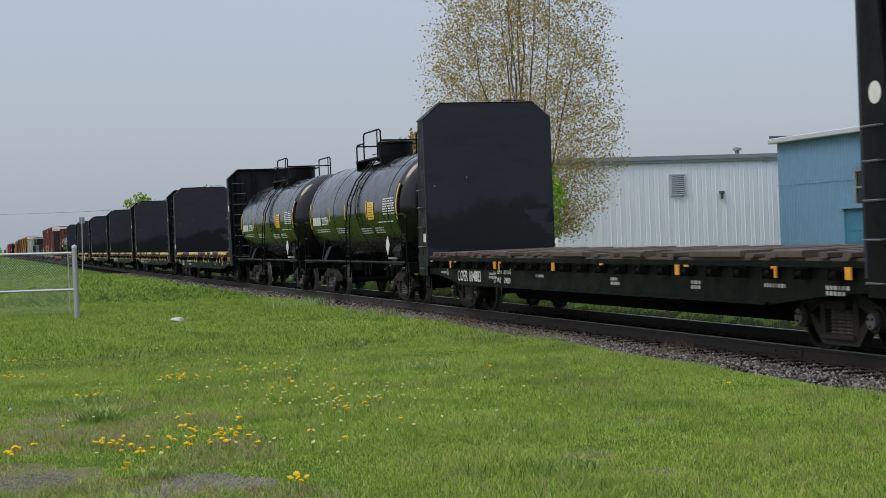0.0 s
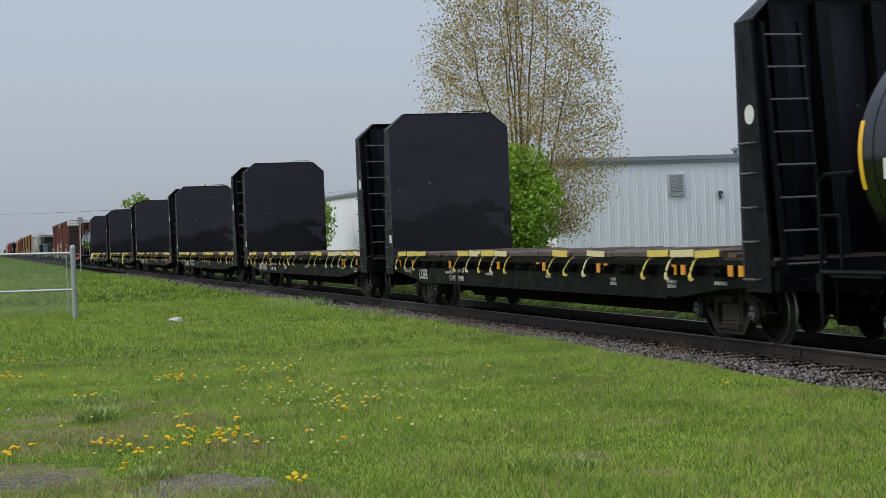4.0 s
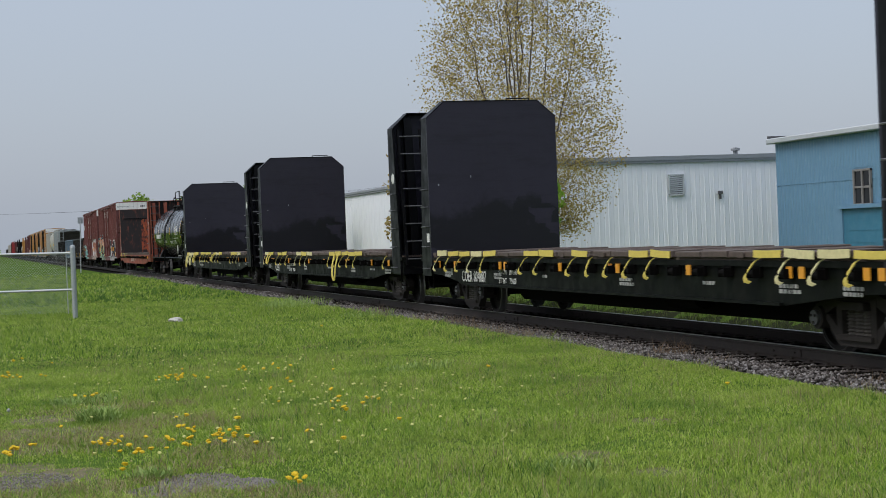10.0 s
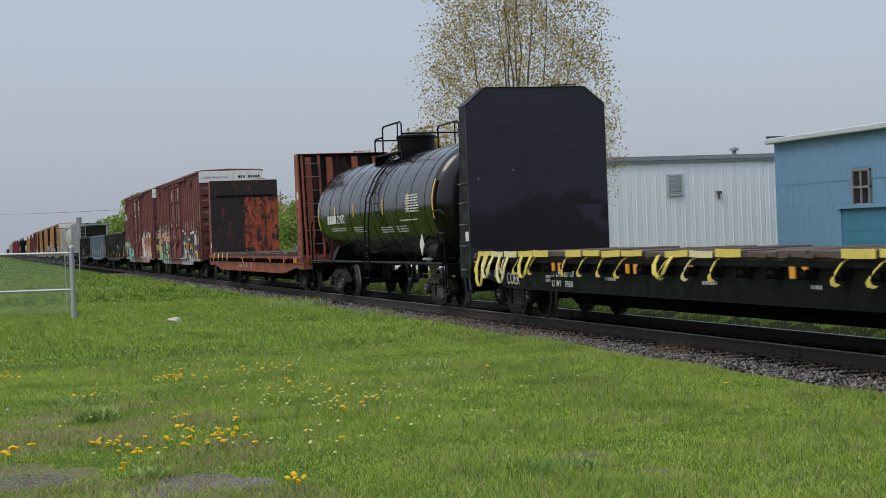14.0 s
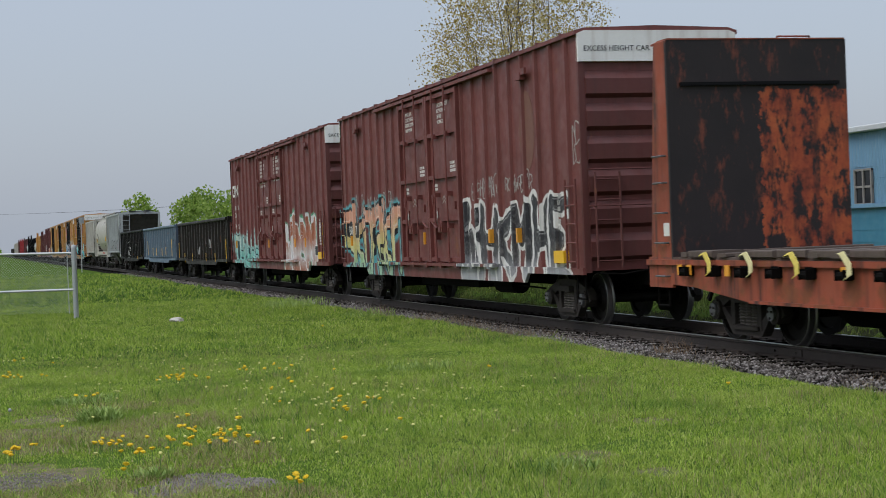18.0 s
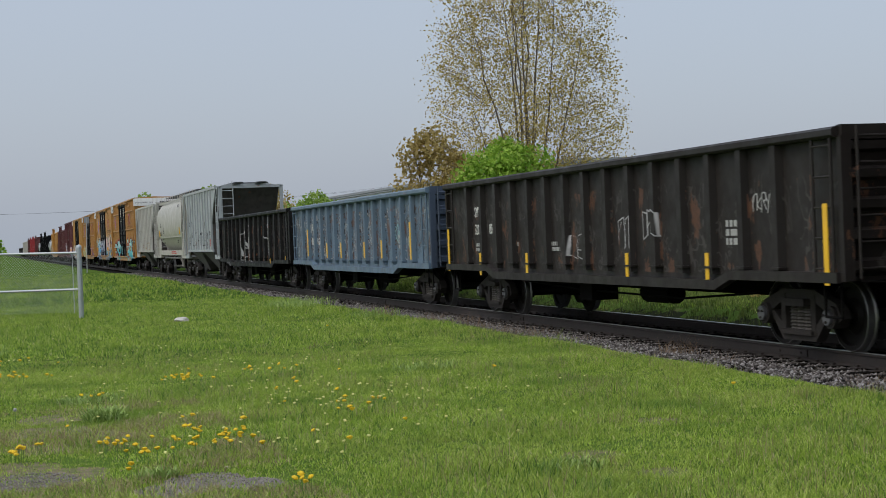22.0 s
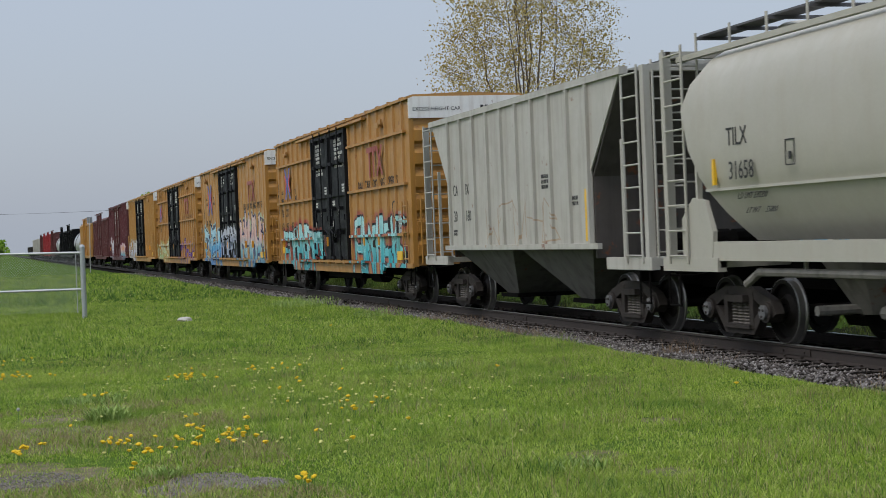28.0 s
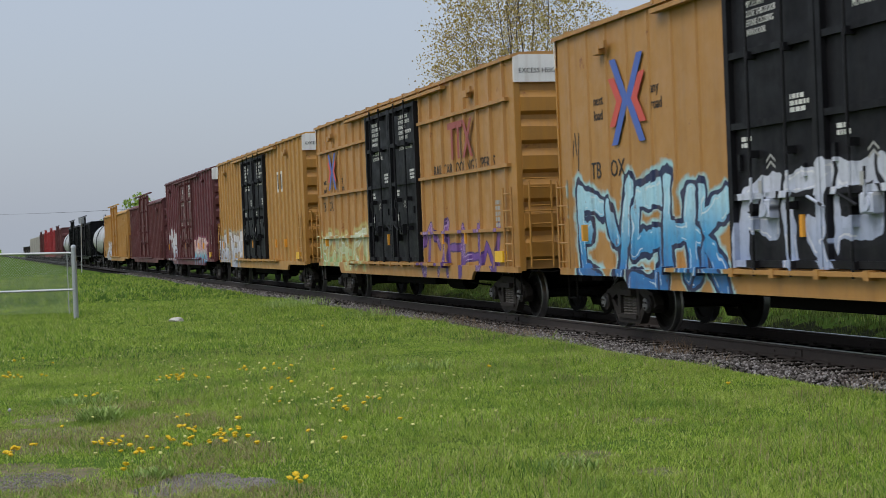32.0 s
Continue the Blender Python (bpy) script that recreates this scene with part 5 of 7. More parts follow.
    if text:
        for i, (t, x) in enumerate(((text[:4], -7.3), (text[4:], -6.45))):
            if t.strip():
                words(t.strip(), 0.33, x, 0.70, -w - 0.004, WHITE, car, label="white stencilled reporting marks", squeeze=0.86)
        words("LD LMT  207000", 0.16, -4.75, 0.88, -w - 0.004, WHITE, car, label="white stencilled load limit")
        words("LT WT    79000", 0.16, -4.75, 0.70, -w - 0.004, WHITE, car, label="white stencilled light weight")
    for s in (-1, 1):
        part("end_sill", MB().box(s * half, s * (half - 0.12), -w, w, 0.78, 1.24), main, car)
        bulkhead(car, s, main, face, "dot" if s > 0 else "placard", inner, shoulder, top, cut, wide)
    running_gear(car, half, half - 2.35)
    return car


def plank_meshes():
    out = []
    for k, (a, h) in enumerate(((0.13, 0.06), (0.10, 0.075), (0.15, 0.05))):
        out.append(MB().box(-a, a, -1.55, 1.55, 0, h, 0.012).mesh("plank", PLANKS))
    return out


ME_PLANK = plank_meshes()
ME_TIMBER = [MB().box(-a, a, -0.15, 0.35, 0, h, 0.012).mesh('timber', PLANKS) for a, h in ((0.40, 0.095), (0.41, 0.085), (0.36, 0.10))]
ME_WINCH = MB().box(-0.11, 0.11, -0.03, 0.02, -0.02, 0.13).cyl((-0.09, -0.08, 0.03), (0.09, -0.08, 0.03), 0.05, 8).box(-0.1, -0.08, -0.13, 0.0, -0.03, 0.1).box(0.08, 0.1, -0.13, 0.0, -0.03, 0.1).mesh("winch", UNDER)


# ---- tank cars ----
def arc_patch(mb, x0, x1, a0, a1, r, cz, n=8):
    """A thin plate that follows the tank shell between two angles above the level, on the viewer's side."""
    vs = []
    for i in range(n + 1):
        a = radians(a0 + (a1 - a0) * i / n)
        for x in (x0, x1):
            vs.append((x, -r * math.cos(a), cz + r * math.sin(a)))
    return mb.add(vs, [(2 * i, 2 * i + 1, 2 * i + 3, 2 * i + 2) for i in range(n)])


def tank_car(q, label, half, rng, rings, marks, label_plate=True, shell=TANK, trim=BLACK, text=(), detail=True, number=""):
    car = car_empty("tank_car", label, q, "tank cars in the train")
    r, cz = 1.46, 2.44
    e = half - 0.85
    prof = [(-e, 0.02)]
    for a in range(8, 91, 10):
        t = radians(a)
        prof.append((-e + 0.42 - 0.42 * math.cos(t), r * math.sin(t) ** 0.62))
    prof += [(-e + 0.43, r)]
    prof = prof + [(-x, rr) for x, rr in prof[::-1]]
    part("shell", MB().lathe(prof, 56, 0, 0, cz), shell, car, smooth=50)
    for x in rings:
        part("seam", MB().lathe([(x - 0.02, r), (x - 0.02, r + 0.008), (x + 0.02, r + 0.008), (x + 0.02, r)], 56, 0, 0, cz), shell, car, smooth=30)
    dome = MB().lathe([(r + cz - 0.05, 0.5), (r + cz + 0.42, 0.5), (r + cz + 0.44, 0.53), (r + cz + 0.49, 0.53), (r + cz + 0.54, 0.4)], 20, 2)
    part("valve_dome", dome, trim, car, smooth=40)
    pf = MB()
    for y in (-0.62, 0.62):
        pf.box(-1.5, 1.5, y - 0.2, y + 0.2, r + cz + 0.0, r + cz + 0.04)
    for x in (-1.45, 1.45):
        pf.box(x - 0.05, x + 0.05, -0.8, 0.8, r + cz - 0.3, r + cz + 0.0)
    part("platform", pf, trim, car)
    zt = r + cz
    rl = MB()
    for y in (-0.78, 0.78):
        rl.tube([(-1.45, y, zt - 0.1), (-1.45, y, zt + 0.43), (-1.35, y, zt + 0.5), (-0.55, y, zt + 0.5)], 0.024)
        rl.tube([(-0.55, y, zt - 0.1), (-0.55, y, zt + 0.72), (-0.42, y, zt + 0.78), (1.3, y, zt + 0.78), (1.45, y, zt + 0.71), (1.45, y, zt - 0.1)], 0.024)
        rl.cyl((1.05, y, zt - 0.1), (1.05, y, zt + 0.78), 0.02, 6)
    for x in (-1.45, 1.45):
        rl.tube([(x, -0.78, zt + 0.47), (x, 0.78, zt + 0.47)], 0.022)
    part("railing", rl, trim, car)
    lad = MB()
    xs = (0.45, 0.92)
    pts = [(-0.78, zt - 0.02), (-1.3, zt - 0.62), (-1.55, cz + 0.3), (-1.62, cz - 0.3), (-1.66, 0.62)]
    for x in xs:
        lad.tube([(x, y, z) for y, z in pts], 0.022)
    for i in range(13):
        z = 0.66 + i * 0.28
        y = np.interp(z, [p[1] for p in pts[::-1]], [p[0] for p in pts[::-1]])
        lad.cyl((xs[0], y, z), (xs[1], y, z), 0.014, 6)
    part("ladder", lad, trim, car)
    sl = MB()
    for y in (-1.48, 1.48):
        sl.tube([(-half + 0.3, y, 1.06), (half - 0.3, y, 1.06)], 0.035, 8)
    for s in (-1, 1):
        sl.box(s * (half - 0.55), s * (half - 1.7), -1.5, 1.5, 1.0, 1.05)
        sl.box(s * (half - 0.1), s * (half - 0.2), -1.45, 1.45, 0.8, 1.05)
        sl.box(s * (half - 0.1), s * (half - 3.3), -0.3, 0.3, 0.72, 1.04)
        sl.prism([(-1.3, 1.0), (1.3, 1.0), (1.05, 1.55), (-1.05, 1.55)], 0, s * (half - 2.1), s * (half - 2.5))
        for y in (-1.45, 1.45):
            sl.tube([(s * (half - 0.25), y, 1.05), (s * (half - 0.25), y, 2.15), (s * (half - 0.4), y, 2.25), (s * (half - 1.1), y, 2.25)], 0.026)
            sl.tube([(s * (half - 0.25), y, 1.05), (s * (half - 0.25), y, 0.4)], 0.026)
            sl.tube([(s * (half - 0.75), y, 1.05), (s * (half - 0.75), y, 1.75), (s * (half - 0.25), y, 1.75)], 0.022)
            sl.tube([(s * (half - 2.9), y, 1.06), (s * (half - 2.45), y * 0.86, 1.65)], 0.03)
    part("frame", sl, trim, car)
    bt = MB()
    bt.cyl((0.2, 0, 0.7), (0.2, 0, 1.05), 0.14, 12)
    bt.cyl((-0.2, 0, 0.62), (0.5, 0, 0.62), 0.06, 8)
    bt.cyl((half - 2.0, -1.15, 1.32), (half - 1.3, -1.15, 1.32), 0.2, 14)
    for k in (-1.6, -1.1, 1.0, 1.5, 2.1):
        bt.cyl((k, -0.6, 0.62), (k, -0.6, 1.05), 0.05, 8)
    part("valve_gear", bt, trim, car)
    if detail:
        for x, a0, a1 in marks:
            part("reflective_stripe", arc_patch(MB(), x - 0.045, x + 0.045, a0, a1, r + 0.006, cz), STRIPE, car, "yellow reflective stripe")
        if label_plate:
            part("notice_plate", arc_patch(MB(), 2.42, 3.12, -10, 8, r + 0.012, cz), STRIPE, car, "yellow emergency notice plate")
            nb = MB()
            for k in range(6):
                arc_patch(nb, 2.5, 3.04 - 0.06 * (k % 3), -8 + 2.6 * k, -7.4 + 2.6 * k, r + 0.016, cz, 1)
            part("notice_writing", nb, INK, car)
        tb = MB()
        for x, a, wdt, rows in text:
            for k in range(rows):
                u = x
                while u < x + wdt:
                    w = rng.uniform(0.06, 0.25)
                    arc_patch(tb, u, min(u + w, x + wdt), a - k * 2.5, a - k * 2.5 + 1.2, r + 0.006, cz, 1)
                    u += w + 0.06
        part("stencilling", tb, WHITE, car, "white stencilled data")
        if number:
            words(number, 0.34, -3.55, 2.14, -r - 0.012, WHITE, car, label="white stencilled car number", squeeze=0.95)
            pre = MB()
            for k in range(4):
                pre.box(-4.85 + k * 0.3, -4.63 + k * 0.3, -r - 0.014, -r - 0.004, 2.14, 2.38)
            part("lettering", pre, WHITE, car, "white owner's mark as blocks")
        dm = MB()
        c = Vector((half - 1.95, -r - 0.05, cz - 0.95))
        dm.add([c + Vector((0, 0, -0.25)), c + Vector((0.18, 0, 0)), c + Vector((0, 0, 0.25)), c + Vector((-0.18, 0, 0)),
                c + Vector((0, 0.02, -0.24)), c + Vector((0.18, 0.02, 0)), c + Vector((0, 0.02, 0.24)), c + Vector((-0.18, 0.02, 0))],
               [(0, 1, 2, 3), (7, 6, 5, 4), (0, 4, 5, 1), (1, 5, 6, 2), (2, 6, 7, 3), (3, 7, 4, 0)])
        dm.box(c.x - 0.03, c.x + 0.03, -r - 0.03, -0.6, c.z - 0.35, c.z - 0.3)
        part("placard", dm, WHITE, car, "white diamond hazard placard")
    running_gear(car, half, half - 2.15)
    return car


# ---- box cars ----
NOTICE_MAIN = "IMPORTANT\nCLOSE THIS DOOR\nBEFORE CLOSING\nMAIN DOOR\nIMPORTANT\nFERMER CETTE PORTE\nAVANT DE FERMER\nLA PORTE PRINCIPALE"
NOTICE_SHORT = ("IMPORTANT\nCLOSE THIS DOOR\nBEFORE CLOSING\nMAIN DOOR", "CLOSE AND LOCK\nBOTH DOORS\nBEFORE\nMOVING CAR")
NOTICE_BOTH = "CLOSE AND LOCK\nBOTH DOORS BEFORE\nMOVING CAR\nFERMER ET VERROUILLER\nLES DEUX PORTES\nAVANT\nDE DEPLACER LE WAGON"


def box_car(q, label, name, rng, body, doors, end_mat, half=9.35, posts=(), rails=(), door_x=(-2.55, 2.4), eave=5.05, roof=5.1, far=False, end_band=True, end_text=True, group="box cars in the train", notices=None, proud=0.03):
    car = car_empty(name, label, q, group)
    notices = notices or (NOTICE_MAIN, NOTICE_BOTH)
    w, wb = 1.48, 1.45
    sh = MB()
    sh.prism([(-wb, 0.98), (wb, 0.98), (wb, eave), (w - 0.12, roof), (-w + 0.12, roof), (-wb, eave)], 0, -half + 0.06, half - 0.06)
    part("body", sh, body, car)
    rf = MB()
    rf.prism([(-w - 0.05, eave - 0.02), (-w - 0.05, eave + 0.05), (-w + 0.12, roof + 0.05), (0, roof + 0.09), (w - 0.12, roof + 0.05), (w + 0.05, eave + 0.05), (w + 0.05, eave - 0.02), (w - 0.12, roof), (-w + 0.12, roof)], 0, -half, half)
    for k in range(int(2 * half / 1.25)):
        x = -half + 0.7 + k * 1.25
        rf.prism([(-w - 0.06, eave), (-w - 0.06, eave + 0.08), (0, roof + 0.13), (w + 0.06, eave + 0.08), (w + 0.06, eave)], 0, x - 0.04, x + 0.04)
    part("roof", rf, body, car)
    for y in (-1, 1):
        ss = MB()
        lo = 0.86
        ss.prism([(-half, 0.92), (-half + 2.9, 0.92), (-half + 3.1, lo - 0.12), (half - 3.1, lo - 0.12), (half - 2.9, 0.92), (half, 0.92), (half, 1.04), (-half, 1.04)], 1, y * (w - 0.02), y * (w + 0.045))
        part("side_sill", ss, body, car)
    for x in posts:
        for y in (-1, 1):
            part("post", MB().prism([(x - 0.06, y * wb), (x - 0.04, y * (w + proud)), (x + 0.04, y * (w + proud)), (x + 0.06, y * wb)], 2, 1.04, eave - 0.02), body, car)
    for z in rails:
        for x0, x1 in ((-half + 0.4, door_x[0] - 0.1), (door_x[1] + 0.1, half - 0.4)):
            part("rail", MB().box(x0, x1, -w - 0.065, -wb, z - 0.035, z + 0.035), body, car)
    # pair of plug doors on the viewer's side
    dm = (door_x[0] + door_x[1]) / 2
    for a, b in ((door_x[0], dm - 0.015), (dm + 0.015, door_x[1])):
        d = part("door", MB().box(a, b, -w - 0.02, -wb + 0.01, 1.1, 4.86), doors, car, "steel plug door with locking bars")
        fr = MB()
        for x in (a + 0.06, b - 0.06):
            fr.box(x - 0.06, x + 0.06, -w - 0.1, -w - 0.02, 1.1, 4.86)
        for z in (1.16, 2.05, 3.0, 3.95, 4.8):
            fr.box(a, b, -w - 0.09, -w - 0.02, z - 0.045, z + 0.045)
        part("door_frame", fr, doors, d)
        for f in (0.3, 0.7):
            x = a + (b - a) * f
            rod = MB().tube([(x, -w - 0.14, 1.0), (x, -w - 0.14, 4.95)], 0.022)
            for z in (1.15, 1.9, 2.6, 3.9, 4.7):
                rod.box(x - 0.05, x + 0.05, -w - 0.15, -w - 0.02, z - 0.05, z + 0.05)
            part("locking_bar", rod, doors, d)
        hd = MB().tube([(dm + (b - dm) * 0.3 - 0.2, -w - 0.17, 2.0), (dm + (b - dm) * 0.3 + 0.2, -w - 0.17, 1.86)], 0.02)
        hd.box(a + 0.5, a + 0.72, -w - 0.115, -w - 0.02, 1.6, 1.85).box(a + 0.24, a + 0.31, -w - 0.07, -w - 0.02, 2.4, 2.62).box(b - 0.5, b - 0.42, -w - 0.07, -w - 0.02, 2.25, 2.42)
        part("handle", hd, doors, d)
        if not far:
            first = a < dm - 0.5
            words(notices[0] if first else notices[1], 0.125, a + (0.5 if first else 0.75), 4.55, -w - 0.024, WHITE, d, label="white stencilled door instructions", squeeze=0.82)
            tm = MB()
            bars(tm, a + 0.3, 2.85, -w - 0.022, 2, 0.35, 0.06, rng)
            bars(tm, b - 0.8, 3.3, -w - 0.022, 3, 0.5, 0.06, rng)
            part("door_sticker", tm, WHITE, d)
            # lock box with a white-tipped lever
            lk = MB().box(a + 0.95, a + 1.25, -w - 0.15, -w - 0.02, 1.75, 2.0, 0.02).cyl((a + 1.1, -w - 0.17, 1.87), (a + 1.1, -w - 0.1, 1.87), 0.09, 12).tube([(a + 1.1, -w - 0.17, 1.87), (a + 1.14, -w - 0.18, 2.3)], 0.018)
            part("lock", lk, doors, d)
            mk = MB()
            for q2 in (0, 0.09):
                mk.add([(a + 0.98, -w - 0.026, 2.42 + q2), (a + 1.1, -w - 0.026, 2.5 + q2), (a + 1.22, -w - 0.026, 2.42 + q2), (a + 1.22, -w - 0.026, 2.385 + q2), (a + 1.1, -w - 0.026, 2.465 + q2), (a + 0.98, -w - 0.026, 2.385 + q2)], [(0, 5, 4, 1), (1, 4, 3, 2)])
            mk.box(a + 1.07, a + 1.15, -w - 0.2, -w - 0.195, 2.08, 2.24)
            part("lock_marking", mk, GREYINK, d, "white arrow marking on the lock")
    tr = MB()
    tr.box(door_x[0] - 2.4, door_x[1] + 2.4, -w - 0.16, -w, 1.02, 1.08)
    tr.box(door_x[0] - 2.4, door_x[1] + 2.4, -w - 0.12, -w, 4.9, 4.97)
    for k in range(9):
        x = door_x[0] - 2.2 + k * 1.15
        tr.box(x - 0.06, x + 0.06, -w - 0.17, -w, 0.98, 1.1)
    part("door_track", tr, body, car)
    # ends: pressed horizontal corrugations, ladder, white band
    for s in (-1, 1):
        x = s * (half - 0.06)
        for y in (-w + 0.06, w - 0.06):
            part("corner_post", MB().box(x, s * half, y - 0.06, y + 0.06, 0.95, eave), end_mat, car)
        z = 1.15
        k = 0
        while z < eave - 0.75:
            cg = MB().prism([(x, z), (s * (half + 0.03), z + 0.07), (s * (half + 0.03), z + 0.33), (x, z + 0.47)], 1, -w + 0.12, w - 0.12)
            part("corrugation", cg, end_mat, car)
            z += 0.56
        if end_band:
            part("end_band", MB().prism([(-w, eave - 0.48), (w, eave - 0.48), (w, eave), (w - 0.12, roof), (-w + 0.12, roof), (-w, eave)], 0, x, s * (half + 0.03)), BAND, car, "white painted band across the top of the end")
        ladder(car, -w + 0.2, -w + 0.65, s * (half + 0.1), 1.15, 2.55, 5, end_mat, True)
        for z in (2.72, 2.1):
            part("handrail", MB().tube([(s * half, -w + 0.12, z), (s * (half + 0.12), -w + 0.14, z), (s * (half + 0.12), w - 0.14, z), (s * half, w - 0.12, z)], 0.014), end_mat, car)
        if not far:
            st = MB()
            for k, z in enumerate((4.05, 3.95, 3.48, 2.95, 2.85, 1.75)):
                u = 0.55 + 0.15 * (k % 3)
                while u < 1.25:
                    v = u + rng.uniform(0.06, 0.14)
                    st.box(s * (half + 0.03), s * (half + 0.034), u, v, z, z + 0.07)
                    u = v + 0.04
            part("end_stencilling", st, GREYINK, car, "small stencilled data on the end")
        ladder(car, s * (half - 0.62), s * (half - 0.12), -w - 0.09, 1.15, 2.45, 5, body)
        ladder(car, s * (half - 0.62), s * (half - 0.12), w + 0.09, 1.15, 2.45, 5, body)
    if end_text and end_band:
        nb = MB()
        for k in range(8):
            nb.box(half + 0.03, half + 0.034, 0.35 + 0.115 * k + (0.12 if k > 2 else 0), 0.43 + 0.115 * k + (0.12 if k > 2 else 0), eave - 0.3, eave - 0.18)
        part("end_number", nb, INK, car, "black car number as blocks")
        words("EXCESS HEIGHT CAR", 0.13, half + 0.034, eave - 0.3, -w + 0.1, INK, car, (90, 0, 90), "black stencilled warning")
    for x in (-half + 2.1, half - 3.0):
        hv = MB()
        hv.box(x, x + 0.28, -w - 0.12, -w, eave - 0.5, eave - 0.36)
        hv.box(x + 0.2, x + 0.5, -w - 0.11, -w - 0.06, eave - 0.42, eave - 0.3)
        part("defect_card_board", hv, body, car)
    if not far:
        part("notice_plate", MB().box(half - 1.35, half - 0.85, -w - 0.075, -wb, 1.12, 1.34), STRIPE, car, "small yellow notice plate")
        for x in (-half + 1.2, door_x[0] + 1.9, door_x[1] + 1.9, half - 3.4):
            part("reflective_strip", MB().box(x - 0.04, x + 0.04, -w - 0.064, -wb, 1.5, 1.78), ORANGE, car, "yellow reflective strip")
        for x in (half - 1.5,):
            tx = MB()
            bars(tx, x, 2.35, -wb - 0.002, 6, 0.4, 0.08, rng)
            part("stencilling", tx, GREYINK, car, "small stencilled data")
    fr = MB()
    fr.box(-half + 0.4, half - 0.4, -0.28, 0.28, 0.62, 0.98)
    fr.box(-2.2, 2.4, -1.2, -0.6, 0.55, 0.92)
    fr.cyl((half - 6.2, -0.95, 0.66), (half - 5.0, -0.95, 0.66), 0.2, 12)
    fr.tube([(-half + 3.2, -1.0, 0.72), (-1, -1.0, 0.68), (3, -1.0, 0.66), (half - 3.4, -1.0, 0.6)], 0.02)
    part("underframe", fr, UNDER, car)
    running_gear(car, half, half - 2.0)
    return car


GALVROOF = plain("weathered_roof_steel", (0.3, 0.28, 0.25), 0.6, 3, 0.35, 0.2)
BAND = paint("white_end_paint", (0.78, 0.77, 0.74), 0.5, (0.25, 0.15, 0.08), 0.3, rust=0.1, vary=0.1)
TURQ = ((0.03, 0.35, 0.42), (0.12, 0.5, 0.55), (0.35, 0.65, 0.66))
LAKE = ((0.02, 0.14, 0.38), (0.05, 0.3, 0.55), (0.35, 0.6, 0.7))
ROSE = ((0.03, 0.16, 0.3), (0.2, 0.42, 0.48), (0.6, 0.38, 0.34), (0.62, 0.45, 0.4))
NIGHT = ((0.35, 0.36, 0.38), (0.05, 0.05, 0.055), (0.02, 0.02, 0.025), (0.02, 0.02, 0.025))
PEACH = ((0.3, 0.5, 0.35), (0.55, 0.5, 0.2), (0.6, 0.32, 0.22))
VIOLET = ((0.08, 0.03, 0.2), (0.13, 0.05, 0.28), (0.22, 0.1, 0.3))
SILVER = ((0.3, 0.33, 0.4), (0.5, 0.53, 0.6), (0.6, 0.6, 0.62))
CLAY = ((0.3, 0.1, 0.05), (0.5, 0.47, 0.46), (0.34, 0.12, 0.06), (0.3, 0.1, 0.05))
MINT = ((0.12, 0.4, 0.35), (0.25, 0.55, 0.5), (0.5, 0.66, 0.6))
GRASSY = ((0.3, 0.42, 0.2), (0.45, 0.5, 0.3), (0.5, 0.55, 0.4))
DARKLINE, PALELINE = (0.012, 0.012, 0.016), (0.62, 0.62, 0.6)
OX = (0.152, 0.04, 0.034)
YEL = (0.40, 0.205, 0.055)
red_a = paint("oxide_red_boxcar_paint", OX, 0.55, (0.05, 0.02, 0.016), 0.4, 0.05, pieces=(
    (-9.1, -2.9, 0.7, 2.45, PEACH, DARKLINE, (0.1, 0.38, 0.42), 6, 0.15), (2.4, 8.7, 0.75, 2.3, NIGHT, PALELINE, None, 6, 0.17)))
red_a_door = paint("oxide_red_door_paint", OX, 0.55, (0.05, 0.02, 0.016), 0.4, 0.15)
red_b = paint("oxide_red_boxcar_paint_tagged", (0.148, 0.038, 0.033), 0.55, (0.05, 0.02, 0.016), 0.35, 0.03, pieces=(
    (-8.7, -3.1, 0.75, 2.0, MINT, (0.02, 0.06, 0.07), (0.3, 0.5, 0.48), 6, 0.1), (2.4, 7.4, 0.7, 2.45, CLAY, (0.6, 0.6, 0.6), (0.1, 0.36, 0.22), 4, 0.19)))
red_end = paint("oxide_red_end_paint", (0.105, 0.027, 0.023), 0.6, (0.05, 0.02, 0.016), 0.4, 0.05)
yel_a = paint("tan_yellow_boxcar_paint_turquoise_tags", YEL, 0.5, (0.2, 0.11, 0.05), 0.3, 0.02, vary=0.12, pieces=(
    (-8.4, -2.7, 0.78, 2.1, TURQ, DARKLINE, (0.36, 0.08, 0.06), 7, 0.105), (2.9, 8.7, 0.78, 2.15, TURQ, DARKLINE, (0.34, 0.1, 0.07), 7, 0.11)))
yel_b = paint("tan_yellow_boxcar_paint_blue_tags", YEL, 0.5, (0.2, 0.11, 0.05), 0.3, 0.02, vary=0.12, pieces=(
    (-8.6, -2.7, 0.78, 2.35, LAKE, (0.01, 0.02, 0.07), (0.3, 0.52, 0.55), 5, 0.17), (2.6, 8.7, 0.78, 2.7, ROSE, (0.015, 0.02, 0.09), (0.42, 0.5, 0.36), 5, 0.21)))
yel_c = paint("tan_yellow_boxcar_paint_violet_tag", YEL, 0.5, (0.2, 0.11, 0.05), 0.3, 0.02, vary=0.12, pieces=(
    (-9.2, -3.4, 0.9, 1.9, GRASSY, (0.4, 0.3, 0.12), (0.45, 0.4, 0.16), 5, 0.1), (2.0, 8.0, 0.74, 1.95, VIOLET, (0.06, 0.03, 0.14), None, 5, 0.07)))
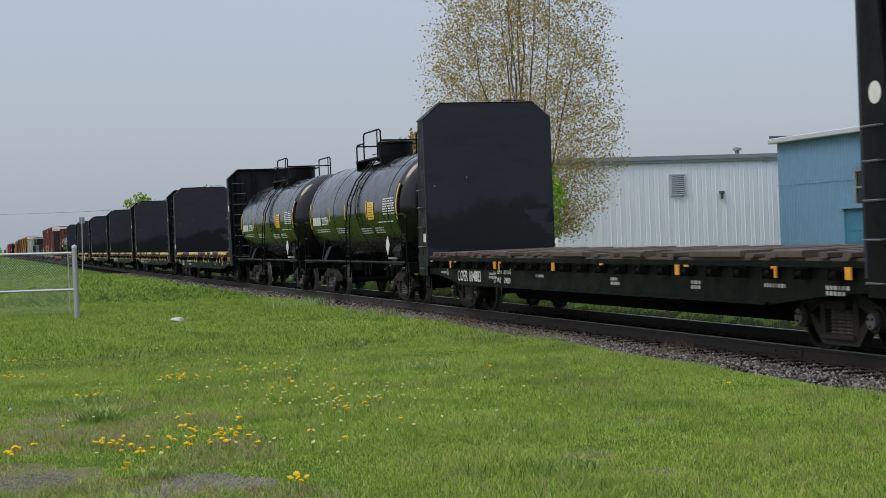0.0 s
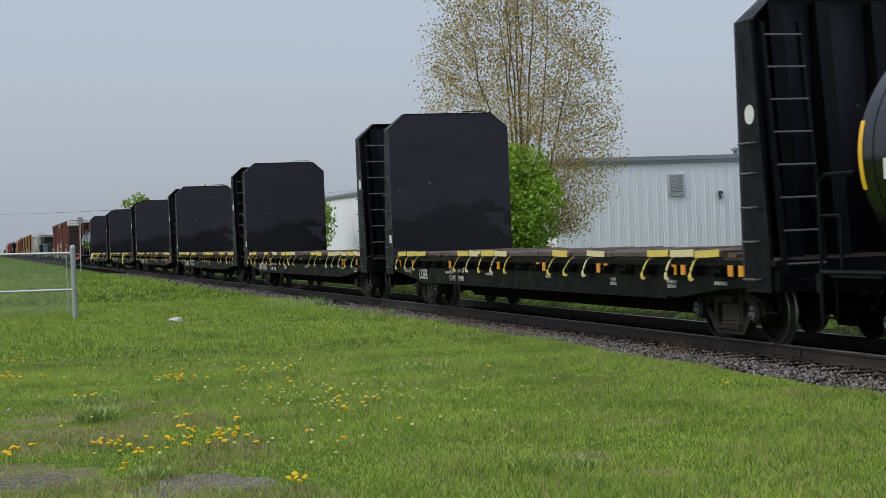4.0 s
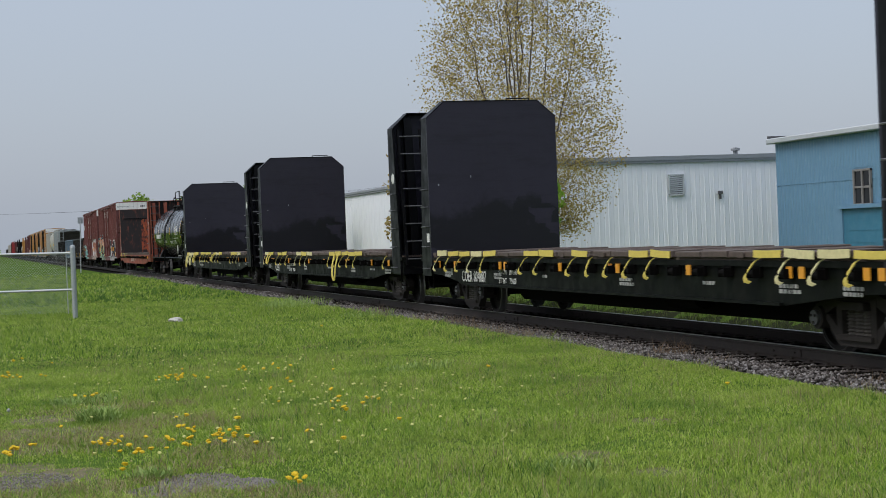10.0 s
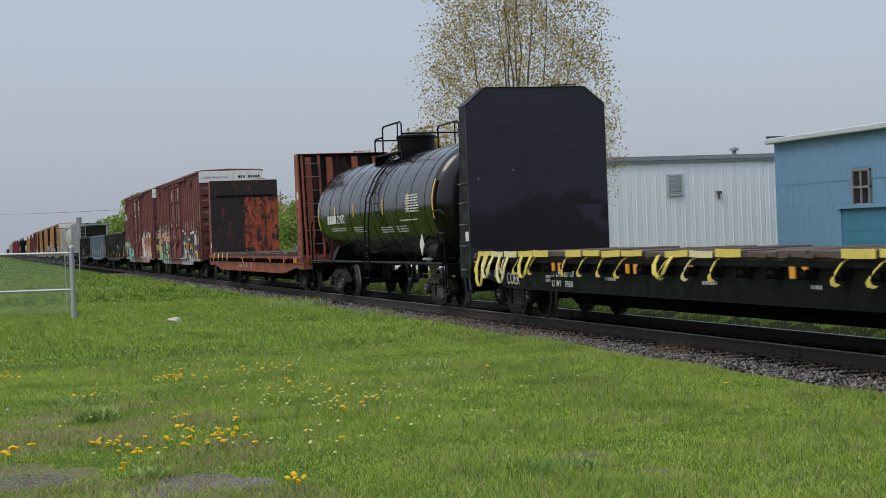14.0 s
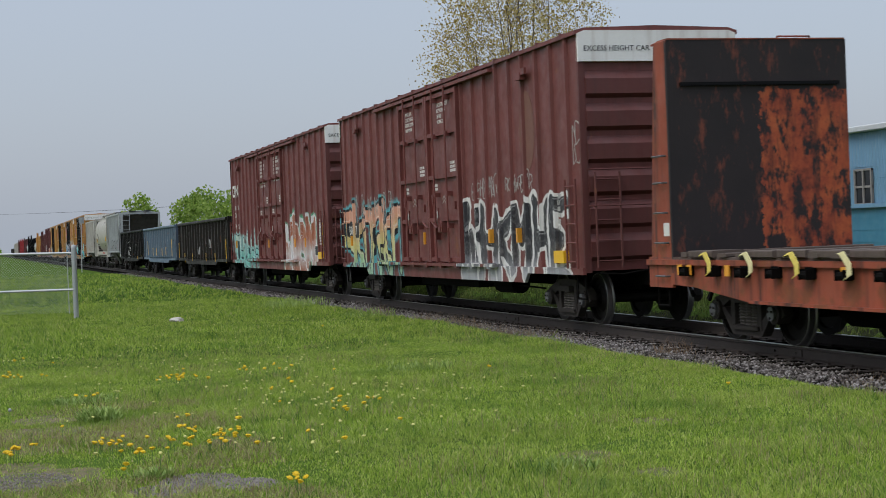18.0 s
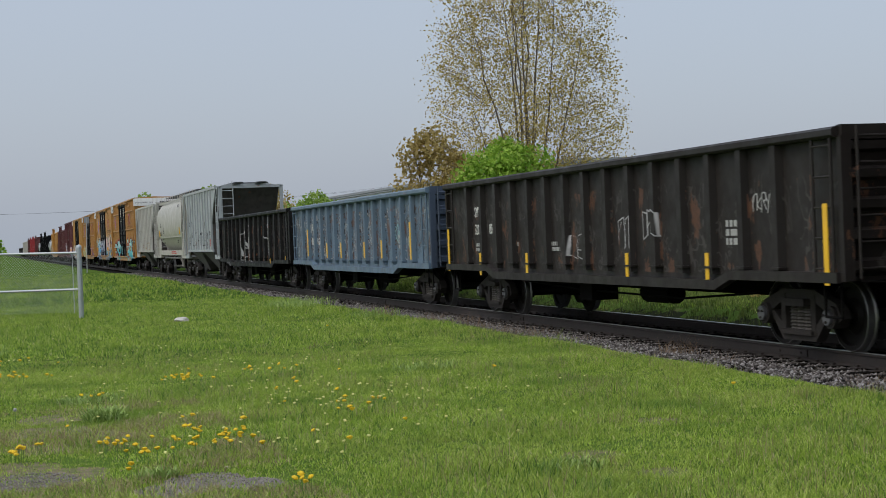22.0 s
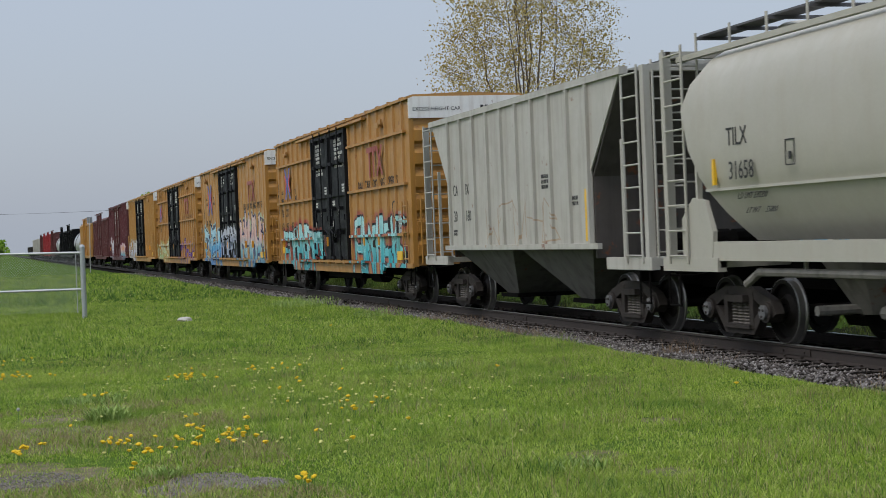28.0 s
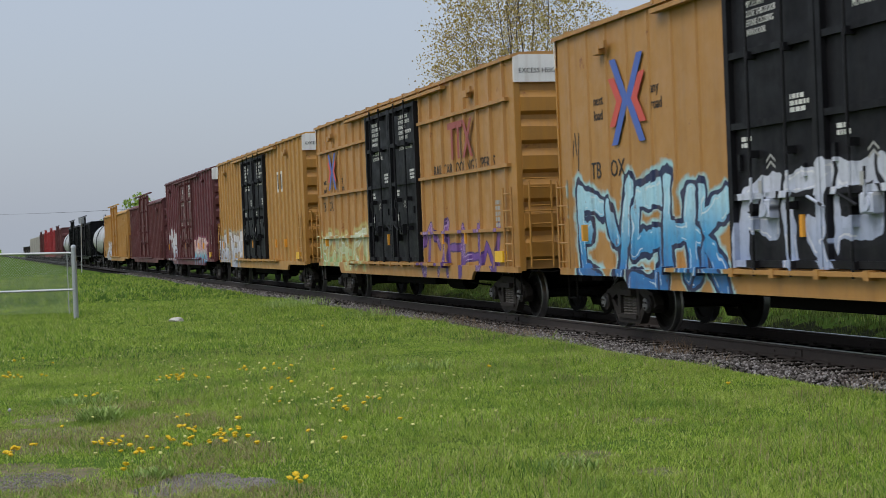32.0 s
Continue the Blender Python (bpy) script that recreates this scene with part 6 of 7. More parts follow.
yel_d = paint("tan_yellow_boxcar_paint_grey_tag", (0.42, 0.225, 0.055), 0.5, (0.2, 0.11, 0.05), 0.3, 0.02, vary=0.12, pieces=(
    (-9.0, -3.6, 0.74, 2.1, SILVER, (0.3, 0.25, 0.2), (0.4, 0.36, 0.25), 5, 0.14),))
yel_end = paint("yellow_end_paint", (0.4, 0.19, 0.03), 0.55, (0.2, 0.11, 0.05), 0.3, 0.03, vary=0.15)
DOORK = paint("black_door_paint", (0.0075, 0.0075, 0.0095), 0.55, (0.018, 0.018, 0.018), 0.3, spec=0.2)
DOORK_B = paint("black_door_paint_tagged", (0.0075, 0.0075, 0.0095), 0.55, (0.03, 0.03, 0.03), 0.3, spec=0.2, pieces=(
    (-2.4, 2.3, 1.05, 2.35, ((0.3, 0.36, 0.5), (0.4, 0.45, 0.58), (0.5, 0.53, 0.6)), DARKLINE, None, 4, 0.15),))
DOORK_A = paint("black_door_paint_part_tagged", (0.0075, 0.0075, 0.0095), 0.55, (0.03, 0.03, 0.03), 0.3, spec=0.2, pieces=(
    (-2.6, -1.3, 1.0, 1.95, TURQ, DARKLINE, (0.2, 0.04, 0.03), 1, 0.14),))
maroon = paint("maroon_boxcar_paint", (0.105, 0.02, 0.026), 0.55, (0.05, 0.02, 0.016), 0.3, 0.03, pieces=(
    (-8.6, -4.6, 0.8, 2.4, SILVER, (0.2, 0.1, 0.1), None, 5, 0.12), (2.6, 7.0, 0.8, 2.0, ROSE, (0.2, 0.05, 0.1), None, 5, 0.12)))
maroon_plain = paint("dark_red_car_paint", (0.10, 0.022, 0.022), 0.55, (0.04, 0.02, 0.016), 0.3, 0.05)


# ---- gondolas ----
def gondola(q, label, rng, half, paintwork, end_mat, ribs, strips, text=None, group="open gondolas in the train", top=2.71, strip_mat=None):
    car = car_empty("gondola", label, q, group)
    w = 1.44
    for y in (-1, 1):
        sd = MB()
        sd.prism([(-half, 0.95), (-half + 2.9, 0.95), (-half + 3.4, 0.80), (half - 3.4, 0.80), (half - 2.9, 0.95), (half, 0.95), (half, top), (-half, top)], 1, y * w, y * (w - 0.03))
        part("side", sd, paintwork, car)
        part("top_chord", MB().box(-half - 0.03, half + 0.03, y * (w - 0.08), y * (w + 0.15), top - 0.02, top + 0.11, 0.03), paintwork, car)
        part("side_sill", MB().prism([(-half, 0.93), (-half + 2.9, 0.93), (-half + 3.4, 0.78), (half - 3.4, 0.78), (half - 2.9, 0.93), (half, 0.93), (half, 1.06), (half - 2.9, 1.06), (half - 3.4, 0.92), (-half + 3.4, 0.92), (-half + 2.9, 1.06), (-half, 1.06)], 1, y * w, y * (w + 0.13)), paintwork, car)
        for i in range(ribs):
            x = -half + 1.58 + i * (2 * half - 3.16) / (ribs - 1)
            part("rib", MB().prism([(x - 0.10, y * w), (x - 0.075, y * (w + 0.11)), (x + 0.075, y * (w + 0.11)), (x + 0.10, y * w)], 2, 1.0, top), paintwork, car)
            part("rib_foot", MB().box(x - 0.13, x + 0.13, y * w, y * (w + 0.14), 1.08, 1.11), paintwork, car)
    part("floor", MB().box(-half, half, -w + 0.03, w - 0.03, 1.0, 1.06), UNDER, car)
    for s in (-1, 1):
        en = MB()
        en.box(s * half, s * (half - 0.05), -w, w, 0.95, top)
        part("end", en, end_mat, car)
        for z in (1.05, 1.42, 1.79, 2.16, 2.5):
            part("corrugation", MB().prism([(s * half, z), (s * (half + 0.09), z + 0.04), (s * (half + 0.09), z + 0.14), (s * half, z + 0.18)], 1, -w, w), end_mat, car)
        en = MB()
        en.box(s * (half - 0.04), s * (half + 0.1), -w - 0.05, w + 0.05, top - 0.05, top + 0.13)
        for y in (-w, w):
            en.box(s * half, s * (half + 0.1), y - 0.07, y + 0.07, 0.95, top)
        part("end_frame", en, end_mat, car)
        ladder(car, -w + 0.12, -w + 0.58, s * (half + 0.15), 1.1, 2.7, 6, end_mat, True)
        ladder(car, s * (half - 0.1), s * (half - 0.55), -w - 0.1, 1.1, 2.6, 5, paintwork)
    for x, z0, z1 in strips:
        part("reflective_strip", MB().box(x - 0.055, x + 0.055, -w - 0.122, -w - 0.11, z0, z1), STRIPE, car, "yellow reflective strip")
    tx = MB()
    bars(tx, half - 3.2, 1.75, -w - 0.004, 3, 0.5, 0.09, rng)
    for k in range(3):
        x = -half + 1.9 + k * 2.3
        bars(tx, x, 1.5, -w - 0.004, 2, 0.55, 0.07, rng)
    part("stencilling", tx, GREYINK, car, "faded white stencilled data")
    if text:
        for t, x, z in text:
            words(t, 0.31, x, z, -w - 0.008, WHITE, car, label="white reporting marks", squeeze=0.68)
    fr = MB()
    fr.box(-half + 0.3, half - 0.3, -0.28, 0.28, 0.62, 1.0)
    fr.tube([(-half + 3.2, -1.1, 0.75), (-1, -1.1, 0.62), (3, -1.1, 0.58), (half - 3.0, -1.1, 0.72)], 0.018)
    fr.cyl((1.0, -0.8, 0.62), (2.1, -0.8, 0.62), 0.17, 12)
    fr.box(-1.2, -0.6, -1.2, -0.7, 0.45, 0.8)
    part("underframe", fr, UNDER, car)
    running_gear(car, half, half - 1.9)
    return car


CHALK = ((0.45, 0.45, 0.45), (0.55, 0.55, 0.55))
gon_dark = paint("brown_black_gondola_paint", (0.021, 0.0175, 0.0155), 0.55, (0.032, 0.026, 0.022), 0.4, 0.0, vary=0.35, spec=0.25, scratched=(1.0, 2.3, ((0.06, 0.055, 0.05),)), pieces=(
    (1.35, 2.05, 1.4, 1.85, CHALK, None, None, 3, 0.012), (2.35, 3.05, 1.55, 1.95, CHALK, None, None, 4, 0.012), (-0.9, -0.3, 1.2, 1.6, CHALK, None, None, 2, 0.012)))
gon_black = paint("black_gondola_paint", (0.0085, 0.008, 0.008), 0.55, (0.022, 0.019, 0.016), 0.35, 0.08, vary=0.3, spec=0.2, scratched=(1.0, 2.3, ((0.06, 0.05, 0.045),)), pieces=(
    (-2.3, -0.2, 1.0, 2.3, CHALK, None, None, 3, 0.022), (-2.2, -0.3, 1.1, 2.1, CHALK, None, None, 3, 0.018), (3.1, 4.2, 1.3, 2.5, CHALK, None, None, 2, 0.02)))
gon_blue = paint("blue_grey_gondola_paint", (0.105, 0.16, 0.215), 0.55, (0.08, 0.06, 0.05), 0.4, 0.1, vary=0.22, scratched=(1.12, 2.45, ((0.03, 0.022, 0.02), (0.38, 0.38, 0.37), (0.1, 0.05, 0.03), (0.02, 0.02, 0.024))))
gon_blue_end = paint("dark_blue_end_paint", (0.045, 0.065, 0.10), 0.55, (0.04, 0.04, 0.04), 0.4, 0.05)


# ---- covered hoppers ----
def hopper_common(car, half, mat, truck, top, rise=0.14):
    en_x = half - 0.15
    for s in (-1, 1):
        fr = MB()
        fr.box(s * (half - 1.9), s * half, -1.4, 1.4, 1.08, 1.2)
        for y in (-1.38, 1.38):
            fr.box(s * (half - 0.25), s * (half - 0.1), y - 0.06, y + 0.06, 1.1, top)
            fr.box(s * (half - 1.23), s * (half - 1.17), y - 0.03, y + 0.03, 1.1, top - 1.1)
            fr.box(s * (half - 1.9), s * half, y - 0.07, y + 0.07, 1.02, 1.22)
        fr.box(s * (half - 0.25), s * (half - 0.1), -1.4, 1.4, top - 0.1, top)
        part("end_frame", fr, mat, car)
        ladder(car, s * (half - 0.95), s * (half - 0.3), -1.47, 1.25, top - 0.1, 9, mat)
        ladder(car, s * (half - 0.95), s * (half - 0.3), 1.47, 1.25, top - 0.1, 9, mat)
        ladder(car, -1.3, -0.8, s * (half - 0.06), 1.3, top - 0.2, 9, mat, True)
        sill = MB().box(s * (half - 3.2), s * (half + 0.02), -0.3, 0.3, 0.74, 1.12)
        sill.cyl((s * (half - 0.9), -0.7, 1.45), (s * (half - 0.9), 0.3, 1.45), 0.18, 12)
        part("stub_sill", sill, UNDER, car)
    bw = MB()
    bw.lathe([(half - 0.02, 0.27), (half + 0.02, 0.29), (half + 0.05, 0.27)], 16, 0, 0.55, 2.2)
    part("brake_wheel", bw, mat, car)
    rb = MB()
    rb.box(-half, half, -0.72, -0.32, top + rise, top + rise + 0.03)
    rb.box(-half, half, 0.32, 0.72, top + rise, top + rise + 0.03)
    for k in range(13):
        x = -half + 0.1 + k * (2 * half - 0.2) / 12
        rb.box(x - 0.02, x + 0.02, -0.8, 0.8, top + rise - 0.05, top + rise)
        part("bracket", MB().cyl((x, -0.82, top - 0.05), (x, -0.82, top + rise + 0.06), 0.022, 6), mat, car)
    part("running_board", rb, GALVDARK, car, "dark steel roof walkway")
    hatch = MB()
    for k in range(5):
        x = -half * 0.72 + k * half * 0.36
        hatch.lathe([(top + 0.02, 0.36), (top + 0.16, 0.36), (top + 0.2, 0.3)], 16, 2, x, 0)
    part("hatch", hatch, mat, car)
    running_gear(car, half, truck)


CHUTE = paint("dusty_chute_paint", (0.13, 0.127, 0.12), 0.7, (0.03, 0.027, 0.024), 0.5, 0.1, vary=0.3, spec=0.2)
PIPE = paint("dusty_pipe_paint", (0.2, 0.19, 0.17), 0.6, (0.04, 0.036, 0.03), 0.6, 0.1, vary=0.3)
GALVDARK = plain("dark_grating_steel", (0.1, 0.1, 0.105), 0.6, 12, 0.3, 0.3)


def ribbed_hopper(q, label, rng, mat, dark, text):
    car = car_empty("covered_hopper", label, q, "covered hoppers in the train")
    half, w, top = 6.75, 1.46, 4.25
    for y in (-1, 1):
        part("side", MB().prism([(-4.4, 1.44), (4.3, 1.44), (4.3, 2.7), (5.75, top), (-5.75, top), (-4.4, 2.6)], 1, y * w, y * (w - 0.03)), mat, car)
        for i in range(10):
            x = -4.35 + i * 0.955
            part("rib", MB().prism([(x - 0.05, y * w), (x - 0.045, y * (w + 0.06)), (x + 0.045, y * (w + 0.06)), (x + 0.05, y * w)], 2, 1.44, top - 0.06), mat, car)
        part("side_sill", MB().box(-4.75, 4.65, y * (w - 0.02), y * (w + 0.06), 1.36, 1.46), mat, car)
        part("top_chord", MB().box(-5.85, 5.85, y * (w - 0.1), y * (w + 0.05), top - 0.06, top + 0.06), mat, car)
    part("roof", MB().prism([(-w, top), (-0.6, top + 0.16), (0.6, top + 0.16), (w, top)], 0, -5.85, 5.85), mat, car)
    for s in (-1, 1):
        sl = MB()
        sl.add([(s * 5.75, -w + 0.03, top), (s * 5.75, w - 0.03, top), (s * 4.35, w - 0.03, 2.6), (s * 4.35, -w + 0.03, 2.6),
                (s * 5.7, -w + 0.03, top), (s * 5.7, w - 0.03, top), (s * 4.3, w - 0.03, 2.6), (s * 4.3, -w + 0.03, 2.6)],
               [(0, 1, 2, 3), (7, 6, 5, 4), (0, 4, 5, 1), (1, 5, 6, 2), (2, 6, 7, 3), (3, 7, 4, 0)])
        sl.box(s * 4.35, s * 4.3, -w + 0.04, w - 0.04, 1.2, 2.6)
        part("slope_sheet", sl, dark, car, "sooty sloping end sheet")
    for x in (-2.3, 2.1):
        ch = MB()
        ch.add([(x - 2.0, -1.4, 1.4), (x + 2.0, -1.4, 1.4), (x + 2.0, 1.4, 1.4), (x - 2.0, 1.4, 1.4), (x - 0.35, -0.75, 0.42), (x + 0.35, -0.75, 0.42), (x + 0.35, 0.75, 0.42), (x - 0.35, 0.75, 0.42)],
               [(3, 2, 1, 0), (4, 5, 6, 7), (0, 1, 5, 4), (1, 2, 6, 5), (2, 3, 7, 6), (3, 0, 4, 7)])
        part("hopper_chute", ch, CHUTE, car, "dusty grey discharge chute")
        part("outlet_gate", MB().box(x - 0.55, x + 0.55, -0.85, 0.85, 0.34, 0.42), UNDER, car)
    for t, x, z, sz in text:
        words(t, sz, x, z, -w - 0.004, INK, car, label="black stencilled reporting marks", squeeze=0.8)
    tx = MB()
    bars(tx, 1.75, 2.75, -w - 0.002, 3, 0.5, 0.07, rng)
    bars(tx, 3.2, 2.3, -w - 0.002, 2, 0.45, 0.07, rng)
    bars(tx, -4.2, 1.8, -w - 0.002, 2, 0.3, 0.05, rng)
    part("stencilling", tx, INK, car, "black stencilled data")
    part("reflective_strip", MB().box(3.98, 4.1, -w - 0.012, -w, 1.5, 2.4), STRIPE, car, "yellow reflective strip")
    hopper_common(car, half, mat, half - 1.75, top)
    return car


def cylindrical_hopper(q, label, rng, mat, dark):
    car = car_empty("covered_hopper", label, q, "covered hoppers in the train")
    half = 7.1
    outline = [(0.55, 4.38), (0.9, 4.28), (1.25, 4.08), (1.44, 3.75), (1.5, 3.4), (1.5, 2.8), (1.46, 2.4), (1.4, 2.2), (1.24, 1.85), (1.08, 1.62), (0.95, 1.45)]
    reach = lambda z: float(np.interp(z, [1.45, 1.85, 2.2, 2.8, 3.5, 4.05, 4.38], [4.9, 5.25, 5.55, 5.95, 6.2, 5.6, 5.45]))
    ring = [(-y, z) for y, z in outline] + [(y, z) for y, z in outline[::-1]]
    vs = [(s * reach(z), y, z) for s in (-1, 1) for y, z in ring]
    n = len(ring)
    fs = [(i, (i + 1) % n, n + (i + 1) % n, n + i) for i in range(n)]
    part("body", MB().add(vs, fs), mat, car, smooth=40)
    for s in (-1, 1):
        vs = [(s * reach(z) * 0.999, y * 0.995, z) for y, z in ring] + [(s * 5.1, y * 0.5, 0.5 * (z + 2.6)) for y, z in ring]
        part("slope_sheet", MB().add(vs, [(i, (i + 1) % n, n + (i + 1) % n, n + i) for i in range(n)] + [tuple(range(n, 2 * n))]), dark, car, smooth=40)
    for y in (-1, 1):
        part("side_sill", MB().prism([(-6.2, 1.18), (6.2, 1.18), (6.2, 1.45), (-6.2, 1.45)], 1, y * 1.3, y * 1.42), mat, car)
        part("seam", MB().box(-5.55, 5.55, y * 1.38, y * 1.425, 2.17, 2.21), mat, car)
        part("top_rail", MB().box(-6.7, 6.7, y * 1.2, y * 1.3, 4.16, 4.24), mat, car)
        for s in (-1, 1):
            part("corner_plate", MB().prism([(s * 6.4, 1.2), (s * 5.4, 1.2), (s * 5.35, 1.6), (s * 5.6, 2.05), (s * 6.0, 2.1), (s * 6.4, 1.8)], 1, y * 1.36, y * 1.43), mat, car)
    for x, z0, z1 in ((-5.12, 2.25, 2.62), (5.0, 2.3, 2.7)):
        part("reflective_strip", MB().box(x - 0.03, x + 0.03, -1.512, -1.46, z0, z1), STRIPE, car, "orange reflective strip")
    words("TILX", 0.36, -4.67, 2.78, -1.507, INK, car, label="black reporting marks", squeeze=0.85)
    words("31658", 0.36, -4.63, 2.31, -1.507, INK, car, label="black car number", squeeze=0.85)
    words("LD LMT 230200", 0.13, -4.6, 2.04, -1.40, INK, car, (72, 0, 0), label="black weight data")
    words("LT WT     55800", 0.13, -4.5, 1.84, -1.33, INK, car, (62, 0, 0), label="black weight data")
    bx = MB()
    for a, b in ((0, 0.015), (0.235, 0.25)):
        bx.box(-2.98 + a, -2.98 + b, -1.508, -1.5, 2.42, 2.76)
    for a in (2.42, 2.745):
        bx.box(-2.98, -2.73, -1.508, -1.5, a, a + 0.015)
    bx.box(-2.89, -2.82, -1.508, -1.5, 2.5, 2.6)
    bars(bx, 3.5, 2.0, -1.42, 2, 0.6, 0.06, rng)
    bars(bx, 4.2, 3.9, -1.45, 2, 0.7, 0.06, rng)
    part("stencilling", bx, INK, car)
    rd = MB()
    bars(rd, 0.3, 1.4, -1.422, 2, 3.0, 0.06, rng)
    part("warning_writing", rd, REDINK, car, "small red warning writing on the sill")
    pp = MB()
    pp.tube([(-4.7, -1.25, 0.85), (-4.3, -1.25, 1.02), (3.6, -1.25, 1.02), (3.9, -1.25, 0.85), (4.0, -1.2, 0.55)], 0.06, 8)
    pp.tube([(-2.2, -0.6, 0.5), (3.2, -0.6, 0.5), (3.7, -0.6, 0.7)], 0.09, 8)
    for x in (-3.4, -0.2, 3.0):
        pp.cyl((x, -0.9, 0.5), (x, 0.9, 0.5), 0.07, 8)
        pp.cyl((x, 0, 0.42), (x, 0, 1.4), 0.24, 12, 0.9)
        pp.cyl((x + 0.4, -1.25, 1.0), (x + 0.4, -1.25, 1.25), 0.03, 6)
    part("discharge_piping", pp, PIPE, car, "dusty grey discharge pipes")
    hopper_common(car, half, mat, half - 1.75, 4.35, 0.24)
    return car


REDINK = plain("faded_red_stencil", (0.45, 0.1, 0.08), 0.6, 9, 0.2)


def scrawl(car, x, z, wide, high, y, mat, seed, thick=0.035):
    """A spray-can scrawl of loose joined loops on a car side."""
    rng = random.Random(seed)
    n = max(2, int(wide / (high * 0.5)))
    mb = MB()
    for k in range(n):
        for run in form_strokes(rng.choice(FORMS), x + wide * k / n, z, wide / n * 0.9, high * rng.uniform(0.8, 1.1), rng, 0.14):
            knots = [Vector((a, y, b)) for a, b in run]
            knots = [knots[0] * 2 - knots[1]] + knots + [knots[-1] * 2 - knots[-2]]
            pts = []
            for p0, p1, p2, p3 in zip(knots, knots[1:], knots[2:], knots[3:]):
                for m in range(6):
                    t = m / 6
                    pts.append(0.5 * (2 * p1 + (p2 - p0) * t + (2 * p0 - 5 * p1 + 4 * p2 - p3) * t * t + (3 * p1 - p0 - 3 * p2 + p3) * t ** 3))
            pts.append(knots[-2])
            for p, q in zip(pts, pts[1:]):
                d = Vector((q.x - p.x, 0, q.z - p.z))
                if d.length < 1e-4:
                    continue
                side = Vector((-d.z, 0, d.x)).normalized() * thick / 2
                q = q + d.normalized() * thick * 0.3
                o = Vector((0, 0.004, 0))
                mb.add([p - side, p + side, q + side, q - side, p - side + o, p + side + o, q + side + o, q - side + o], [(0, 1, 2, 3), (7, 6, 5, 4), (0, 4, 5, 1), (1, 5, 6, 2), (2, 6, 7, 3), (3, 7, 4, 0)])
    return part("spray_scrawl", mb, mat, car, "looping spray-painted scrawl")


# ---- the train, from its head to its tail: place of each car at the start ----
rg = random.Random(11)
CO = "COER"
flat_car(-25.95, "empty black bulkhead flat car with steel end bulkheads", rg, 0, CO + "804883")
MARKS = [(-5.35, -16, 16), (-2.45, -8, 8), (-0.37, -8, 9), (2.25, -8, 10), (5.5, -12, 24)]
DATA = [(-4.7, -18, 1.9, 2), (-1.8, -18, 1.3, 3), (1.3, -20, 1.2, 3), (2.9, -20, 1.0, 3), (4.1, 4, 1.2, 5), (3.4, -14, 1.7, 1), (4.1, 9, 1.1, 2)]
tank_car(-44.05, "glossy black tank car with yellow stripes", 6.62, rg, (-5.1, -1.9, 1.2, 4.6), MARKS, True, text=DATA, number="222984")
tank_car(-57.95, "glossy black tank car with yellow stripes", 6.62, rg, (-5.1, -1.9, 1.2, 4.6), MARKS, True, text=DATA, number="222998")
FLATS = "black bulkhead flat car with loose yellow straps along its deck"
for q, k, txt in ((-75.7, 1, CO), (-98.3, 1, CO + "804856"), (-120.7, 1, CO + "804857"), (-143.4, 1, CO + "804887"), (-165.95, 2, CO), (-188.5, 2, CO)):
    flat_car(q, FLATS if k == 1 else "black bulkhead flat car with tangled yellow straps hanging over its side", rg, k, txt)
tank_car(-207.6, "black ribbed-shell tank car with thin yellow stripes", 7.6, rg, [-5.9 + i * 1.3 for i in range(10)],
         [(-6.2, -18, 8), (-3.9, -6, 8), (-1.5, -6, 8), (1.8, -6, 10), (4.3, -6, 12), (6.5, -14, 22)], False, text=DATA, number="229692")
rust = paint("rusty_orange_flat_car_paint", (0.27, 0.06, 0.028), 0.7, (0.02, 0.012, 0.011), 0.9, 0.62, vary=0.45)


def stained_face():
    # black paint with one half gone to orange rust
    n = Nodes("rust_stained_black_bulkhead")
    x, y, z = n.split()
    c = n.mix(n.noise(1.5, 4), (0.013, 0.011, 0.012), (0.03, 0.022, 0.022))
    tone = n.ramp(n.noise(2.2, 6, None, 0.7), (0.3, (0.05, 0.02, 0.015)), (0.45, (0.28, 0.055, 0.025)), (0.62, (0.42, 0.10, 0.035)), (0.8, (0.3, 0.12, 0.06)))
    wob = n.math("MULTIPLY", n.math("SUBTRACT", n.noise(5.0, 6, None, 0.7), 0.5), 0.5)
    half = n.math("GREATER_THAN", n.math("ADD", y, wob), 0.02)
    low = n.math("LESS_THAN", n.math("ADD", z, n.math("MULTIPLY", wob, 0.8)), 3.72)
    keep = n.split(n.ramp(n.noise(3.6, 6, n.scaled((1, 1, 0.55)), 0.7), (0.42, 0.0), (0.5, 1.0)))[0]
    c = n.mix(n.math("MULTIPLY", n.math("MULTIPLY", half, low), keep), c, tone)
    streak = n.ramp(n.noise(1.0, 6, n.scaled((1, 7.0, 0.9)), 0.7), (0.5, 0.0), (0.66, 1.0))
    c = n.mix(n.math("MULTIPLY", n.split(streak)[0], 0.6), c, (0.02, 0.015, 0.015))
    foot = n.ramp(n.noise(4.0, 6, n.scaled((1, 1, 0.4)), 0.7), (0.55, 0.0), (0.68, 1.0))
    c = n.mix(n.math("MULTIPLY", n.split(foot)[0], 0.7), c, (0.2, 0.055, 0.03))
    n.bump(n.noise(6, 5), 0.2, 0.02)
    return n.done(c, 0.6, 0, 0.3)


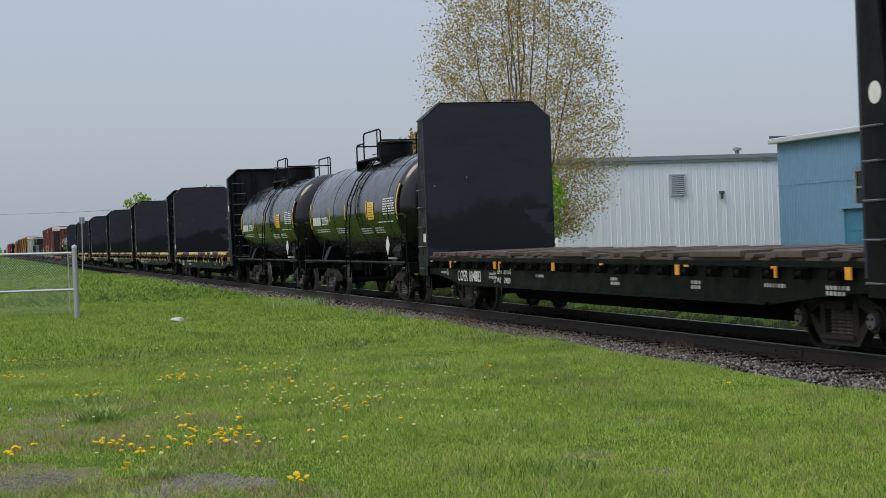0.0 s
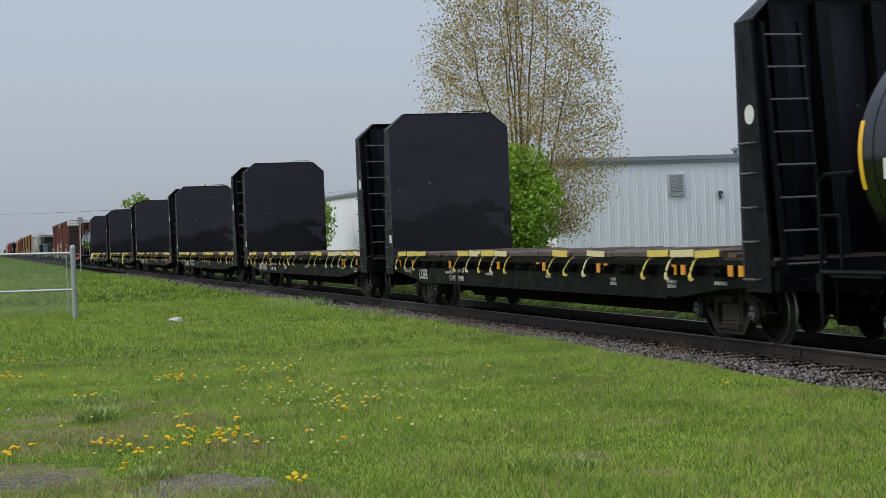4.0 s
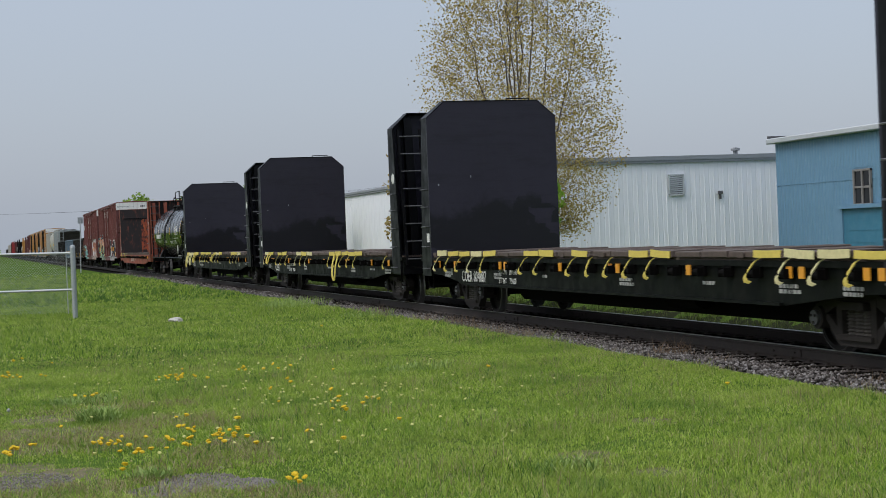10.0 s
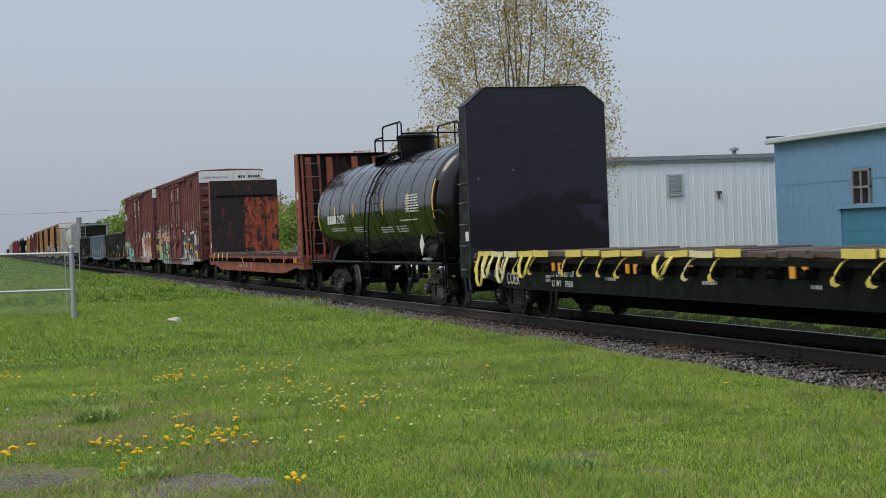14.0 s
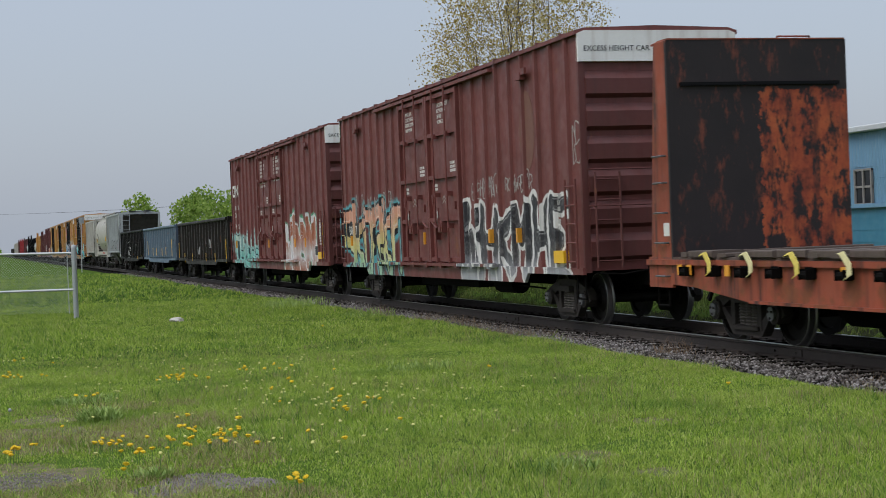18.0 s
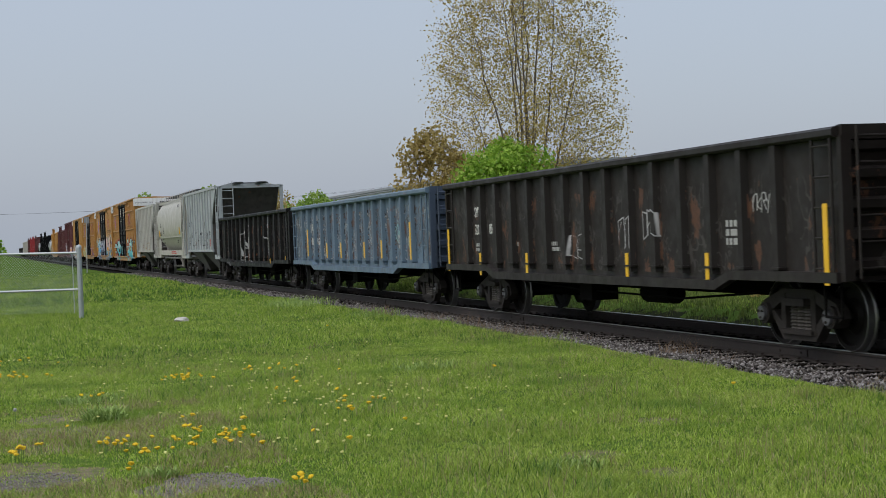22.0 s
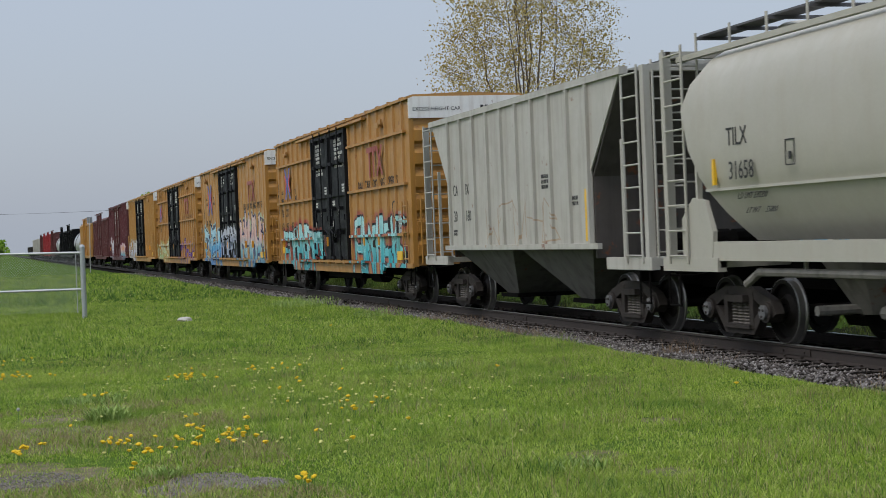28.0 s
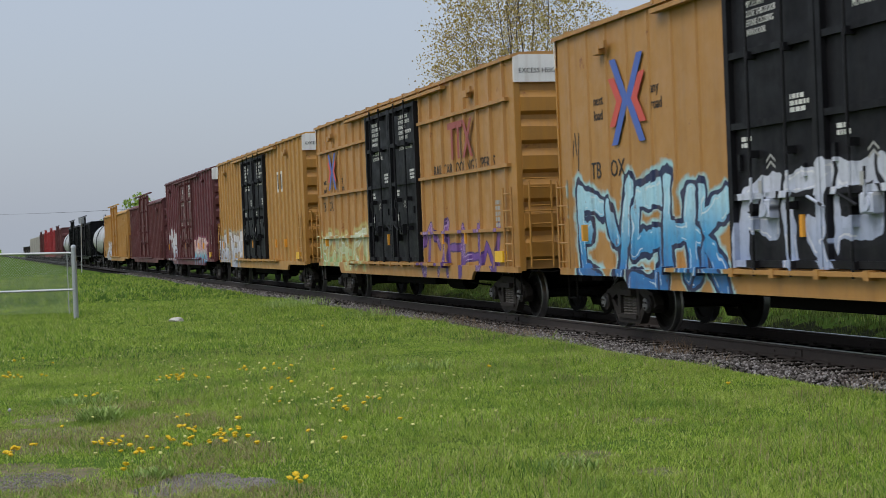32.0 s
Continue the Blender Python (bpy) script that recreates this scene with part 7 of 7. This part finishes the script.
rust_face = stained_face()
rf = flat_car(-227.0, "rust-orange bulkhead flat car with a stained black bulkhead", rg, 0, "", rust, rust, rust_face, 9.87, 4.46, 4.47, 0.02, True, 1.5)
for mark, x in (("ICG", -2.3), ("97", -1.4), ("87", -0.7), ("29", 0.45)):
    words(mark, 0.34, x, 0.76, -1.504, WHITE, rf, label="cream stencilled reporting marks", squeeze=0.85)
part("chain_bar", MB().box(-9.87, -9.82, -1.3, 1.35, 3.78, 3.83), BLACK, rf, "thin black bar across the bulkhead")
for k in range(4):
    x = -8.5 + k * 1.25
    part("strap", MB().ribbon([(x - 0.3, -1.57, 1.27), (x - 0.1, -1.6, 1.3), (x + 0.12, -1.64, 1.16), (x + 0.16, -1.66, 1.03), (x + 0.05, -1.65, 1.0)], (0.1, 0, 0.04), 0.014), WEBPALE if k % 2 else WEB, rf, "short yellow cargo strap on the deck edge")
step = lambda a, b, k: [a + (b - a) * i / (k - 1) for i in range(k)]
RIBS = step(-8.85, -2.75, 8) + step(2.6, 8.8, 8)
b1 = box_car(-250.0, "oxide-red high box car with painted graffiti and white end band", "box_car", rg, red_a, red_a_door, red_end, 9.45, step(-8.85, -2.7, 9) + step(2.5, 8.85, 9), notices=NOTICE_SHORT)
b2 = box_car(-270.9, "oxide-red high box car with pale turquoise graffiti", "box_car", rg, red_b, red_a_door, red_end, 9.45, RIBS)
g1 = gondola(-290.1, "brown-black steel gondola with yellow strips", rg, 8.5, gon_dark, gon_dark, 15,
        [(-8.3, 0.9, 1.82), (-5.98, 0.84, 1.3), (-3.02, 0.84, 1.3), (1.92, 0.82, 1.3), (4.88, 0.82, 1.3), (8.25, 0.9, 1.9)], [("SMW", -6.62, 2.05), ("3207", -6.62, 1.68), ("80", -5.62, 1.68)])
g2 = gondola(-308.6, "scuffed blue-grey steel gondola with yellow strips", rg, 8.5, gon_blue, gon_blue_end, 15,
        [(-5.96, 1.2, 2.04), (-3.02, 1.15, 1.6), (-1.04, 1.15, 1.6), (1.92, 1.16, 1.6), (3.9, 1.16, 1.63), (6.86, 1.14, 2.05)], [("NOKL", -5.78, 2.0), ("8209", -5.78, 1.55), ("53", -4.72, 1.55)])
g3 = gondola(-326.35, "black steel gondola with chalky white graffiti", rg, 8.3, gon_black, gon_black, 13,
        [(7.7, 0.95, 1.2), (4.6, 0.9, 1.1)], None)
SOOT = paint("sooty_grey_hopper_sheet", (0.06, 0.052, 0.047), 0.7, (0.02, 0.017, 0.015), 0.6, 0.3, vary=0.4)
PALEG = (0.34, 0.37, 0.375)
BLACKLINE = ((0.02, 0.02, 0.022), (0.02, 0.02, 0.022))
hop_a = paint("pale_grey_hopper_paint_tagged", PALEG, 0.5, (0.2, 0.16, 0.12), 0.42, 0.08, vary=0.16, pieces=(
    (-2.6, -0.5, 1.55, 2.45, BLACKLINE, None, None, 3, 0.02), (-0.4, 1.5, 1.6, 2.3, BLACKLINE, None, None, 4, 0.028)))
hop_b = paint("weathered_cream_hopper_paint", (0.43, 0.42, 0.38), 0.5, (0.2, 0.16, 0.12), 0.42, 0.06, vary=0.16, pieces=(
    (-1.8, 2.6, 1.5, 2.3, ((0.36, 0.27, 0.18), (0.33, 0.25, 0.18)), None, None, 5, 0.02),))
cream = paint("cream_hopper_paint", (0.41, 0.395, 0.34), 0.42, (0.35, 0.3, 0.24), 0.25, vary=0.08)
h1 = ribbed_hopper(-341.9, "pale grey ribbed covered hopper with black graffiti", rg, hop_a, SOOT, [("CA", -4.15, 2.62, 0.34), ("IX", -3.2, 2.62, 0.34), ("30", -4.15, 2.05, 0.34), ("169", -3.25, 2.05, 0.34)])
cylindrical_hopper(-355.3, "smooth cream-white covered hopper with black lettering", rg, cream, cream)
ribbed_hopper(-369.6, "pale grey ribbed covered hopper with faint graffiti", rg, hop_b, SOOT, [("CA", -4.15, 2.55, 0.34), ("IX", -3.2, 2.55, 0.34), ("30", -4.15, 1.98, 0.34), ("160", -3.25, 1.98, 0.34)])
POSTS = step(-8.76, -2.68, 8) + step(2.6, 8.76, 8)
y1 = box_car(-386.75, "tan-yellow high box car with black doors and turquoise graffiti", "box_car", rg, yel_a, DOORK_A, yel_end, 9.42, POSTS, (1.76, 3.01, 4.29))
y2 = box_car(-407.95, "tan-yellow high box car with black doors and blue and pink graffiti", "box_car", rg, yel_b, DOORK_B, yel_end, 9.42, step(-8.8, -2.8, 8) + step(2.7, 8.8, 8), notices=NOTICE_SHORT, proud=0.0)
y3 = box_car(-429.1, "tan-yellow high box car with black doors and a violet tag", "box_car", rg, yel_c, DOORK, yel_end, 9.42, POSTS, (1.76, 3.01, 4.29))
y4 = box_car(-450.1, "tan-yellow high box car with black doors and a grey tag", "box_car", rg, yel_d, DOORK, yel_end, 9.42, step(-8.8, -3.1, 9) + step(3.1, 8.8, 9))
BLUEP = plain("emblem_blue", (0.06, 0.12, 0.42), 0.5, 9, 0.1)
REDP = plain("emblem_red", (0.55, 0.07, 0.05), 0.5, 9, 0.1)
DKRED = plain("emblem_dark_red", (0.3, 0.06, 0.05), 0.5, 9, 0.15)


def slanted(mb, x0, z0, x1, z1, w, y):
    mb.add([(x0 - w, y, z0), (x0 + w, y, z0), (x1 + w, y, z1), (x1 - w, y, z1), (x0 - w, y + 0.004, z0), (x0 + w, y + 0.004, z0), (x1 + w, y + 0.004, z1), (x1 - w, y + 0.004, z1)],
           [(0, 1, 2, 3), (7, 6, 5, 4), (0, 4, 5, 1), (1, 5, 6, 2), (2, 6, 7, 3), (3, 7, 4, 0)])


for c, ex, bx, sx in ((y1, -7.1, 4.95, 3.55), (y2, -6.2, 5.0, 3.75), (y3, -7.1, 4.95, 3.55)):
    y = -1.486 if c is y2 else -1.514
    f, mid = (1.0, 3.73) if c is y2 else (0.76, 3.66)
    for s in (-1, 1):
        for up in (-1, 1):
            arm = MB()
            slanted(arm, ex + s * 0.56 * f, mid + up * 0.69 * f, ex + s * 0.06 * f, mid, 0.12 * f, y)
            part("emblem_arm", arm, BLUEP, c, "blue arm of the crossed emblem")
            arm = MB()
            slanted(arm, ex + s * 0.62 * f, mid + up * 0.39 * f, ex + s * 0.3 * f, mid, 0.12 * f, y - 0.004)
            part("emblem_arm", arm, REDP, c, "red arm of the crossed emblem")
    words("next\nload", 0.25, ex - 1.5, 3.75 if c is y2 else 3.33, -1.458, INK, c, squeeze=0.95)
    words("any\nroad", 0.25, ex + 0.85, 3.75 if c is y2 else 3.33, -1.458, INK, c, squeeze=0.95)
    words("TB", 0.4, ex - 1.72, 2.54, -1.458, INK, c)
    words("OX", 0.4, ex - 0.86, 2.54, -1.458, INK, c)
    tx = MB()
    tx.box(bx, bx + 0.6, y - 0.004, y, 3.98, 4.12).box(bx + 0.23, bx + 0.37, y - 0.004, y, 3.32, 4.0)
    tx.box(bx + 0.62, bx + 1.08, y - 0.004, y, 3.98, 4.12).box(bx + 0.7, bx + 0.84, y - 0.004, y, 3.32, 4.0)
    slanted(tx, bx + 1.14, 4.12, bx + 1.72, 3.32, 0.08, y - 0.004)
    slanted(tx, bx + 1.72, 4.12, bx + 1.14, 3.32, 0.08, y - 0.006)
    part("emblem", tx, DKRED, c, "dark red block emblem")
    words("RAIL CAR POOLING EXPERTS", 0.35, sx, 3.02, -1.458, INK, c, squeeze=0.98, label="black slogan lettering")
for txt, xx in (("63", -8.7), ("96", -7.84), ("45", -6.9)):
    words(txt, 0.4, xx, 2.06, -1.457, INK, y1, label="black car number")
part("test_panel", MB().box(-7.84, -7.24, -1.460, -1.456, 1.42, 1.82), INK, y1, "black panel with white stencilled weights")
words("205000\n 61000", 0.14, -7.78, 1.68, -1.463, WHITE, y1)
part("notice_plate", MB().box(-8.7, -8.3, -1.460, -1.456, 1.28, 1.72), STRIPE, y1, "small yellow notice plate")
words("2018", 0.22, -8.68, 3.0, -1.457, INK, y1, squeeze=0.9)
scrawl(y1, -9.38, 2.75, 0.36, 1.1, -1.457, INK, 121, 0.03)
part("emblem", MB().box(4.6, 6.0, -1.456, -1.452, 3.4, 4.1), WHITE, y4, "white emblem panel")
sb = MB()
for x in (4.72, 5.15, 5.58):
    sb.box(x, x + 0.3, -1.460, -1.456, 3.5, 4.0)
part("emblem", sb, INK, y4, "black emblem blocks")
box_car(-470.7, "maroon high box car with pale graffiti", "box_car", rg, maroon, maroon_plain, maroon_plain, 9.3, RIBS, end_text=False)
box_car(-492.2, "dark red low box car with ribbed sides", "box_car", rg, maroon_plain, maroon_plain, maroon_plain, 10.3, step(-9.8, -2.8, 10) + step(2.8, 9.8, 10), eave=4.25, roof=4.4, far=True, end_band=False)
box_car(-515.8, "yellow low box car with plain sides", "box_car", rg, yel_d, yel_end, yel_end, 10.9, step(-10.2, -2.9, 9) + step(2.9, 10.2, 9), eave=4.2, roof=4.35, far=True, end_band=False)
silver = paint("silver_grey_tank_paint", (0.42, 0.43, 0.44), 0.35, (0.2, 0.18, 0.16), 0.3, vary=0.1)
tank_car(-535.8, "silver-grey tank car far down the train", 7.0, rg, (-3, 0, 3), [], False, silver, detail=False)
flat_black = dict(far=True, end_band=False)
box_car(-553.8, "black low box car far down the train", "box_car", rg, BLACK, BLACK, BLACK, 9.2, step(-8.6, 8.6, 14), eave=4.1, roof=4.25, **flat_black)
box_car(-574.0, "black low box car far down the train", "box_car", rg, BLACK, BLACK, BLACK, 9.2, step(-8.6, 8.6, 14), eave=4.1, roof=4.25, **flat_black)
tank_car(-591.8, "silver-grey tank car far down the train", 7.0, rg, (-3, 0, 3), [], False, silver, detail=False)
bright = paint("bright_red_car_paint", (0.32, 0.025, 0.03), 0.5, (0.1, 0.03, 0.03), 0.3, 0.03)
for i in range(4):
    m = (maroon_plain, bright, bright, maroon_plain)[i]
    box_car(-610.5 - 20.5 * i, "red box car far down the train" if i in (1, 2) else "dark red box car far down the train", "box_car", rg, m, m, m, 9.2, step(-8.6, 8.6, 12), eave=4.4, roof=4.55, **flat_black)
for i in range(4):
    ribbed_hopper(-691.0 - 14.6 * i, "pale grey covered hopper at the far end of the train", rg, hop_b, SOOT, [])
for i in range(3):
    gondola(-752.0 - 18.2 * i, "dark steel gondola at the far end of the train", rg, 8.4, gon_dark, gon_dark, 10, [])


# ---- hand-sprayed scrawls and small marks ----
EY = -1.516
part("emblem", MB().box(-8.72, -8.18, EY, EY + 0.004, 3.55, 3.65).box(-8.72, -8.18, EY, EY + 0.004, 3.9, 4.0).box(-8.75, -8.64, EY, EY + 0.004, 3.65, 3.9).box(-8.26, -8.15, EY, EY + 0.004, 3.65, 3.9), WHITE, b2, "white block emblem")
wm = MB().box(-7.98, -7.87, EY, EY + 0.004, 3.55, 4.0).box(-7.46, -7.35, EY, EY + 0.004, 3.55, 4.0)
slanted(wm, -7.87, 3.93, -7.46, 3.62, 0.055, EY - 0.005)
part("emblem", wm, WHITE, b2, "white block emblem")
part("stencilling", bars(MB(), -8.7, 3.2, -1.455, 1, 1.2, 0.17, rg), GREYINK, b2)
words("DWC", 0.3, -8.7, 2.72, -1.457, WHITE, b2, label="white reporting marks")
words("794  903", 0.3, -8.72, 2.26, -1.457, WHITE, b2, label="white car number")
part("test_panel", MB().box(7.24, 7.68, -1.459, -1.455, 1.2, 1.54), WHITE, b2, "white-edged black stencil panel")
part("test_panel", MB().box(7.27, 7.65, -1.463, -1.459, 1.23, 1.51), INK, b2)
part("stencilling", bars(MB(), 7.98, 2.2, -1.457, 8, 0.5, 0.06, rg), WHITE, b2)
part("reflective_strip", MB().box(8.76, 8.84, -1.548, -1.54, 1.45, 2.23), STRIPE, b2, "yellow reflective strip")
part("number_panel", MB().box(-9.0, -7.2, -1.457, -1.453, 1.72, 2.12), INK, b1, "black number panel")
words("760757", 0.36, -8.9, 1.8, -1.461, WHITE, b1, label="white car number")
for k, (xx, zz, ww, hh) in enumerate(((-8.0, 2.3, 2.6, 0.5), (-5.2, 2.35, 1.8, 0.5), (3.0, 2.45, 1.7, 0.35), (5.2, 2.5, 1.6, 0.3), (9.0, 2.9, 0.35, 0.6))):
    scrawl(b1, xx, zz, ww, hh, -1.457, GREYINK, 40 + k, 0.022)
part("round_patch", MB().prism([(6.6 + 0.42 * math.cos(a / 16 * 6.283), 3.6 + 0.75 * math.sin(a / 16 * 6.283)) for a in range(16)], 1, -1.455, -1.451), plain("faded_patch", (0.16, 0.07, 0.05), 0.7, 6, 0.3), b1, "faded oval patch")
scrawl(g1, 6.15, 1.85, 0.62, 0.24, -1.447, GREYINK, 64, 0.016)
scrawl(g2, -0.9, 1.3, 1.0, 0.9, -1.447, GREYINK, 61, 0.025)
scrawl(g2, 5.05, 1.6, 0.8, 0.5, -1.447, plain("pale_teal_spray", (0.3, 0.5, 0.5), 0.7, 9), 62, 0.03)
for xx, zz, ww, hh, ink, seed in ((1.75, 1.98, 0.95, 0.26, INK, 90), (1.8, 1.5, 0.9, 0.4, INK, 91), (3.4, 1.6, 0.7, 0.4, REDINK, 92), (-3.95, 1.85, 0.4, 0.16, INK, 93)):
    scrawl(h1, xx, zz, ww, hh, -1.467, ink, seed, 0.03)
scrawl(y2, -8.9, 2.75, 0.5, 0.6, -1.457, INK, 96, 0.03)
scrawl(y1, 7.4, 2.2, 0.6, 0.4, -1.457, INK, 97, 0.04)


def motions():
    # every car rolls along the rails with the train
    times = [0, 4, 8, 12, 16, 20, 24, 28, 32]
    for car, q in CARS:
        walk(car, [(t, pose(q + train_travel(t), 0, 0)) for t in times])
    # one wheelset of each axle turns with the distance rolled; all others of that axle follow the same keys
    for side in (-1, 1):
        group = [w for w, s in WHEELSETS if s == side]
        first = group[0]
        rows = []
        for i in range(0, 32 * FPS + 1):
            t = i / FPS
            rows.append((t, pose(side * 0.89, 0, 0.457, 0, math.degrees(train_travel(t) / 0.457) % 360.0, 0)))
        walk(first, rows)
        for w in group[1:]:
            w.rotation_mode = "QUATERNION"
            data = w.animation_data_create()
            data.action = first.animation_data.action
            data.action_slot = first.animation_data.action_slot


motions()
